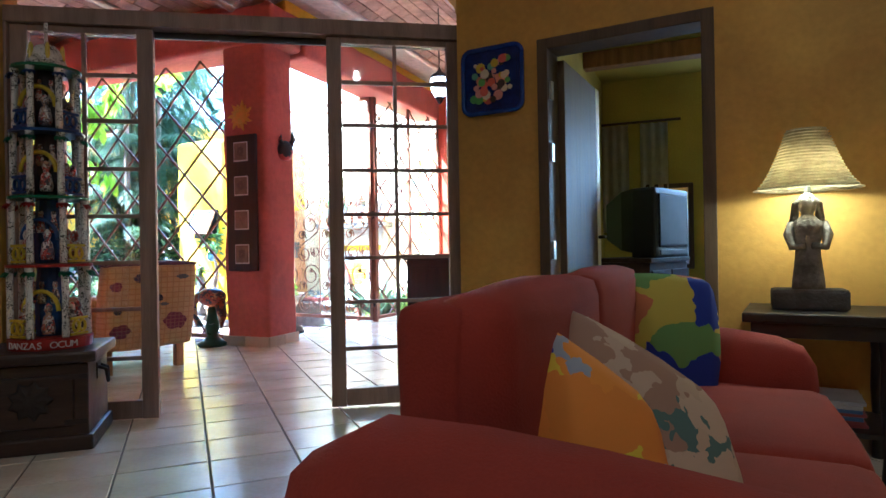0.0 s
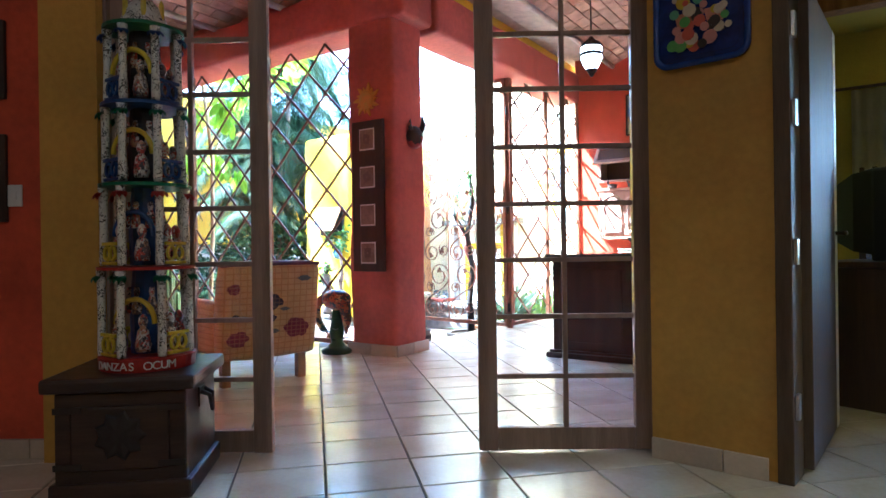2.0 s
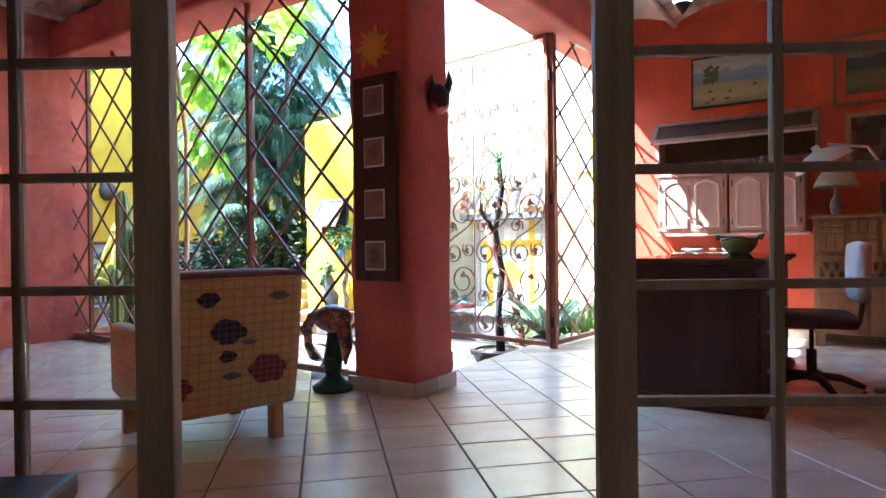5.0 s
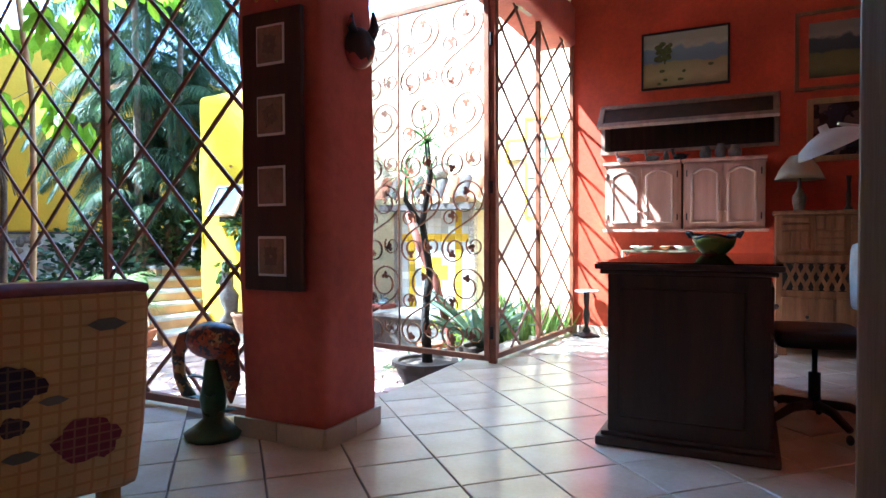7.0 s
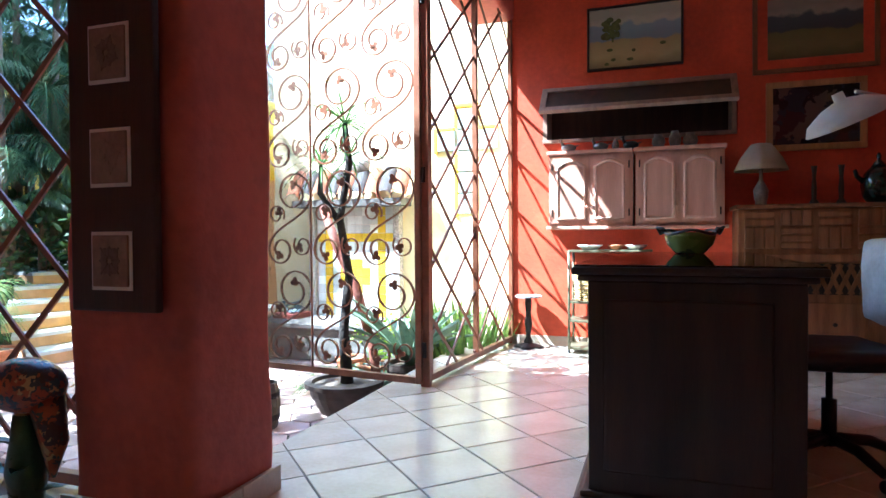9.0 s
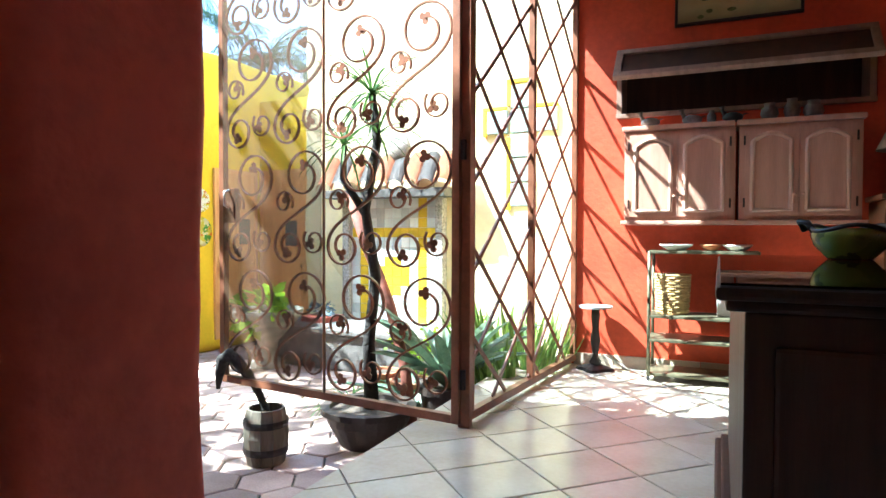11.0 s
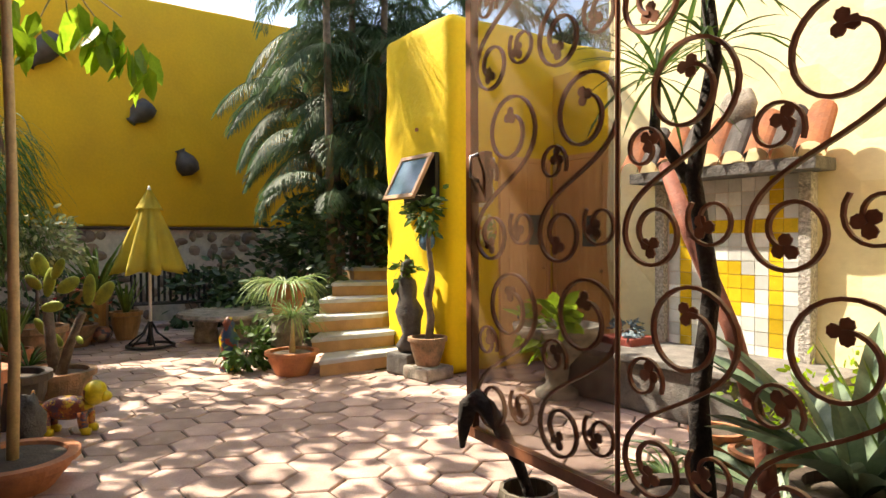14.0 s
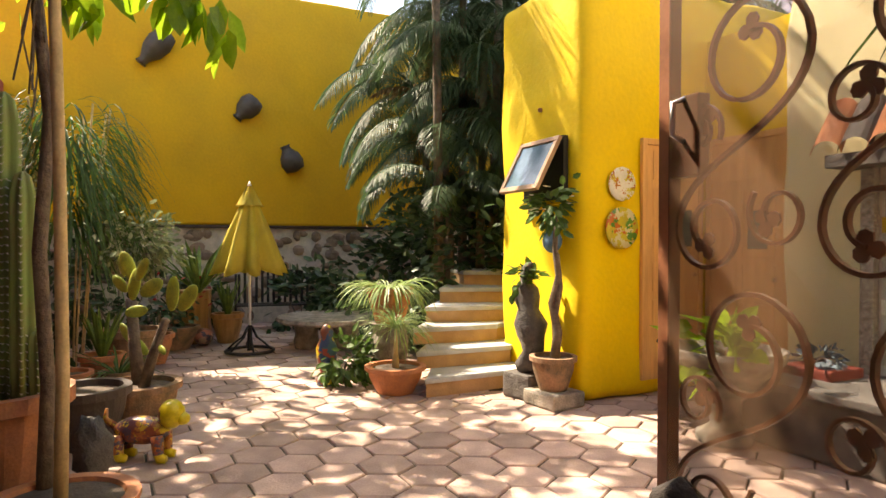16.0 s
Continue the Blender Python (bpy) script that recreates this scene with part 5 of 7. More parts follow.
p1 = painting(0.70, 1.50, 2.46, 3.02, 0, 0.02, BLACK, None, canvas_material("plain_landscape", (0.18, 0.28, 0.36), (0.46, 0.42, 0.20), (0.46, 0.50, 0.40)), "painting of a tree on a plain in a thin black frame")
random.seed(21)
b = bmesh.new()
for i in range(26):
    ball(1, (-0.19 + rnd(-0.07, 0.07), -0.019, 0.08 + rnd(-0.08, 0.08)), (rnd(0.02, 0.036), 0.002, rnd(0.018, 0.03)), 6, 4, b)
box(-0.188, -0.172, -0.019, -0.017, -0.04, 0.02, bm=b)
for i in range(6):
    ball(1, (rnd(-0.34, 0.3), -0.019, rnd(-0.24, -0.08)), (rnd(0.02, 0.035), 0.002, 0.015), 6, 4, b)
tagged(part("painted_tree", b, pbr("tree_paint", (0.10, 0.14, 0.04), 0.5, var=0.4, scale=30), p1), kind="stuff")
painting(2.03, 2.92, 2.31, 3.02, 0.075, 0.035, MIDW, RED, canvas_material("valley_landscape", (0.05, 0.065, 0.08), (0.20, 0.18, 0.07), (0.34, 0.30, 0.24)), "dark valley landscape painting in a brown frame with a red mount")
painting(2.13, 2.84, 1.68, 2.24, 0.0, 0.05, LIGHTW, None, patches("dark_print", [(0.02, 0.012, 0.02), (0.05, 0.02, 0.03), (0.03, 0.03, 0.05), (0.12, 0.08, 0.08), (0.02, 0.015, 0.02)], 10, 0.2), "dark glazed print in a honey-coloured wooden frame")

# ---- carved sideboard with its lamp and ware ----
sb = empty("carved_sideboard", pose(1.88, -0.45, 0), "carved brown wooden sideboard with panels of geometric relief", "sideboard")
part("body", box(0, 1.28, 0, 0.43, 0.12, 1.2, 0.006), MIDW, sb)
part("top", box(-0.02, 1.30, -0.02, 0.44, 1.202, 1.235, 0.008), MIDW, sb)
for x in (0.05, 1.2):
    for y in (0.03, 0.38):
        part("foot", box(x - 0.04, x + 0.04, y - 0.03, y + 0.03, 0, 0.12, 0.006), MIDW, sb)
for k in range(5):
    x0 = 0.03 + 0.25 * k
    if k % 2 == 0:
        for j in range(3):
            part("carved_slat", box(x0 + 0.01 + 0.072 * j, x0 + 0.075 + 0.072 * j, -0.016, 0, 0.9, 1.06, 0.008), MIDW, sb)
        for j in range(2):
            part("carved_slat", box(x0 + 0.01, x0 + 0.22, -0.016, 0, 1.07 + 0.06 * j, 1.12 + 0.06 * j, 0.008), MIDW, sb)
    else:
        for j in range(3):
            part("carved_slat", box(x0 + 0.01, x0 + 0.22, -0.016, 0, 0.9 + 0.055 * j, 0.945 + 0.055 * j, 0.008), MIDW, sb)
        for j in range(3):
            part("carved_slat", box(x0 + 0.01 + 0.072 * j, x0 + 0.075 + 0.072 * j, -0.016, 0, 1.07, 1.19, 0.008), MIDW, sb)
part("rail", box(0, 1.28, -0.02, 0, 0.8, 0.86, 0.006), MIDW, sb)
# black sheet behind the lattice: the hollow's shade put in as colour
part("painted_shade_sheet", box(0.05, 1.23, -0.004, -0.001, 0.56, 0.79), BLACK, sb)
b = bmesh.new()
for k in range(16):
    for sg in (1, -1):
        x = 0.06 + 0.075 * k
        strap([(x, -0.012 - 0.003 * sg, 0.675 - 0.11 * sg), (x + 0.1 if x + 0.1 < 1.23 else 1.23, -0.012 - 0.003 * sg, 0.675 + 0.11 * sg)], (0, 1, 0), 0.01, 0.028, b)
part("lattice_panel", b, MIDW, sb)
for k in range(3):
    d = part("drawer", box(0.04 + 0.41 * k, 0.43 + 0.41 * k, -0.016, 0, 0.18, 0.5, 0.008), MIDW, sb)
    part("knob", ball(0.016, (0.235 + 0.41 * k, -0.028, 0.34), u=8, v=6), IRONDK, d, smooth=True)
tl = empty("small_lamp", pose(2.06, -0.27, 1.236), "unlit ceramic lamp with a cream pleated shade on the sideboard", "lamp")
part("foot", lathe([(0.045, 0), (0.04, 0.02), (0.05, 0.06), (0.055, 0.12), (0.025, 0.18), (0.014, 0.2), (0.014, 0.3)], 14), pbr("speckled_ceramic", (0.25, 0.22, 0.16), 0.35, var=0.4, scale=20), tl, smooth=True)
b = lathe([(0.195, 0.27), (0.15, 0.37), (0.075, 0.475), (0.06, 0.48)], 28, cap=False)
bmesh.ops.solidify(b, geom=b.faces[:], thickness=0.003)
part("shade", b, pbr("cream_shade", (0.62, 0.52, 0.40), 0.85, var=0.1, scale=8), tl, "cream cloth shade", smooth=True)
for x in (2.42, 2.60):
    ob = part("candlestick", lathe([(0.035, 0), (0.03, 0.02), (0.016, 0.04), (0.02, 0.12), (0.013, 0.2), (0.018, 0.26), (0.024, 0.29)], 10), DARKW, smooth=True)
    ob.matrix_world = pose(x, -0.3, 1.236)
    tagged(ob, "dark turned wooden candlestick on the sideboard", "candlestick", "candlesticks on the sideboard")
te = empty("ribbed_jug", pose(2.84, -0.3, 1.236), "dark green ribbed ceramic jug with lid and spout", "jug")
GRN = pbr("dark_green_glaze", (0.012, 0.03, 0.022), 0.2, var=0.4, scale=10, coat=0.4)
part("body", lathe([(0.07, 0), (0.1, 0.05), (0.115, 0.13), (0.09, 0.22), (0.045, 0.27)], 40, ribs=20, rib=0.03), GRN, te, smooth=True)
part("lid", lathe([(0.05, 0.272), (0.03, 0.3), (0.012, 0.32), (0.018, 0.345), (0.006, 0.37)], 14), GRN, te, smooth=True)
part("spout", tube([(-0.09, 0, 0.15), (-0.14, 0, 0.2), (-0.155, 0, 0.25)], [0.022, 0.016, 0.014], 8), GRN, te, smooth=True)
part("handle", tube([(0.09, 0, 0.2), (0.14, 0, 0.22), (0.14, 0, 0.12), (0.1, 0, 0.08)], 0.012, 8), GRN, te, smooth=True)

# ---- pedestal stand and trolley in the sunny corner ----
ps = empty("pedestal_stand", pose(0.19, -0.16, 0), "black turned iron pedestal with a thin round top", "stand")
part("column", lathe([(0.03, 0.03), (0.045, 0.06), (0.02, 0.1), (0.026, 0.16), (0.036, 0.22), (0.024, 0.3), (0.032, 0.4), (0.03, 0.455)], 12), IRONDK, ps, smooth=True)
part("top", lathe([(0.0, 0.456), (0.118, 0.456), (0.12, 0.47), (0.0, 0.472)], 26, cap=False), TREAD, ps)
part("foot", lathe([(0.12, 0), (0.11, 0.02), (0.06, 0.035), (0.03, 0.045)], 20, ribs=4, rib=0.2), IRONDK, ps)
ct = empty("trolley", pose(0.58, -0.36, 0), "thin green-brown metal trolley with three shelves", "trolley")
CARTM = pbr("worn_green_metal", (0.16, 0.15, 0.09), 0.5, metal=0.4, var=0.4, scale=12)
for x in (0, 0.66):
    for y in (0, 0.29):
        part("leg", tube([(x, y, 0.03), (x, y, 0.88)], 0.012, 7), CARTM, ct, smooth=True)
        part("castor", ball(0.02, (x, y, 0.02), (0.6, 1, 1), 8, 6), BLACK, ct, smooth=True)
for z in (0.04, 0.27, 0.43, 0.865):
    part("shelf", box(-0.01, 0.67, -0.01, 0.3, z, z + 0.02, 0.004), CARTM, ct)
bk = empty("wicker_basket", pose(0.72, -0.22, 0.452), "straw wicker basket on the trolley", "basket")
b = bmesh.new()
for i in range(15):
    z = 0.012 + 0.018 * i
    r = 0.10 + 0.012 * i / 15
    tube([((r + 0.004 * math.sin(9 * a + math.pi * i)) * math.cos(a), (r + 0.004 * math.sin(9 * a + math.pi * i)) * 0.85 * math.sin(a), z) for a in [k * math.pi / 20 for k in range(41)]], 0.0095, 5, b, cap=False)
part("weave", b, pbr("straw", (0.52, 0.38, 0.16), 0.75, var=0.35, scale=25, bump=0.4), bk, smooth=True)
part("bottom", lathe([(0.0, 0), (0.095, 0), (0.095, 0.01), (0, 0.01)], 18, cap=False), LIGHTW, bk)
for x, y, r in ((0.74, -0.22, 0.11), (0.96, -0.2, 0.07), (1.12, -0.24, 0.09)):
    ob = part("dish", lathe([(0, 0), (r * 0.5, 0), (r, 0.035), (r, 0.042), (r * 0.5, 0.01), (0, 0.008)], 20, cap=False), WHITE if x != 0.96 else TERRA, smooth=True)
    ob.matrix_world = pose(x, y, 0.886)
    tagged(ob, "shallow glazed dish on top of the trolley", "dish", "dishes on the trolley")
ob = part("paper_box", box(-0.08, 0.08, -0.06, 0.06, 0, 0.17, 0.006), WHITE)
ob.matrix_world = pose(1.08, -0.2, 0.451)
tagged(ob, "small white cardboard box on the trolley", "box")
ob = part("power_cable", tube([(0.25, -0.08, 0.1), (0.33, -0.12, 0.07), (0.42, -0.1, 0.012), (0.6, -0.14, 0.012), (0.85, -0.09, 0.012), (1.15, -0.15, 0.012)], 0.005, 6), WHITE, smooth=True)
tagged(ob, "white power cable trailing over the floor tiles", "cable")

settle(mark, STUDIO)

# ---- armchair ----
ac = empty("armchair", pose(0.02, -5.485, 0, 0, 0, 72.5), "yellow checked armchair with dark blue and wine-red flowers", "armchair")
def plaid(name, one, two, line, size):
    """Woven checks: squares of two colours with a thin line between them."""
    m = pbr(name, one, 0.9, var=0.2, scale=18, bump=0.3, fine=200, sheen=0.2)
    n, ln = m.node_tree.nodes, m.node_tree.links
    br, mp, tc, mx = n.new("ShaderNodeTexBrick"), n.new("ShaderNodeMapping"), n.new("ShaderNodeTexCoord"), n.new("ShaderNodeMix")
    br.offset = 0.0
    br.inputs["Color1"].default_value, br.inputs["Color2"].default_value, br.inputs["Mortar"].default_value = (*one, 1), (*two, 1), (*line, 1)
    br.inputs["Scale"].default_value = 1.0
    br.inputs["Mortar Size"].default_value = size * 0.09
    br.inputs["Brick Width"].default_value, br.inputs["Row Height"].default_value = size, size * 0.85
    mp.inputs["Rotation"].default_value = (math.pi / 2, 0, 0)
    ln.new(tc.outputs["Object"], mp.inputs[0])
    ln.new(mp.outputs[0], br.inputs["Vector"])
    b = n["Principled BSDF"]
    mx.data_type = "RGBA"
    mx.inputs[0].default_value = 0.65
    ln.new(b.inputs["Base Color"].links[0].from_socket, mx.inputs[6])
    ln.new(br.outputs["Color"], mx.inputs[7])
    ln.new(mx.outputs[2], b.inputs["Base Color"])
    return m


CLOTH = plaid("yellow_checked_cloth", (0.60, 0.40, 0.16), (0.66, 0.48, 0.22), (0.48, 0.27, 0.09), 0.05)
part("back_cushion", cushion(-0.36, 0.36, -0.02, 0.16, 0.2, 0.88, 0.02, 0.05, pose(0, 0, 0, 9, 0, 0)), CLOTH, ac, smooth=True)
part("seat", cushion(-0.3, 0.3, 0.12, 0.72, 0.22, 0.44, 0.025, 0.05), CLOTH, ac, smooth=True)
for x in (-0.37, 0.27):
    part("arm", cushion(x, x + 0.1, 0.1, 0.74, 0.22, 0.6, 0.01, 0.035), CLOTH, ac, smooth=True)
for x in (-0.29, 0.29):
    for y in (0.07, 0.68):
        part("leg", box(x - 0.032, x + 0.032, y - 0.032, y + 0.032, 0, 0.23, 0.005), LIGHTW, ac)
part("top_piping", cushion(-0.36, 0.36, -0.14, 0.03, 0.855, 0.885, 0.01, 0.012), pbr("wine_cloth", (0.22, 0.10, 0.12), 0.9, var=0.3, scale=14), ac, smooth=True)
random.seed(8)
NAVY, WINE, TEAL = plaid("navy_print", (0.03, 0.03, 0.06), (0.05, 0.05, 0.08), (0.20, 0.15, 0.10), 0.035), plaid("wine_print", (0.17, 0.03, 0.06), (0.22, 0.05, 0.07), (0.38, 0.20, 0.12), 0.035), pbr("grey_leaf_print", (0.16, 0.17, 0.15), 0.9)
backm = pose(0, 0, 0, 9, 0, 0)
def print_flower(x, z, r, material):
    b = bmesh.new()
    if material is TEAL:
        shapes = [[(1.5 * r, 0), (0.5 * r, 0.55 * r), (-0.6 * r, 0.5 * r), (-1.4 * r, 0.1 * r), (-0.5 * r, -0.45 * r), (0.6 * r, -0.4 * r)]]
    else:
        shapes = []
        for j in range(6):
            a, o = j * 1.05 + rnd(-0.2, 0.2), r * rnd(0.35, 0.6)
            shapes.append([(o * math.cos(a) + r * rnd(0.42, 0.62) * math.cos(q), o * 0.8 * math.sin(a) + r * rnd(0.3, 0.46) * math.sin(q)) for q in [k * 0.7 for k in range(9)]])
    for k, sh in enumerate(shapes):
        merge(b, prism(sh, 0.0003 * k, 0.002 + 0.0003 * k))
    b.transform(backm @ pose(x, -0.041, z, 90, 0, 0))
    part("printed_flower", b, material, ac)
for x, z, r, mt in ((-0.02, 0.62, 0.085, NAVY), (0.18, 0.42, 0.1, WINE), (-0.26, 0.36, 0.08, WINE), (-0.02, 0.5, 0.04, NAVY), (0.08, 0.56, 0.028, TEAL), (-0.12, 0.78, 0.05, NAVY), (0.22, 0.78, 0.04, TEAL), (-0.3, 0.72, 0.05, WINE), (0.0, 0.4, 0.035, TEAL), (-0.28, 0.52, 0.03, NAVY)):
    print_flower(x, z, r, mt)

# ---- flamingo statue: one plain shape ----
b = ball(0.13, (0, 0, 0.5), (1.15, 0.75, 0.75), 16, 10)
tube([(-0.1, 0, 0.52), (-0.17, 0, 0.5), (-0.21, 0, 0.42), (-0.2, 0, 0.3), (-0.155, 0, 0.22), (-0.11, 0, 0.2)], [0.045, 0.04, 0.034, 0.03, 0.034, 0.016], 9, b)
tube([(0.0, 0, 0.42), (0.01, 0, 0.05)], [0.035, 0.03], 8, b)
tube([(0.08, 0, 0.46), (0.11, 0, 0.3), (0.1, 0, 0.18)], [0.06, 0.045, 0.01], 8, b)
body_faces = len(b.faces)
lathe([(0.14, 0), (0.15, 0.03), (0.1, 0.06), (0.055, 0.1), (0.07, 0.2), (0.05, 0.32), (0.04, 0.4)], 12, b)
for k in range(7):
    blade(b, (0, 0, 0.08 + 0.03 * k), (math.cos(k * 1.7), math.sin(k * 1.7), 1.3), 0.16, 0.06, 0.9, 4)
ob = part("flamingo_statue", b, patches("painted_wings", [(0.05, 0.05, 0.06), (0.35, 0.07, 0.03), (0.5, 0.3, 0.12), (0.03, 0.08, 0.08), (0.38, 0.10, 0.04), (0.06, 0.03, 0.03)], 26, 0.3), smooth=True)
ob.data.materials.append(pbr("green_glazed_clay", (0.03, 0.09, 0.045), 0.3, var=0.4, scale=10))
for p in ob.data.polygons:
    p.material_index = 1 if p.index >= body_faces else 0
ob.matrix_world = pose(-0.46, -4.24, 0, 0, 0, 12)
tagged(ob, "painted clay flamingo statue on green glazed reeds", "statue")

# ---- pendant lantern ----
pn = empty("pendant_lantern", pose(1.64, -3.11, 2.5), "dark metal and white glass lantern hanging from the vault", "lamp")
part("chain", tube([(0, 0, 0.36), (0, 0, 1.02)], 0.006, 6), IRONDK, pn)
part("cap", lathe([(0.1, 0.27), (0.085, 0.3), (0.03, 0.34), (0.012, 0.37)], 16), IRONDK, pn, smooth=True)
part("glass_body", lathe([(0.05, 0.07), (0.085, 0.14), (0.098, 0.2), (0.092, 0.265)], 16), glow("milk_glass", (0.75, 0.82, 0.9), 1.2), pn, "white milk glass", smooth=True)
part("band", lathe([(0.1, 0.185), (0.102, 0.2), (0.1, 0.215)], 16), IRONDK, pn)
part("finial", lathe([(0.055, 0.068), (0.03, 0.03), (0.012, 0.0)], 14), IRONDK, pn, smooth=True)

mark = set(scene.objects)
# ---- courtyard: steps, tower, doors ----
corners = [((-5.82, -0.92), (-5.85, 0.2)), ((-6.22, -0.84), (-6.18, 0.21)), ((-6.6, -0.72), (-6.52, 0.25)), ((-6.95, -0.42), (-6.7, 0.5)), ((-7.3, -0.08), (-6.95, 0.8)), ((-7.6, 0.4), (-7.2, 1.1))]
stp = tagged(new("stairs"), "curving outdoor stairs with grey stone treads and ochre risers", "stairs", kind="structure")
for i, (a, c) in enumerate(corners):
    z = COURT + 0.18 * i
    far = ((-7.7, 2.2), (-8.1, 1.4), (-7.9, 0.3)) if i < 3 else ((-7.9, 2.4), (-8.4, 1.6), (-8.2, 0.5))
    body = [a, c, *far]
    part("riser", prism([(x, y) for x, y in body], z + (0.0 if i == 0 else 0.002), z + 0.13), RISER, stp)
    cx, cy = sum(p[0] for p in body) / 5, sum(p[1] for p in body) / 5
    lip = [(x + 0.035 * (1 if x > cx else -1) * (k < 1), y + (-0.03 if k == 0 else 0)) for k, (x, y) in enumerate(body)]
    lip[0] = (a[0] + 0.035, a[1] - 0.03)
    lip[1] = (c[0] + 0.035, c[1])
    b = prism(lip, z + 0.131, z + 0.18)
    bmesh.ops.bevel(b, geom=b.edges[:], offset=0.01, segments=2, affect="EDGES")
    part("tread", b, TREAD, stp)

w = tagged(new("window_2"), "small top-hung window in the yellow wall, propped open", "window", kind="structure")
# solid black slab on the wall: the unlit inside painted as colour
b = box(-5.86, -5.2, 0.17, 0.222, 1.36, 1.95)
part("opening_shade_slab", b, BLACK, w)
part("sill", box(-5.9, -5.17, 0.13, 0.22, 1.32, 1.358, 0.006), YELLOW, w)
sashm = pose(-5.53, 0.15, 1.94, -28, 0, 0)
for a in ((-0.32, 0.32, -0.05, 0), (-0.32, 0.32, -0.56, -0.51), (-0.32, -0.27, -0.51, -0.05), (0.27, 0.32, -0.51, -0.05)):
    b = box(a[0], a[1], -0.02, 0.02, a[2], a[3], 0.004)
    b.transform(sashm)
    part("sash_bar", b, pbr("pale_brown_wood", (0.42, 0.24, 0.13), 0.5, var=0.2), w)
b = box(-0.27, 0.27, -0.003, 0.003, -0.51, -0.05)
b.transform(sashm)
# the pane's blue is reflected sky, put into its base colour
part("pane", b, pbr("sky_tinted_pane", (0.12, 0.22, 0.30), 0.06, var=0.25, scale=5, bump=0.05), w)
part("drain_spout", lathe([(0.022, 0), (0.022, 0.05), (0.014, 0.05), (0.014, 0.01)], 10), TERRA, w).matrix_local = pose(-5.6, 0.225, 2.25, 90, 0, 0)


def plank_door(name, m, wdt, hgt, label):
    ob = empty(name, m, label, "door")
    ob["kind"] = "structure"
    part("slab", box(0, wdt, -0.02, 0.01, 0, hgt, 0.004), DOORW, ob)
    for z in (0.1, 0.45, 0.8, 1.15, 1.5, 1.85):
        if z < hgt - 0.2:
            for x in (0.07, wdt / 2 + 0.02):
                part("panel", box(x, x + wdt / 2 - 0.09, -0.028, -0.021, z + 0.03, z + 0.3, 0.005), DOORW, ob)
    part("glass_light", box(wdt * 0.55, wdt * 0.55 + 0.2, -0.034, -0.029, 1.25, 1.6), pbr("dim_pane", (0.10, 0.13, 0.12), 0.1, var=0.1), ob)
    for dx, dz in ((0, 0), (0.06, 0), (-0.06, 0), (0, 0.06), (0, -0.06), (0, 0.12), (0, -0.12)):
        part("vent_hole", lathe([(0.021, 0), (0.021, 0.004)], 10), BLACK, ob).matrix_local = pose(wdt * 0.3 + dx, -0.021 if abs(dx) > 1 else -0.029, 0.36 + dz, 90, 0, 0)
    part("knob", ball(0.022, (wdt - 0.06, -0.045, 0.98), u=9, v=7), LIGHTW, ob, smooth=True)
    for a in ((-0.06, 0, 0, hgt + 0.06), (wdt, wdt + 0.06, 0, hgt + 0.06)):
        part("casing", box(a[0] + 0.001, a[1] - 0.001, -0.03, 0.012, a[2], a[3], 0.004), DOORW, ob)
    part("casing_head", box(0, wdt, -0.03, 0.012, hgt + 0.002, hgt + 0.06, 0.004), DOORW, ob)
    return ob


plank_door("door_4", pose(-4.985, 0.95, COURT + 0.16, 0, 0, 90), 0.66, 2.2, "peach painted panelled door with a vent pattern")
plank_door("door_5", pose(-4.9, 1.735, COURT + 0.14), 0.76, 2.25, "peach painted panelled door with a small glass light")
PLATE = patches("painted_majolica", [(0.75, 0.72, 0.6), (0.6, 0.5, 0.04), (0.74, 0.7, 0.6), (0.5, 0.2, 0.05), (0.70, 0.68, 0.55)], 22, 0.25)
PLATE2 = patches("green_majolica", [(0.55, 0.45, 0.04), (0.10, 0.25, 0.04), (0.6, 0.55, 0.3), (0.55, 0.15, 0.03), (0.5, 0.42, 0.05)], 18, 0.25)
for z, r, mt in ((1.5, 0.155, PLATE), (1.1, 0.19, PLATE2)):
    b = lathe([(0, 0), (r * 0.5, 0.0), (r * 0.62, 0.012), (r, 0.03), (r, 0.038), (r * 0.6, 0.022), (0, 0.012)], 28, cap=False, ribs=12, rib=0.012)
    ob = part("wall_plate", b, mt, smooth=True)
    ob.matrix_world = pose(-4.985, 0.64, z - 0.0, 0, 90, 0)
    tagged(ob, "scalloped painted majolica plate on the yellow wall", "plate", "plates on the yellow wall")

# ---- plants ----
def pot(name, x, y, r, h, material, label, z=COURT, lip=0.12, category="pot"):
    b = lathe([(0, 0), (r * 0.62, 0), (r * 0.9, h * 0.6), (r * 0.94, h * 0.84), (r * (0.94 + lip), h * 0.86), (r * (0.94 + lip), h), (r * 0.86, h), (r * 0.84, h * 0.88), (0, h * 0.88)], 24, cap=False)
    ob = part(name, b, material, smooth=False)
    ob.matrix_world = pose(x, y, z)
    tagged(ob, label, category)
    sl = part("soil", lathe([(0, h * 0.885), (r * 0.85, h * 0.885), (r * 0.6, h * 0.91), (0, h * 0.93)], 16, cap=False), SOIL, ob)
    return ob


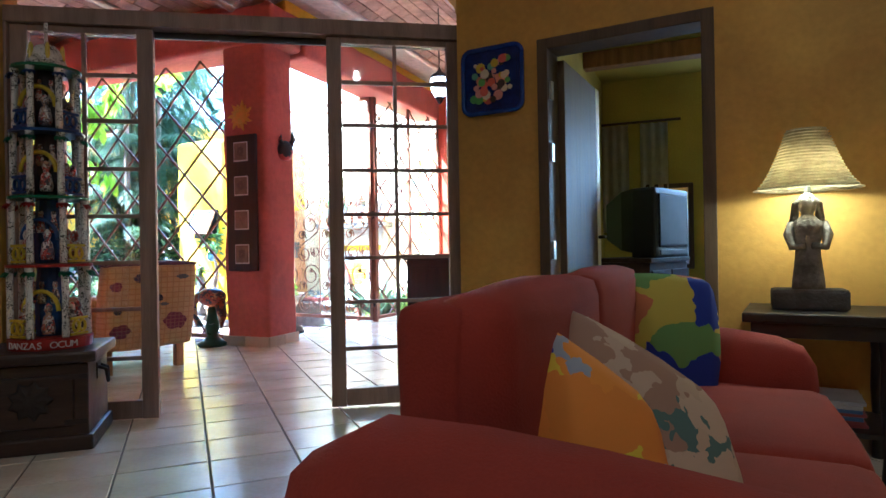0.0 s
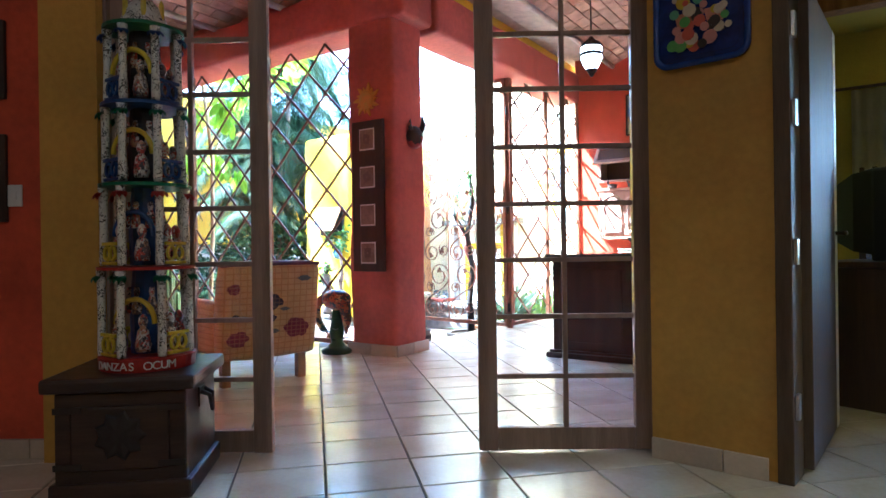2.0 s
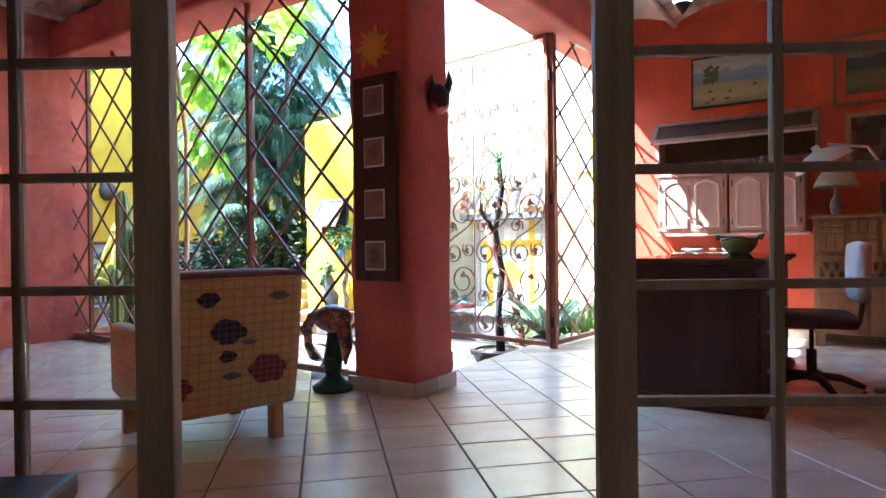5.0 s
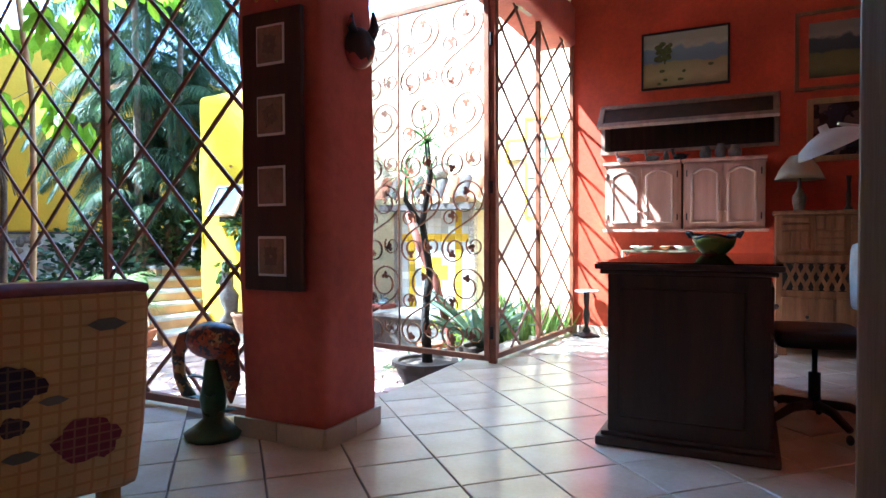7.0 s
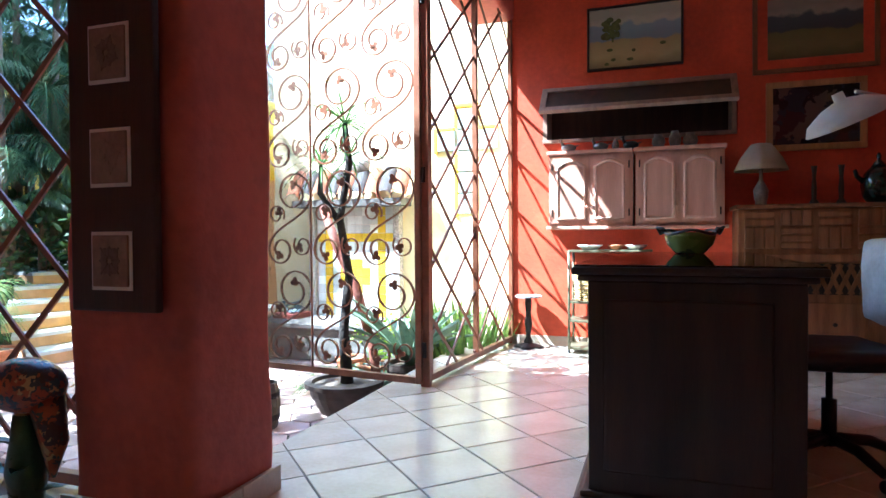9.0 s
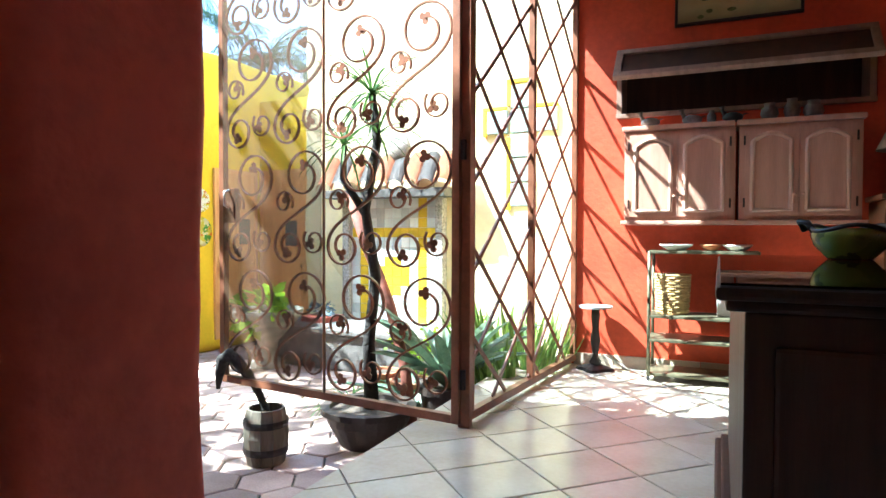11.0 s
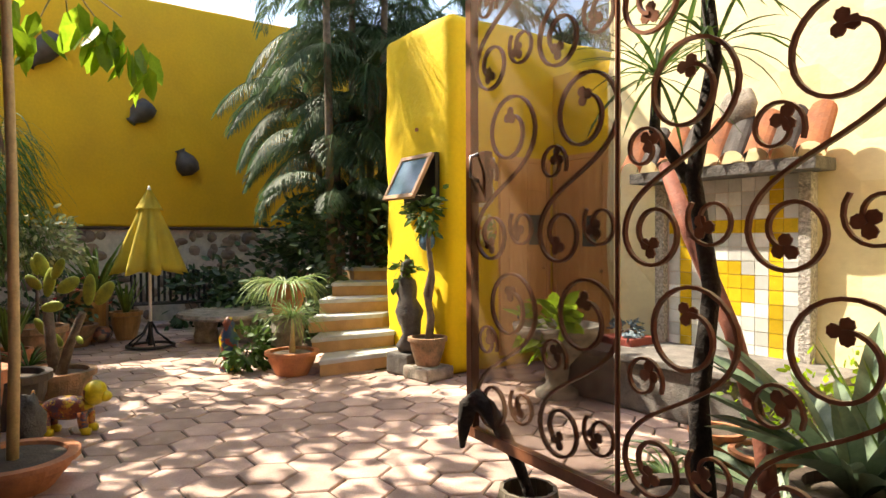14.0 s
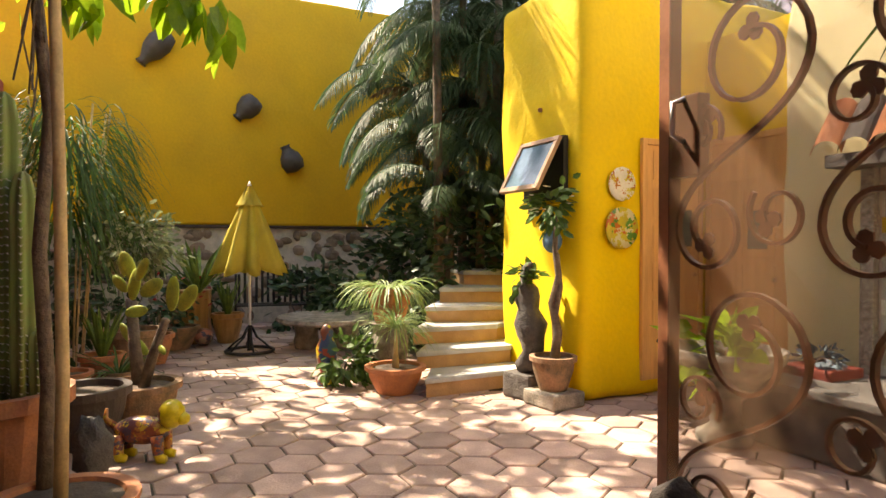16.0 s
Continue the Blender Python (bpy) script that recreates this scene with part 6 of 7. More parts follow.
def rosette(name, x, y, z, n, length, width, up, droop, material, label, category="plant", spread=0.03, steps=6, fold=0.25):
    b = bmesh.new()
    for i in range(n):
        a = i * 2.4 + rnd(-0.2, 0.2)
        e = up * rnd(0.55, 1.35)
        blade(b, (spread * math.cos(a), spread * math.sin(a), 0), (math.cos(a), math.sin(a), e), length * rnd(0.7, 1.1), width * rnd(0.8, 1.15), droop * rnd(0.7, 1.3), steps, fold)
    ob = part(name, b, material)
    ob.matrix_world = pose(x, y, z)
    return tagged(ob, label, category)


def agave(x, y, z, n, length, width, up, droop, label):
    ob = empty("agave", pose(x, y, z), label, "plant")
    for i in range(n):
        a = i * 2.4 + rnd(-0.2, 0.2)
        b = bmesh.new()
        blade(b, (0.03 * math.cos(a), 0.03 * math.sin(a), 0), (math.cos(a), math.sin(a), up * rnd(0.55, 1.35)), length * rnd(0.7, 1.1), width * rnd(0.8, 1.15), droop * rnd(0.7, 1.3), 7, 0.35)
        part("leaf_blade", b, AGAVE, ob)
    return ob


def foliage(b, centre, radius, n, size, squash=(1, 1, 1), hollow=0.45):
    """Many small leaves in an uneven cloud of clumps."""
    c = Vector(centre)
    clumps = []
    for i in range(max(4, n // 28)):
        d = Vector((rnd(-1, 1), rnd(-1, 1), rnd(-1, 1)))
        d = d.normalized() * radius * rnd(hollow, 1.0)
        clumps.append(c + Vector((d.x * squash[0], d.y * squash[1], d.z * squash[2])))
    for i in range(n):
        k = random.choice(clumps)
        p = k + Vector((random.gauss(0, 1), random.gauss(0, 1), random.gauss(0, 1))) * radius * 0.16
        d = (p - c).normalized() + Vector((rnd(-1, 1), rnd(-1, 1), rnd(-1, 0.4))) * 0.8
        leaf(b, p, d, (rnd(-1, 1), rnd(-1, 1), rnd(0.3, 1)), size * rnd(0.7, 1.3), size * 0.5)


def bush(name, x, y, z, r, n, size, material, label, squash=(1, 1, 0.8), stem=0.0, category="shrub"):
    ob = empty(name, pose(x, y, z), label, category)
    b = bmesh.new()
    foliage(b, (0, 0, stem + r * squash[2] * 0.8), r, n, size, squash)
    part("crown", b, material, ob)
    b = bmesh.new()
    for k in range(4 if not stem else 1):
        a = k * 1.6
        tube([(0, 0, 0), (0.08 * r * math.cos(a), 0.08 * r * math.sin(a), stem * 0.5 + 0.1), (0.4 * r * math.cos(a) * (0 if stem else 1), 0.4 * r * math.sin(a) * (0 if stem else 1), stem + r * squash[2] * 0.8)], [0.022, 0.018, 0.01], 6, b)
    part("stem", b, BARK, ob, smooth=True)
    return ob


def palm_frond(b, base, a, length, lift, droop, leaflet=0.54, n=66, wid=0.018):
    d = Vector((math.cos(a), math.sin(a), lift)).normalized()
    p = Vector(base)
    stem = [p.copy()]
    seg = 12
    for i in range(seg):
        d = (d + Vector((0, 0, -droop / seg))).normalized()
        p = p + d * length / seg
        stem.append(p.copy())
    tube(stem, [0.022 * (1 - 0.85 * i / seg) for i in range(seg + 1)], 5, b)
    for i in range(3, n):
        t = i / n * seg
        k = min(int(t), seg - 1)
        q = stem[k].lerp(stem[k + 1], t - k)
        d = (stem[k + 1] - stem[k]).normalized()
        side = d.cross(Vector((0, 0, 1))).normalized()
        ll = leaflet * length * (math.sin(math.pi * min(0.97, 0.12 + 0.85 * i / n)) ** 0.7) * 0.5
        for s in (-1, 1):
            blade(b, q, side * s + d * 0.75 + Vector((0, 0, 0.22)), ll * rnd(0.85, 1.1), wid, rnd(0.9, 1.7), 3, 0.2)


def palm(name, x, y, stems, label, seed):
    random.seed(seed)
    ob = empty(name, pose(x, y, COURT), label, "palm")
    for sx, sy, h, n, ln, mt in stems:
        lean = (sx * 1.25, sy * 1.25, h)
        part("trunk", tube([(sx, sy, 0), (sx * 1.1, sy * 1.1, h * 0.5), lean], [0.075, 0.06, 0.05], 8), BARK, ob, smooth=True)
        b = bmesh.new()
        for i in range(n):
            palm_frond(b, lean, i * 2.4 + rnd(-0.3, 0.3), ln * rnd(0.8, 1.15), rnd(0.5, 2.2), rnd(2.0, 3.1))
        part("fronds", b, mt, ob)
    return ob


# the three tallest stems are added: crowns above view streak the tower with shade
palm("palm", -9.1, 1.15, [(0.0, 0.0, 4.5, 18, 2.4, PALMLEAF), (-0.5, -0.3, 3.7, 16, 2.2, PALMLEAF), (0.45, 0.3, 3.3, 16, 2.1, PALMLEAF), (0.35, -0.4, 2.7, 15, 1.9, PALMLEAF), (-0.35, 0.5, 5.1, 16, 2.3, PALMLEAF), (0.75, -0.55, 2.0, 13, 1.5, PALMLEAF), (0.9, -0.2, 3.9, 15, 2.0, PALMLEAF), (0.4, -0.2, 6.1, 15, 2.7, PALMLEAF), (0.9, 0.0, 5.6, 14, 2.6, PALMLEAF), (1.1, -0.9, 6.2, 17, 2.6, PALMLEAF), (-0.1, -0.2, 3.3, 7, 1.7, DRYLEAF), (0.3, 0.0, 4.0, 5, 1.5, DRYLEAF)], "clump of areca palms with arching grey-green fronds", 4)
palm("palm", -8.9, 2.3, [(0, 0, 4.9, 14, 2.4, PALMLEAF), (0.6, 0.4, 3.9, 13, 2.1, PALMLEAF), (0.9, -0.5, 2.6, 12, 1.9, PALMLEAF)], "tall areca palms behind the outdoor stairs", 9)
palm("palm", -7.2, 4.2, [(0, 0, 4.8, 13, 2.3, PALMLEAF), (-0.6, 0.3, 3.6, 12, 2.0, PALMLEAF)], "areca palms behind the yellow wash-house", 12)
random.seed(31)
for i, (x, y, r) in enumerate(((-9.2, 0.0, 0.75), (-8.35, -0.15, 0.85), (-8.6, 0.9, 0.9), (-9.9, -0.4, 0.7), (-10.6, 0.6, 1.0), (-8.2, 2.2, 1.0), (-10.8, -0.9, 0.6), (-9.3, 2.2, 1.3), (-8.35, 0.75, 1.15), (-8.0, 1.35, 1.2), (-9.2, 0.9, 1.2))):
    bush("shrub", x, y, COURT, r, 420 if r < 1.1 else 900, 0.16, DARKLEAF, "dark leafy shrub in the shaded bed by the wall", (1, 1, 0.95 if r < 1.1 else 1.15))
for x, y in ((-7.35, 0.95), (-7.9, 0.5), (-8.1, -0.35)):
    rosette("bromeliad", x, y, COURT + (1.08 if y > 0.9 else 0.6 if y > 0 else 0.05), 18, 0.45, 0.035, 0.7, 0.9, LEAF, "green spiky bromeliad beside the stairs")

# lime-leafed tree; its high crown is added out of view to shade the courtyard
random.seed(17)
tr = empty("shade_tree", pose(-4.06, -3.66, COURT), "slender tree with large lime-green leaves and an added unseen crown for dapples", "tree")
part("trunk", tube([(0, 0, 0), (0.04, 0.02, 0.8), (0.12, 0.02, 1.8), (0.16, 0.0, 2.9), (0.05, -0.1, 4.2), (-0.5, -0.3, 5.4)], [0.034, 0.031, 0.028, 0.027, 0.026, 0.022], 10), PALEBARK, tr, smooth=True)
# unseen limbs and leaf clouds overhead, placed to break the sun into dapples
limbs = bmesh.new()
ends = []
for k in range(9):
    a = k * 0.72 + 1.6
    e = (-0.4 + 2.6 * math.cos(a) - 1.2, -0.4 + 1.7 * math.sin(a), 5.1 + rnd(-0.5, 1.0))
    tube([(0.05, -0.1, 4.1), (e[0] * 0.5, e[1] * 0.5, 4.9), e], [0.032, 0.022, 0.008], 6, limbs)
    ends.append(e)
part("limb", limbs, PALEBARK, tr, smooth=True)
b = bmesh.new()
for e in ends:
    foliage(b, e, 1.0, 150, 0.24, (1, 1, 0.5), 0.3)
foliage(b, (-3.0, -0.6, 5.6), 1.9, 420, 0.26, (1.3, 1, 0.4), 0.2)
foliage(b, (-4.9, -0.5, 5.7), 2.0, 620, 0.26, (1.2, 0.9, 0.4), 0.2)
part("crown", b, LIMELEAF, tr)
b = bmesh.new()
for k in range(4):
    a = rnd(0, 6)
    tube([(0.16, 0, 2.9), (-0.1, 0.3, 3.15), (-0.28 - 0.1 * k, 0.65 - 0.15 * k, 3.0)], [0.012, 0.008, 0.005], 5, b)
part("twig", b, PALEBARK, tr)
b = bmesh.new()
for cx, cy, cz, n in ((-0.63, 0.05, 2.9, 12), (-0.45, 0.1, 2.95, 8), (-0.37, 0.6, 2.86, 12), (-0.28, 0.75, 2.7, 9), (-0.4, 0.5, 2.98, 8), (0.2, 0.2, 3.5, 14), (0.5, 0.0, 3.6, 14), (-0.3, 0.5, 3.6, 16), (-0.8, 0.3, 3.7, 16), (0.1, 0.6, 3.9, 16), (-0.6, 0.9, 3.9, 16), (-1.3, 0.7, 3.9, 16), (0.3, -0.3, 4.1, 14)):
    for i in range(n):
        leaf(b, (cx + rnd(-0.11, 0.11), cy + rnd(-0.11, 0.11), cz + rnd(-0.1, 0.14)), (rnd(-0.6, 0.6), rnd(-0.6, 0.6), -1), (rnd(-1, 1), rnd(-1, 1), 0.2), rnd(0.18, 0.27), rnd(0.09, 0.13))
part("low_leaves", b, LIMELEAF, tr)
vt = empty("vine_trunk", pose(-4.3, -3.76, COURT), "thin twisting grey trunk of a climbing plant", "vine")
part("trunk", tube([(0, 0, 0), (-0.05, 0.02, 0.7), (0.06, 0, 1.4), (0.0, 0.04, 2.1), (0.04, -0.02, 2.8), (-0.1, 0, 3.6)], [0.04, 0.035, 0.034, 0.03, 0.03, 0.025], 8), BARK, vt, smooth=True)
b = bmesh.new()
for k in range(8):
    tube([(0.0, 0, 2.9), (rnd(-0.15, 0.15), rnd(-0.1, 0.1), 2.5), (rnd(-0.2, 0.2), rnd(-0.1, 0.1), rnd(1.9, 2.3))], 0.006, 4, b)
part("hanging_root", b, BARK, vt)

# ---- left border: cacti, prickly pear, pots ----
random.seed(41)
P1 = pot("terracotta_pot", -4.76, -4.03, 0.36, 0.62, TERRA, "large weathered terracotta pot with a columnar cactus")
ca = empty("columnar_cactus", pose(-4.76, -4.03, COURT + 0.54), "tall ribbed green columnar cactus with pale spines", "cactus")
for x, y, h, r in ((0.0, 0.04, 1.75, 0.072), (0.1, 0.14, 1.3, 0.06), (0.14, -0.12, 0.8, 0.06), (0.13, 0.22, 0.42, 0.05)):
    st_ = part("stem", lathe([(r * 0.9, 0), (r, 0.2), (r * 0.97, h * 0.6), (r, h * 0.9), (r * 0.6, h * 0.98), (0.01, h)], 36, at=(x, y, 0), ribs=6, rib=0.22), CACTUS, ca, smooth=True)
    b = bmesh.new()
    for k in range(6):
        a = k * math.pi / 3
        for j in range(int(h / 0.045)):
            z = 0.03 + 0.045 * j
            for q in (-0.4, 0.4):
                tube([(x + r * 1.2 * math.cos(a), y + r * 1.2 * math.sin(a), z), (x + r * 1.42 * math.cos(a + q * 0.3), y + r * 1.42 * math.sin(a + q * 0.3), z + 0.01)], [0.003, 0.0008], 3, b, cap=False)
    tagged(part("spines", b, WHITE, st_), kind="stuff")
pot("dark_pot", -5.62, -3.66, 0.28, 0.42, DARKPOT, "dark glazed clay pot with bare soil")
pot("grey_pot", -6.0, -3.32, 0.3, 0.34, TERRAOLD, "low mossy grey pot with a prickly pear")
pp = empty("prickly_pear", pose(-6.0, -3.32, COURT + 0.3) @ Matrix.Scale(0.92, 4), "prickly pear cactus with yellow-green pads", "cactus")
part("stem", tube([(-0.06, 0, 0), (-0.14, -0.04, 0.35), (-0.2, -0.06, 0.72)], [0.06, 0.05, 0.045], 9), BARK, pp, smooth=True)
part("stem", tube([(0.06, 0.03, 0), (0.12, 0.1, 0.28), (0.26, 0.2, 0.6)], [0.05, 0.042, 0.036], 9), BARK, pp, smooth=True)
for x, y, z, rx, rz, s in ((-0.2, -0.06, 0.8, 20, 40, 1), (-0.3, -0.05, 0.98, -30, 60, 0.9), (-0.08, -0.02, 0.98, 60, 30, 0.9), (-0.42, -0.1, 0.86, -75, 40, 0.8), (0.1, 0.02, 0.86, 80, 45, 0.9), (0.3, 0.24, 0.74, 10, 40, 1.0), (0.42, 0.3, 0.76, 62, 35, 1.0), (-0.36, -0.15, 0.55, 170, 40, 0.7), (-0.28, -0.05, 0.42, 160, 50, 0.7), (0.22, 0.15, 0.42, 130, 20, 0.5), (-0.1, -0.1, 0.68, 100, 60, 0.7), (-0.5, -0.12, 1.0, -60, 20, 0.8)):
    b = ball(1, (0, 0, 0.13 * s), (0.075 * s, 0.016, 0.15 * s), 12, 10)
    ob = part("pad", b, PAD, pp, smooth=True)
    ob.matrix_local = pose(x, y, z - 0.05, 0, rx * 0.8, rz)
LION = patches("yellow_lion_paint", [(0.40, 0.13, 0.03), (0.24, 0.06, 0.03), (0.55, 0.38, 0.04), (0.08, 0.06, 0.09), (0.42, 0.18, 0.04), (0.16, 0.05, 0.06)], 24, 0.35)
b = ball(0.11, (0, 0, 0.2), (1.75, 0.8, 0.85), 14, 10)
ball(0.085, (0.2, 0.0, 0.31), (1, 1.05, 1.15), 12, 8, b)
ball(0.05, (0.275, 0, 0.28), (1, 1, 0.85), 8, 6, b)
for x, y in ((0.13, 0.06), (0.13, -0.06), (-0.14, 0.06), (-0.14, -0.06)):
    tube([(x, y, 0.18), (x + 0.01, y, 0.06), (x + 0.02, y, 0.03), (x + 0.06, y, 0.025)], [0.045, 0.035, 0.035, 0.028], 8, b)
tube([(-0.18, 0, 0.22), (-0.25, 0, 0.27), (-0.24, 0, 0.34)], [0.025, 0.02, 0.01], 7, b)
ob = part("lion_statue", b, LION, smooth=True)
ob.data.materials.append(P_YEL)
for p in ob.data.polygons:
    c = p.center
    p.material_index = 1 if (c.x > 0.15 and c.z > 0.2) or c.z < 0.08 else 0
ob.matrix_world = pose(-5.12, -3.3, COURT, 0, 0, 62)
tagged(ob, "yellow glazed clay lion-dog with a painted body", "statue")
ob = part("stone_idol", ball(0.14, (0, 0, 0.2), (0.8, 0.75, 1.45), 14, 12, rough=0.5), LAVA, smooth=True)
ob.matrix_world = pose(-4.72, -3.56, COURT)
tagged(ob, "small dark carved stone figure on the paving", "statue")
pot("terracotta_bowl", -4.06, -3.66, 0.34, 0.2, TERRA, "wide terracotta bowl round the tree's foot")
for i, (x, y, r, h, mt) in enumerate(((-6.9, -3.9, 0.2, 0.3, TERRA), (-7.4, -3.65, 0.2, 0.36, TERRA), (-7.0, -3.5, 0.16, 0.26, TERRAOLD), (-8.1, -3.38, 0.3, 0.5, TERRAOLD), (-8.7, -3.2, 0.24, 0.35, TERRA), (-9.7, -2.9, 0.3, 0.3, TERRAOLD), (-6.3, -4.3, 0.22, 0.3, DARKPOT), (-9.95, -2.2, 0.22, 0.42, LIGHTW))):
    pot("clay_pot", x, y, r, h, mt, "weathered clay pot with plants at the garden's edge")
random.seed(43)
rosette("grass_plant", -7.0, -3.5, COURT + 0.22, 30, 0.5, 0.02, 1.1, 1.0, LEAF, "green grassy plant in a clay pot")
rosette("snake_plant", -7.4, -3.65, COURT + 0.32, 16, 0.55, 0.05, 3.0, 0.2, SNAKE, "upright snake plant in a clay pot")
rosette("snake_plant", -9.95, -2.2, COURT + 0.38, 14, 0.6, 0.05, 3.2, 0.2, SNAKE, "upright snake plant in a wooden tub")
rosette("yucca", -9.6, -2.62, COURT + 0.75, 26, 1.0, 0.07, 1.8, 0.5, SNAKE, "yucca with stiff dark leaves before the yellow wall")
bush("ficus_bush", -8.1, -3.38, COURT + 0.45, 0.5, 700, 0.085, VARIEG, "round ficus bush with cream-edged leaves", (1, 1, 0.62), stem=0.75)
bush("flowering_shrub", -9.4, -3.1, COURT + 0.2, 0.55, 300, 0.11, DARKLEAF, "dark shrub with red flowers in a terracotta pot", (1, 1, 0.8))
b = bmesh.new()
for i in range(26):
    leaf(b, (-9.3 + rnd(-0.5, 0.6), -2.9 + rnd(-0.4, 0.4), COURT + rnd(0.5, 1.0)), (rnd(-1, 1), rnd(-1, 1), 0.6), (0, 0, 1), 0.07, 0.05)
tagged(part("red_flowers", b, FLOWER), "small red flowers on the shrub", "flowers", kind="stuff")
# weeping grass-like plant and dense border behind
random.seed(44)
wp = empty("weeping_plant", pose(-8.4, -4.05, COURT), "tall weeping bamboo-like plant with hanging green leaves", "plant")
b = bmesh.new()
for k in range(95):
    a, h = rnd(0, 6.28), rnd(1.7, 3.0)
    for j in range(10):
        blade(b, (0.5 * math.cos(a) * rnd(0.3, 1), 0.5 * math.sin(a) * rnd(0.3, 1), h - 0.05 * j), (math.cos(a + rnd(-0.6, 0.6)), math.sin(a + rnd(-0.6, 0.6)), rnd(0.3, 1.2)), rnd(0.5, 0.95), 0.021, 2.6, 6, 0.1)
part("foliage", b, LEAF, wp)
for k in range(9):
    a = k * 0.7
    part("cane", tube([(0.15 * math.cos(a), 0.15 * math.sin(a), 0), (0.25 * math.cos(a), 0.25 * math.sin(a), 1.3), (0.45 * math.cos(a), 0.45 * math.sin(a), 2.9)], 0.012, 5), PALEBARK, wp)
for x, y, r in ((-5.6, -4.6, 0.5), (-8.0, -4.6, 0.75), (-9.3, -4.2, 0.8), (-10.6, -3.6, 0.9), (-11.2, -2.4, 0.6)):
    bush("shrub", x, y, COURT, r, 380, 0.14, DARKLEAF, "dense dark green shrub along the house wall", (1, 1, 1.1))

# ---- far end: parasol, bench, stone table ----
um = empty("parasol", pose(-8.95, -2.04, COURT), "closed yellow canvas parasol on a scrolled iron foot", "parasol")
part("pole", tube([(0, 0, 0.05), (0, 0, 2.12)], 0.02, 10), WHITE, um, smooth=True)
b = bmesh.new()
seg = 48
rings = []
for t in [i / 10 for i in range(11)]:
    ring = []
    for k in range(seg):
        a = 2 * math.pi * k / seg
        r = 0.03 + 0.36 * t ** 0.9
        r *= 1 + (0.20 + 0.1 * t) * math.cos(8 * a) * min(1, t * 2)
        ring.append(b.verts.new((r * math.cos(a), r * math.sin(a), 2.15 - 1.1 * t - 0.04 * math.cos(8 * a) * t)))
    rings.append(ring)
for p, q in zip(rings, rings[1:]):
    for k in range(seg):
        b.faces.new((p[k], p[(k + 1) % seg], q[(k + 1) % seg], q[k]))
bmesh.ops.solidify(b, geom=b.faces[:], thickness=0.006)
cv = part("canopy", b, CANVAS, um, "yellow canvas hanging in folds", smooth=True)
b = lathe([(0.03, 2.17), (0.14, 1.93), (0.16, 1.9)], 24, cap=False, ribs=8, rib=0.15)
bmesh.ops.solidify(b, geom=b.faces[:], thickness=0.006)
part("vent_cap", b, CANVAS, cv, smooth=True)
part("finial", lathe([(0.02, 2.14), (0.026, 2.18), (0.008, 2.23)], 10), WHITE, um, smooth=True)
part("foot_ring", tube([(0.3 * math.cos(a), 0.3 * math.sin(a), 0.03) for a in [i * math.pi / 14 for i in range(29)]], 0.022, 6, cap=False), IRONDK, um, smooth=True)
part("sleeve", lathe([(0.035, 0.03), (0.03, 0.36)], 10), IRONDK, um)
for k in range(6):
    a = k * math.pi / 3
    part("foot_scroll", tube([(0.03 * math.cos(a), 0.03 * math.sin(a), 0.34), (0.1 * math.cos(a), 0.1 * math.sin(a), 0.2), (0.2 * math.cos(a), 0.2 * math.sin(a), 0.13), (0.3 * math.cos(a), 0.3 * math.sin(a), 0.04)], 0.013, 6), IRONDK, um, smooth=True)
be = empty("iron_bench", pose(-11.0, -1.25, COURT, 0, 0, 82), "dark cast-iron garden bench with a slatted back", "bench")
for k in range(15):
    x = -0.65 + 0.093 * k
    part("back_slat", box(x - 0.022, x + 0.022, 0.28, 0.3, 0.42, 0.9 + 0.08 * math.sin(math.pi * k / 14), 0.004), IRONDK, be)
for j in range(5):
    part("seat_slat", box(-0.7, 0.7, -0.2 + 0.1 * j, -0.13 + 0.1 * j, 0.4, 0.42, 0.004), IRONDK, be)
for x in (-0.7, 0.7):
    part("side_frame", tube([(x, -0.2, 0), (x, -0.22, 0.4), (x, -0.2, 0.62), (x, 0.3, 0.66), (x, 0.3, 0.9), (x, 0.36, 0.0)], 0.02, 6), IRONDK, be, smooth=True)
ta = empty("stone_table", pose(-8.95, -0.95, COURT), "low grey stone table on carved drum legs", "table")
part("slab", lathe([(0, 0.36), (0.72, 0.36), (0.75, 0.39), (0.73, 0.43), (0, 0.43)], 30, cap=False), STONE, ta)
for a in (0.4, 2.5, 4.6):
    part("drum_leg", lathe([(0.15, 0), (0.17, 0.1), (0.15, 0.2), (0.17, 0.3), (0.15, 0.358)], 16, at=(0.34 * math.cos(a), 0.34 * math.sin(a), 0), ribs=12, rib=0.04), STONE, ta)
ob = part("tree_stump", lathe([(0.26, 0), (0.24, 0.3), (0.25, 0.75), (0.0, 0.76)], 22, ribs=7, rib=0.06, cap=False), LIGHTW)
ob.matrix_world = pose(-10.2, -2.65, COURT)
tagged(ob, "upright tree stump with pale brown bark", "stump")
ob = part("tortoise_statue", ball(0.15, (0, 0, 0.14), (1.2, 0.9, 0.75), 12, 8, rough=0.3), patches("tortoise_paint", [(0.12, 0.05, 0.04), (0.35, 0.13, 0.08), (0.05, 0.04, 0.06), (0.3, 0.2, 0.14)], 14, 0.4), smooth=True)
ob.matrix_world = pose(-9.7, -2.55, COURT)
tagged(ob, "painted clay tortoise on the paving", "statue")
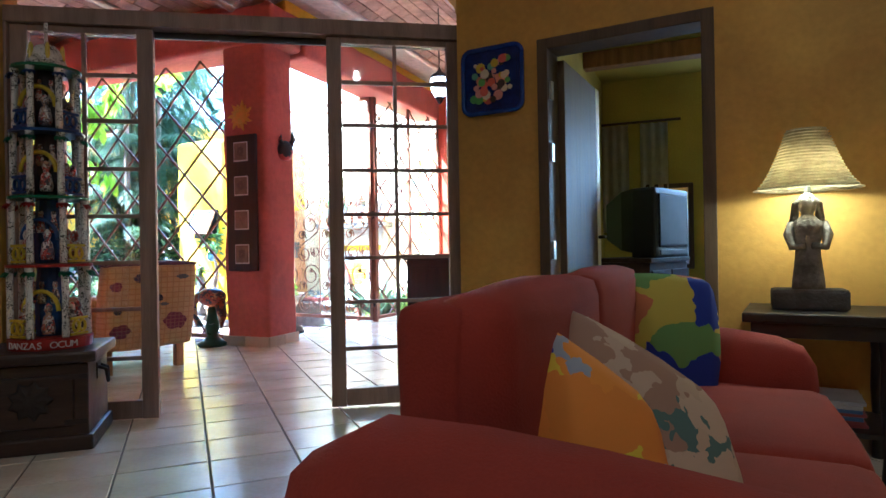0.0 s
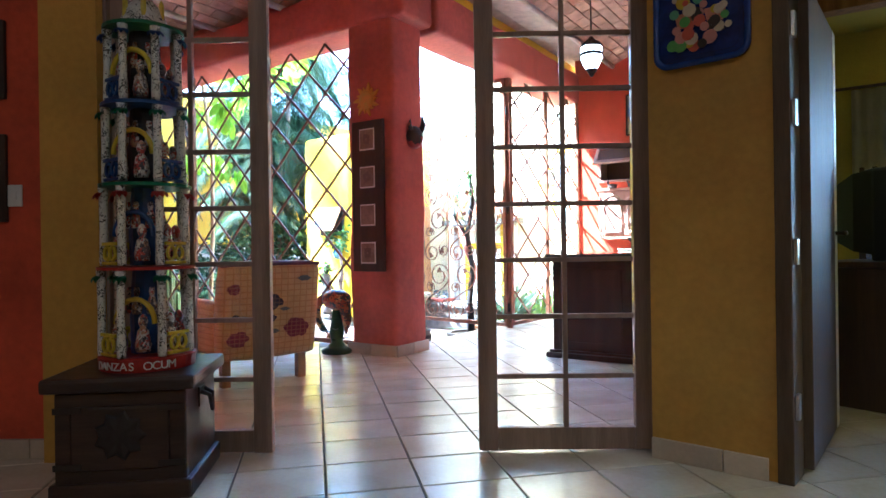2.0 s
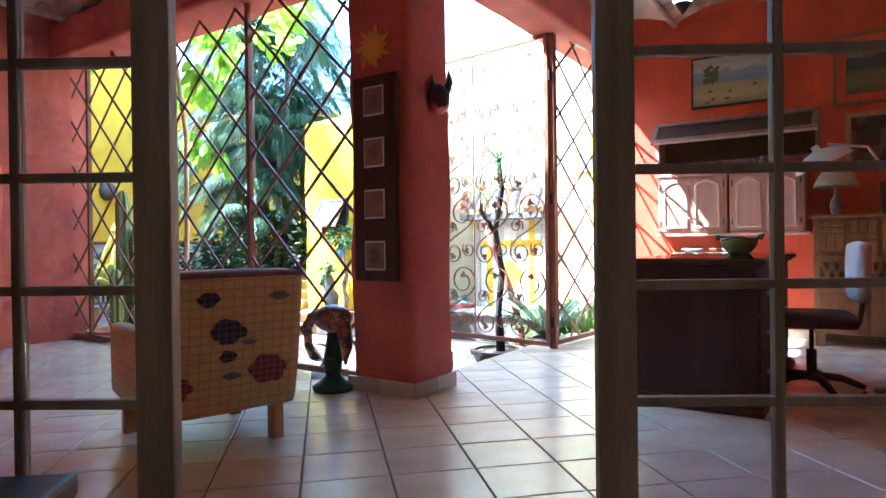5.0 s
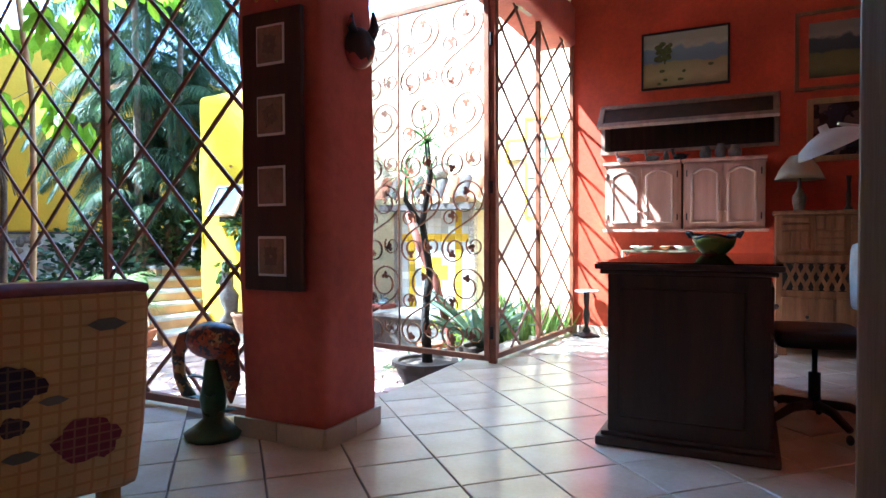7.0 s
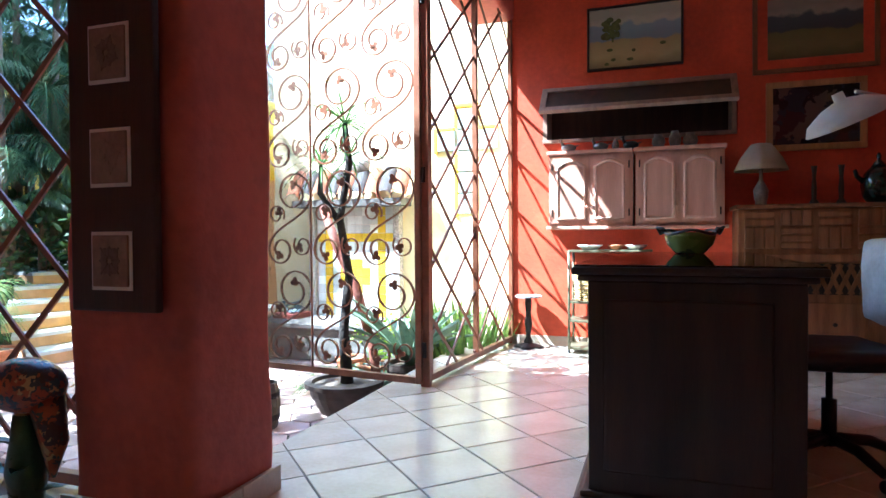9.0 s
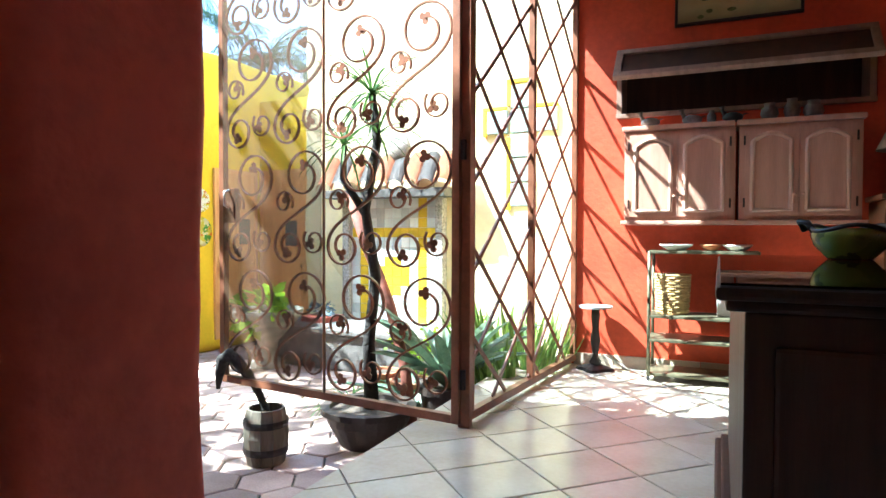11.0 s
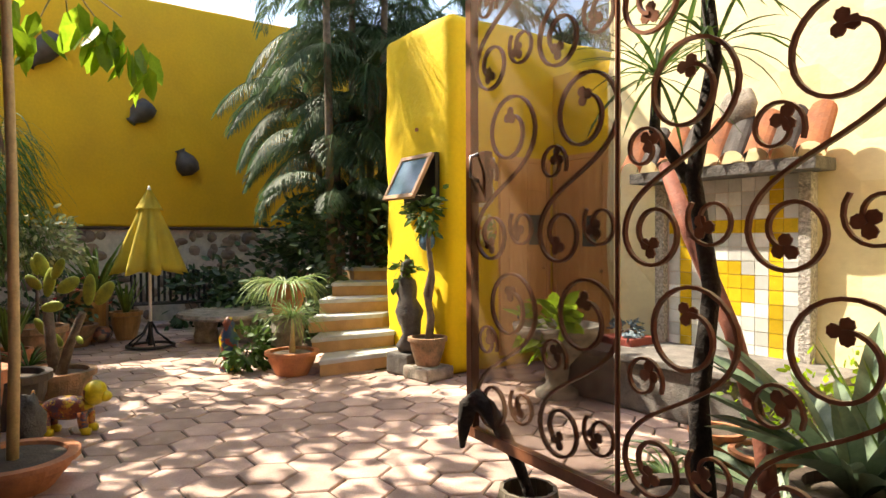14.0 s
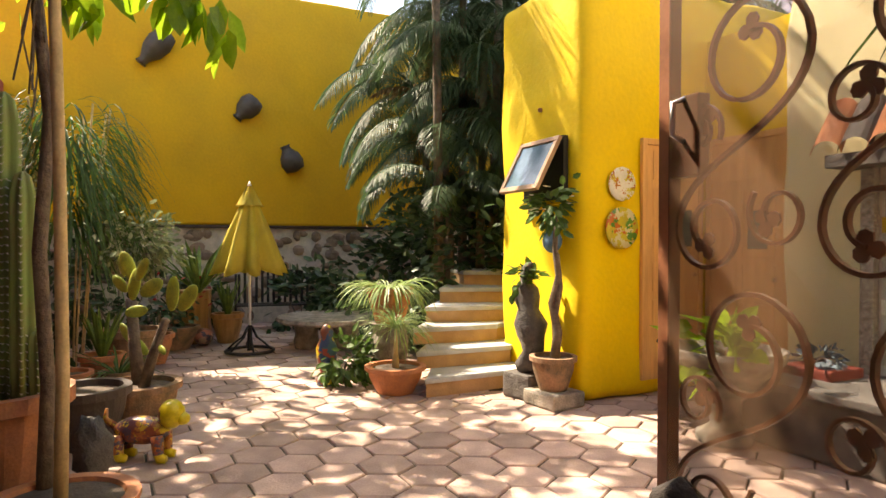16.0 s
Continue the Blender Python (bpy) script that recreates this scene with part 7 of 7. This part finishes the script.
# half jars hung on the garden wall
for y, z, r, h, tilt in ((-3.1, 4.17, 0.2, 0.72, 38), (-1.64, 3.3, 0.2, 0.5, 42), (-0.88, 2.46, 0.2, 0.5, -155)):
    prof = [(0.02, 0), (r * 0.8, h * 0.08), (r, h * 0.35), (r * 0.85, h * 0.62), (r * 0.42, h * 0.85), (r * 0.36, h * 0.93), (r * 0.46, h)]
    b = lathe(prof, 24, ribs=10, rib=0.035)
    b.transform(Matrix.Translation((0, 0, -h / 2)))
    ob = part("clay_jar", b, DARKPOT, smooth=True)
    ob.matrix_world = pose(-11.93, y, z, 180 - tilt if tilt > 0 else tilt + 180, 0, 0)
    tagged(ob, "dark clay jar hung on the orange-yellow wall", "jar", "jars on the garden wall")

# ---- beside the stairs ----
random.seed(51)
ob = part("plant_pedestal", lathe([(0.24, 0), (0.22, 0.06), (0.17, 0.14), (0.2, 0.4), (0.17, 0.55), (0.22, 0.6)], 18), STONE)
ob.matrix_world = pose(-6.7, -0.95, COURT)
tagged(ob, "dark stone plinth hidden among plants", "plinth")
pot("terracotta_pot", -6.7, -0.95, 0.24, 0.36, TERRA, "terracotta pot with a striped grass plant on a plinth", COURT + 0.6)
rosette("spider_plant", -6.7, -0.95, COURT + 0.96, 110, 0.55, 0.02, 0.9, 2.2, SPIDER, "bushy striped spider plant overflowing its pot", spread=0.1)
pot("terracotta_bowl", -6.15, -1.1, 0.28, 0.26, TERRA, "terracotta bowl with a ponytail palm by the stairs")
py = empty("ponytail_palm", pose(-6.15, -1.1, COURT + 0.19), "small ponytail palm with thin arching leaves", "plant")
part("stem", tube([(0, 0, 0), (0.01, 0, 0.2), (0, 0.01, 0.42)], [0.045, 0.025, 0.018], 8), PALEBARK, py, smooth=True)
b = bmesh.new()
for i in range(120):
    a = i * 2.4
    blade(b, (0, 0, 0.42), (math.cos(a), math.sin(a), rnd(0.3, 2.2)), rnd(0.4, 0.62), 0.011, rnd(1.2, 2.4), 6, 0.2)
part("leaves", b, SPIDER, py)
bush("ivy_bush", -6.75, -1.45, COURT, 0.36, 300, 0.11, LEAF, "leafy green plant beside the stairs")
ob = part("parrot_statue", lathe([(0.1, 0), (0.11, 0.05), (0.06, 0.12), (0.1, 0.25), (0.11, 0.38), (0.06, 0.48), (0.07, 0.54), (0.04, 0.6), (0.005, 0.62)], 12), patches("parrot_paint", [(0.02, 0.06, 0.14), (0.3, 0.05, 0.03), (0.55, 0.45, 0.03), (0.03, 0.1, 0.12), (0.15, 0.05, 0.03)], 12, 0.35), smooth=True)
ob.matrix_world = pose(-6.72, -1.62, COURT)
tagged(ob, "painted blue and red clay parrot statue", "statue")

# carved figure, bonsai and blocks by the yellow corner
ob = part("lava_block", box(-0.17, 0.17, -0.15, 0.15, 0, 0.24, 0.03), LAVA)
ob.matrix_world = pose(-5.45, -0.06, COURT, 0, 0, 12)
tagged(ob, "rough dark lava stone block", "stone")
b = lathe([(0.1, 0), (0.13, 0.08), (0.09, 0.2), (0.12, 0.34), (0.15, 0.45), (0.1, 0.58), (0.13, 0.7), (0.11, 0.78), (0.05, 0.83), (0.075, 0.9), (0.075, 0.97), (0.03, 1.02)], 16)
for v in b.verts:
    v.co.x += 0.05 * math.sin(v.co.z * 6)
    v.co += Vector((1, 1, 0)) * 0.03 * noise.noise(v.co * 9)
ob = part("carved_statue", b, LAVA, smooth=True)
ob.matrix_world = pose(-5.44, -0.04, COURT + 0.241)
tagged(ob, "dark carved stone figure standing on a block", "statue")
ob = part("stone_block", box(-0.2, 0.2, -0.19, 0.19, 0, 0.14, 0.025), STONE)
ob.matrix_world = pose(-5.1, 0.0, COURT, 0, 0, 8)
tagged(ob, "pale worn stone block under a pot", "stone")
pot("terracotta_pot", -5.11, 0.0, 0.2, 0.3, TERRAOLD, "weathered terracotta pot with a bonsai", COURT + 0.141)
bz = empty("bonsai", pose(-5.12, 0.02, COURT + 0.4), "twisted desert rose bonsai with small white flowers", "plant")
part("trunk", tube([(0, 0, 0), (0.05, 0, 0.25), (-0.04, 0, 0.5), (0.06, 0, 0.75), (0.0, 0, 1.0), (0.02, 0, 1.3)], [0.045, 0.04, 0.035, 0.03, 0.026, 0.015], 9), BARK, bz, smooth=True)
part("trunk", tube([(0.04, 0, 0), (-0.03, 0.02, 0.35), (0.06, 0.02, 0.65), (0.03, 0.01, 0.95)], [0.03, 0.026, 0.022, 0.015], 8), BARK, bz, smooth=True)
b = bmesh.new()
foliage(b, (-0.06, 0, 1.38), 0.3, 170, 0.11, (1.1, 0.8, 0.6), 0.2)
foliage(b, (-0.42, -0.05, 0.72), 0.2, 60, 0.12, (1, 0.7, 0.5), 0.2)
part("leaves", b, LEAF, bz)
b = bmesh.new()
for i in range(14):
    leaf(b, (rnd(-0.3, 0.2), rnd(-0.25, 0.1), rnd(1.3, 1.6)), (rnd(-1, 1), -1, 0.4), (0, 0, 1), 0.06, 0.05)
part("flowers", b, WHITE, bz)
ob = part("wall_pot", ball(0.11, (0, 0, 0), (1, 0.75, 1.0), 14, 10), pbr("blue_glazed_pot", (0.10, 0.2, 0.32), 0.25, var=0.3), smooth=True)
ob.matrix_world = pose(-5.3, 0.12, 0.98)
tagged(ob, "small blue glazed pot hung on the yellow wall", "pot")

# ---- by the gate: barrel, pots ----
ba = empty("wooden_barrel", pose(-1.61, -1.8, COURT) @ Matrix.Scale(1.3, 4), "small grey-brown wooden barrel with two hoops", "barrel")
for k in range(12):
    a0, a1 = 2 * math.pi * k / 12 + 0.012, 2 * math.pi * (k + 1) / 12 - 0.012
    b = bmesh.new()
    col = []
    for z, r in ((0, 0.098), (0.07, 0.114), (0.145, 0.12), (0.22, 0.114), (0.29, 0.1)):
        col.append([b.verts.new((q * math.cos(a), q * math.sin(a), z)) for q, a in ((r, a0), (r, a1), (r - 0.014, a1), (r - 0.014, a0))])
    for p, q in zip(col, col[1:]):
        for j in range(4):
            b.faces.new((p[j], p[(j + 1) % 4], q[(j + 1) % 4], q[j]))
    b.faces.new(col[0][::-1])
    b.faces.new(col[-1])
    part("stave", b, wooden("weathered_stave", (0.20, 0.17, 0.13), (0.10, 0.085, 0.06), 0.8) if k == 0 else bpy.data.materials["weathered_stave"], ba)
for z in (0.075, 0.215):
    part("hoop", lathe([(0.116, z - 0.018), (0.119, z), (0.116, z + 0.018)], 24, cap=False), IRONDK, ba)
part("bottom", lathe([(0, 0.02), (0.09, 0.02), (0.09, 0.03), (0, 0.03)], 16, cap=False), BARK, ba)
random.seed(60)
stick = [(0.05, 0.05), (0.02, 0.3), (-0.04, 0.46), (-0.12, 0.6), (-0.2, 0.70), (-0.255, 0.73), (-0.3, 0.70), (-0.325, 0.6), (-0.335, 0.5)]
b = tube([(-1.61 + 0.92 * x, -1.8 + 0.4 * x, COURT + z) for x, z in stick], [0.02, 0.022, 0.026, 0.032, 0.042, 0.052, 0.046, 0.03, 0.01], 12)
tube([(-1.61 + 0.92 * x, -1.8 + 0.4 * x, COURT + z) for x, z in ((-0.2, 0.69), (-0.17, 0.66), (-0.15, 0.58))], [0.03, 0.026, 0.008], 8, b)
for v in b.verts:
    v.co += Vector((noise.noise(v.co * 30), noise.noise(v.co * 31 + Vector((5, 0, 0))), noise.noise(v.co * 29))) * 0.012
ob = part("gnarled_branch", b, BLACKBARK, smooth=True)
tagged(ob, "black gnarled branch curving out of the barrel", "branch")

pot("dark_planter", -1.2, -1.15, 0.34, 0.29, DARKPOT, "wide dark brown planter with a dracaena beneath the gate")
random.seed(61)
dr = empty("dracaena", pose(-1.17, -1.15, COURT + 0.25), "dracaena with a bare dark trunk and tufts of narrow leaves", "plant")
part("trunk", tube([(0, 0, 0), (-0.03, 0, 0.5), (0.02, 0.02, 1.0), (-0.06, 0, 1.5), (0.03, 0.02, 2.0), (0.0, 0, 2.35)], [0.06, 0.045, 0.04, 0.036, 0.034, 0.028], 10), BLACKBARK, dr, smooth=True)
part("branch", tube([(-0.05, 0, 1.45), (-0.3, 0.05, 1.75), (-0.28, 0.04, 2.0)], [0.03, 0.028, 0.02], 8), BLACKBARK, dr, smooth=True)
for p, n in (((0, 0, 2.35), 46), ((-0.28, 0.04, 2.0), 34), ((0.03, 0.02, 2.05), 16)):
    b = bmesh.new()
    for i in range(n):
        a = i * 2.4
        blade(b, p, (math.cos(a), math.sin(a), rnd(-0.3, 1.8)), rnd(0.35, 0.6), 0.02, rnd(0.8, 1.6), 5, 0.2)
    part("leaf_tuft", b, LEAF, dr)
rb = empty("leaning_stem", pose(-1.05, -0.75, COURT), "leaning reddish bare stem of a garden plant", "plant")
part("stem", tube([(0, 0, 0), (-0.1, 0.05, 0.5), (-0.28, 0.1, 1.0), (-0.55, 0.15, 1.5), (-0.75, 0.2, 1.9)], [0.05, 0.045, 0.045, 0.05, 0.04], 9), pbr("reddish_bark", (0.24, 0.08, 0.05), 0.75, var=0.35, scale=12, bump=0.5), rb, smooth=True)
pot("dark_pot", -0.72, -0.75, 0.24, 0.42, DARKPOT, "dark clay pot with an agave behind the gate")
agave(-0.72, -0.75, COURT + 0.38, 26, 0.85, 0.105, 1.5, 0.7, "large grey-green agave with broad blades")
agave(-1.3, -0.2, COURT, 24, 0.85, 0.09, 0.8, 0.9, "grey-green agave growing from the bed")
for i, (x, y) in enumerate(((-0.38, -0.5), (-0.3, -0.15), (-0.5, 0.2), (-0.35, 0.6), (-0.85, 0.45))):
    rosette("snake_plant", x, y, COURT, 26, 0.95, 0.06, 3.2, 0.25, SNAKE, "upright yellow-edged snake plant by the lattice", spread=0.12)
bush("fern_bush", -1.5, 0.7, COURT, 0.5, 500, 0.07, LIMELEAF, "feathery bright green fern by the fountain", (1.2, 0.7, 0.8))
rosette("grass_plant", -1.9, -0.35, COURT, 60, 0.6, 0.018, 0.8, 1.5, LEAF, "arching green grass by the bed's edge")
for x, y, r, h in ((-1.55, 0.1, 0.2, 0.18), (-0.2, -0.75, 0.16, 0.16), (-1.9, 0.15, 0.17, 0.22)):
    pot("terracotta_pot", x, y, r, h, TERRA, "small terracotta pot in the sunny bed")

# ---- tiled wall fountain ----
BASIN = pbr("grey_basin_stone", (0.17, 0.155, 0.14), 0.85, var=0.4, scale=7, bump=0.7, tint=(0.09, 0.085, 0.075))
fo = empty("wall_fountain", pose(-2.65, 1.6, COURT), "white and yellow tiled wall fountain under a clay tile roof", "fountain")
part("back_panel", box(-0.62, 0.62, -0.03, 0.02, 0.3, 2.0), MORTAR, fo)
WT = pbr("white_glazed_tile", (0.68, 0.70, 0.66), 0.2, var=0.15, scale=6, obj=True, bump=0.05)
YT = pbr("yellow_glazed_tile", (0.68, 0.46, 0.03), 0.22, var=0.2, scale=6, obj=True, bump=0.05)
for i in range(10):
    for j in range(14):
        x0, z0 = -0.6 + 0.12 * i, 0.32 + 0.12 * j
        edge = i in (1, 8) or j == 10
        inner = (i in (4, 5) and 3 < j < 8) or (j in (5, 6) and 2 < i < 7)
        part("glazed_tile", box(x0 + 0.003, x0 + 0.117, -0.042, -0.031, z0 + 0.003, z0 + 0.117), YT if edge or inner else WT, fo)
for x in (-0.72, 0.62):
    part("pebble_post", box(x, x + 0.1, -0.1, 0.02, 0.3, 2.0, 0.01), PEBBLE, fo)
part("roof_beam", box(-0.85, 0.85, -0.32, 0.02, 2.0, 2.1, 0.01), LAVA, fo)
for k in range(9):
    x = -0.82 + 0.205 * k
    b = bmesh.new()
    pr = [[b.verts.new((x + rr * 0.108 * math.cos(a), y, z + rr * 0.1 * math.sin(a))) for a in [math.pi * i / 8 for i in range(9)]] for rr, y, z in ((1, -0.14, 2.44), (1.1, -0.36, 2.09))]
    for i in range(8):
        b.faces.new((pr[0][i], pr[0][i + 1], pr[1][i + 1], pr[1][i]))
    bmesh.ops.solidify(b, geom=b.faces[:], thickness=0.014)
    part("roof_tile", b, (TERRA, DARKPOT)[k % 2], fo)
ob = part("basin", box(-1.25, 1.05, -0.9, 0.0, 0, 0.42, 0.03), BASIN, fo, "grey stone basin")
part("basin_rim", box(-1.3, 1.1, -0.95, -0.001, 0.422, 0.48, 0.012), BASIN, fo)
ob = part("clay_sun_face", ball(0.17, (0, 0, 0), (1, 0.4, 0.9), 14, 10, rough=0.15), STONE, smooth=True)
ob.matrix_world = pose(-2.5, 1.45, COURT + 2.6)
tagged(ob, "round grey carved face on the fountain's roof", "ornament")
ur = part("stone_urn", lathe([(0.2, 0), (0.2, 0.06), (0.1, 0.12), (0.12, 0.3), (0.3, 0.5), (0.4, 0.6), (0.42, 0.68), (0.36, 0.68), (0.3, 0.6), (0, 0.58)], 24, cap=False), STONE, smooth=True)
ur.matrix_world = pose(-3.75, 0.55, COURT)
tagged(ur, "wide grey stone urn on a foot", "urn")
bush("broadleaf_plant", -3.75, 0.55, COURT + 0.55, 0.3, 60, 0.24, LIMELEAF, "broad-leafed green plant in the stone urn", (1.1, 1.1, 0.5))
ob = part("red_planter", box(-0.19, 0.19, -0.19, 0.19, 0, 0.55, 0.015), pbr("dark_red_clay", (0.25, 0.05, 0.035), 0.6, var=0.3, scale=6))
ob.matrix_world = pose(-3.45, 1.2, COURT)
tagged(ob, "square dark red clay planter", "planter")
bush("succulent", -3.45, 1.2, COURT + 0.5, 0.2, 160, 0.07, pbr("blue_succulent", (0.12, 0.17, 0.2), 0.5, var=0.3), "blue-grey succulents in the red planter", (1, 1, 0.5))
w = tagged(new("window_3"), "glass blocks set as a cross in the cream wall, edged in yellow paint", "window", kind="structure")
BLOCK = pbr("glass_block", (0.34, 0.40, 0.36), 0.08, var=0.3, scale=14, bump=0.3, fine=30)
for k in range(5):
    part("glass_block", box(-1.12, -0.86, 1.585, 1.63, 1.40 + 0.275 * k, 1.66 + 0.275 * k, 0.012), BLOCK, w)
for x in (-1.41, -0.83):
    part("glass_block", box(x, x + 0.25, 1.585, 1.63, 2.225, 2.485, 0.012), BLOCK, w)
for x0, x1, z0, z1 in ((-1.17, -1.123, 1.36, 2.18), (-1.17, -1.123, 2.53, 2.82), (-1.17, -0.82, 2.783, 2.83), (-1.46, -1.175, 2.49, 2.53), (-1.46, -1.415, 2.2, 2.489), (-0.83, -0.58, 2.49, 2.53)):
    part("painted_edge", box(x0, x1, 1.582, 1.625, z0, z1, 0.006), YELLOW, w)
# neighbour's pale corrugated roof behind the wash-house
b = bmesh.new()
prev = None
for i in range(90):
    x = -9 + 0.1 * i
    z = 0.03 * math.sin(i * 1.3)
    row = [b.verts.new((x, 5.2, 3.2 + z)), b.verts.new((x, 9.5, 7.0 + z))]
    if prev:
        b.faces.new((prev[0], row[0], row[1], prev[1]))
    prev = row
bmesh.ops.solidify(b, geom=b.faces[:], thickness=0.01)
tagged(part("corrugated_roof", b, pbr("lilac_roof_sheet", (0.62, 0.58, 0.68), 0.6, var=0.15, scale=2)), "pale lilac corrugated roof beyond the courtyard", "roof", kind="structure")

settle(mark, GARDEN)

# ---- floor tiles and courtyard pavers ----
random.seed(71)
PU, PV, GAP = 0.382, 0.346, 0.008
ORIG = (0.773, -2.730)
floor_ob = bpy.data.objects["floor"]
hu, hv = (PU - GAP) / 2, (PV - GAP) / 2
tile_bm = box(-hu, hu, -hv, hv, -0.008, 0.0, 0.0)
bmesh.ops.bevel(tile_bm, geom=[e for e in tile_bm.edges if all(v.co.z > -0.004 for v in e.verts)], offset=0.003, segments=1, affect="EDGES")
tile_me = bpy.data.meshes.new("tile")
tile_bm.to_mesh(tile_me)
tile_bm.free()
tile_me.materials.append(TILE)
rest = bmesh.new()
near = []
C45 = 0.70711


def tile_corners(x, y):
    return [(x + C45 * (a * hu - c * hv), y + C45 * (a * hu + c * hv)) for a, c in ((1, -1), (1, 1), (-1, 1), (-1, -1))]


for m in range(-30, 30):
    for k in range(-30, 30):
        x, y = ORIG[0] + C45 * (PU * m - PV * k), ORIG[1] + C45 * (PU * m + PV * k)
        if not (-4.7 < x < 7.3 and -12.4 < y < 0.2):
            continue
        poly = tile_corners(x, y)
        q = C45 * (PU + PV) / 2
        if y > -3.85 and x < -0.45:
            continue
        cut = None
        if y > -3.8 and x - q < EDGE:
            cut = clip(poly, -1, 0, -EDGE)
        elif x < EDGE and y + q > -3.82:
            cut = clip(poly, 0, 1, -3.82)
        if cut is not None:
            if len(cut) > 2:
                prism(cut, -0.008, 0.0, rest)
            continue
        if -1.2 < x < 3.3 and -8.2 < y < 0.1:
            near.append((x, y))
        else:
            prism(poly, -0.008, 0.0, rest)
near.sort(key=lambda p: abs(p[0] - 1.2) + 0.4 * abs(p[1] + 3.5))
for i, (x, y) in enumerate(near):
    if i < 300:
        ob = new("floor_tile", tile_me)
        ob.parent = floor_ob
        ob.matrix_local = pose(x, y, rnd(-0.0006, 0.0006), rnd(-0.1, 0.1), rnd(-0.1, 0.1), 45 + 180 * random.randrange(2))
    else:
        prism(tile_corners(x, y), -0.008, 0.0, rest)
tagged(part("floor_tiles", rest, TILE, floor_ob), kind="stuff")

pave = tagged(part("pavement", box(-12, 0.6, -5.3, 1.7, COURT - 0.1, COURT - 0.014), SOIL), "hexagonal pink concrete pavers with open joints", "pavement", kind="structure")
R = 0.185
hexpts = [(R * 0.955 * math.cos(radians(60 * i)), R * 0.955 * math.sin(radians(60 * i))) for i in range(6)]
hb = prism(hexpts, -0.03, 0.0)
bmesh.ops.bevel(hb, geom=[e for e in hb.edges if all(v.co.z > -0.01 for v in e.verts)], offset=0.007, segments=1, affect="EDGES")
hex_me = bpy.data.meshes.new("paver")
hb.to_mesh(hex_me)
hb.free()
hex_me.materials.append(PAVER)
spots = []
for i in range(-46, 4):
    for j in range(-18, 8):
        x, y = i * 1.5 * R, (j + 0.5 * (i % 2)) * math.sqrt(3) * R
        if -11.9 < x < -0.3 and -4.9 < y < 1.7 and not (x < -4.9 and y > 0.15) and not (x > -0.45 and y < -1.9) and not (y < -3.95):
            spots.append((x, y))
spots.sort(key=lambda p: (p[0] + 2.6) ** 2 + (p[1] + 1.8) ** 2)
far = bmesh.new()
for n_, (x, y) in enumerate(spots):
    mt = pose(x, y, COURT + rnd(-0.004, 0.004), rnd(-0.7, 0.7), rnd(-0.7, 0.7), 60 * random.randrange(6) + rnd(-1.5, 1.5))
    if n_ < 300:
        ob = new("paver", hex_me)
        ob.parent = pave
        ob.matrix_local = mt
    else:
        vs = [far.verts.new(mt @ Vector((px, py, z))) for z in (-0.03, 0) for px, py in hexpts]
        far.faces.new(vs[6:])
        for a in range(6):
            far.faces.new((vs[a], vs[(a + 1) % 6], vs[6 + (a + 1) % 6], vs[6 + a]))
tagged(part("pavers", far, PAVERS, pave), kind="stuff")
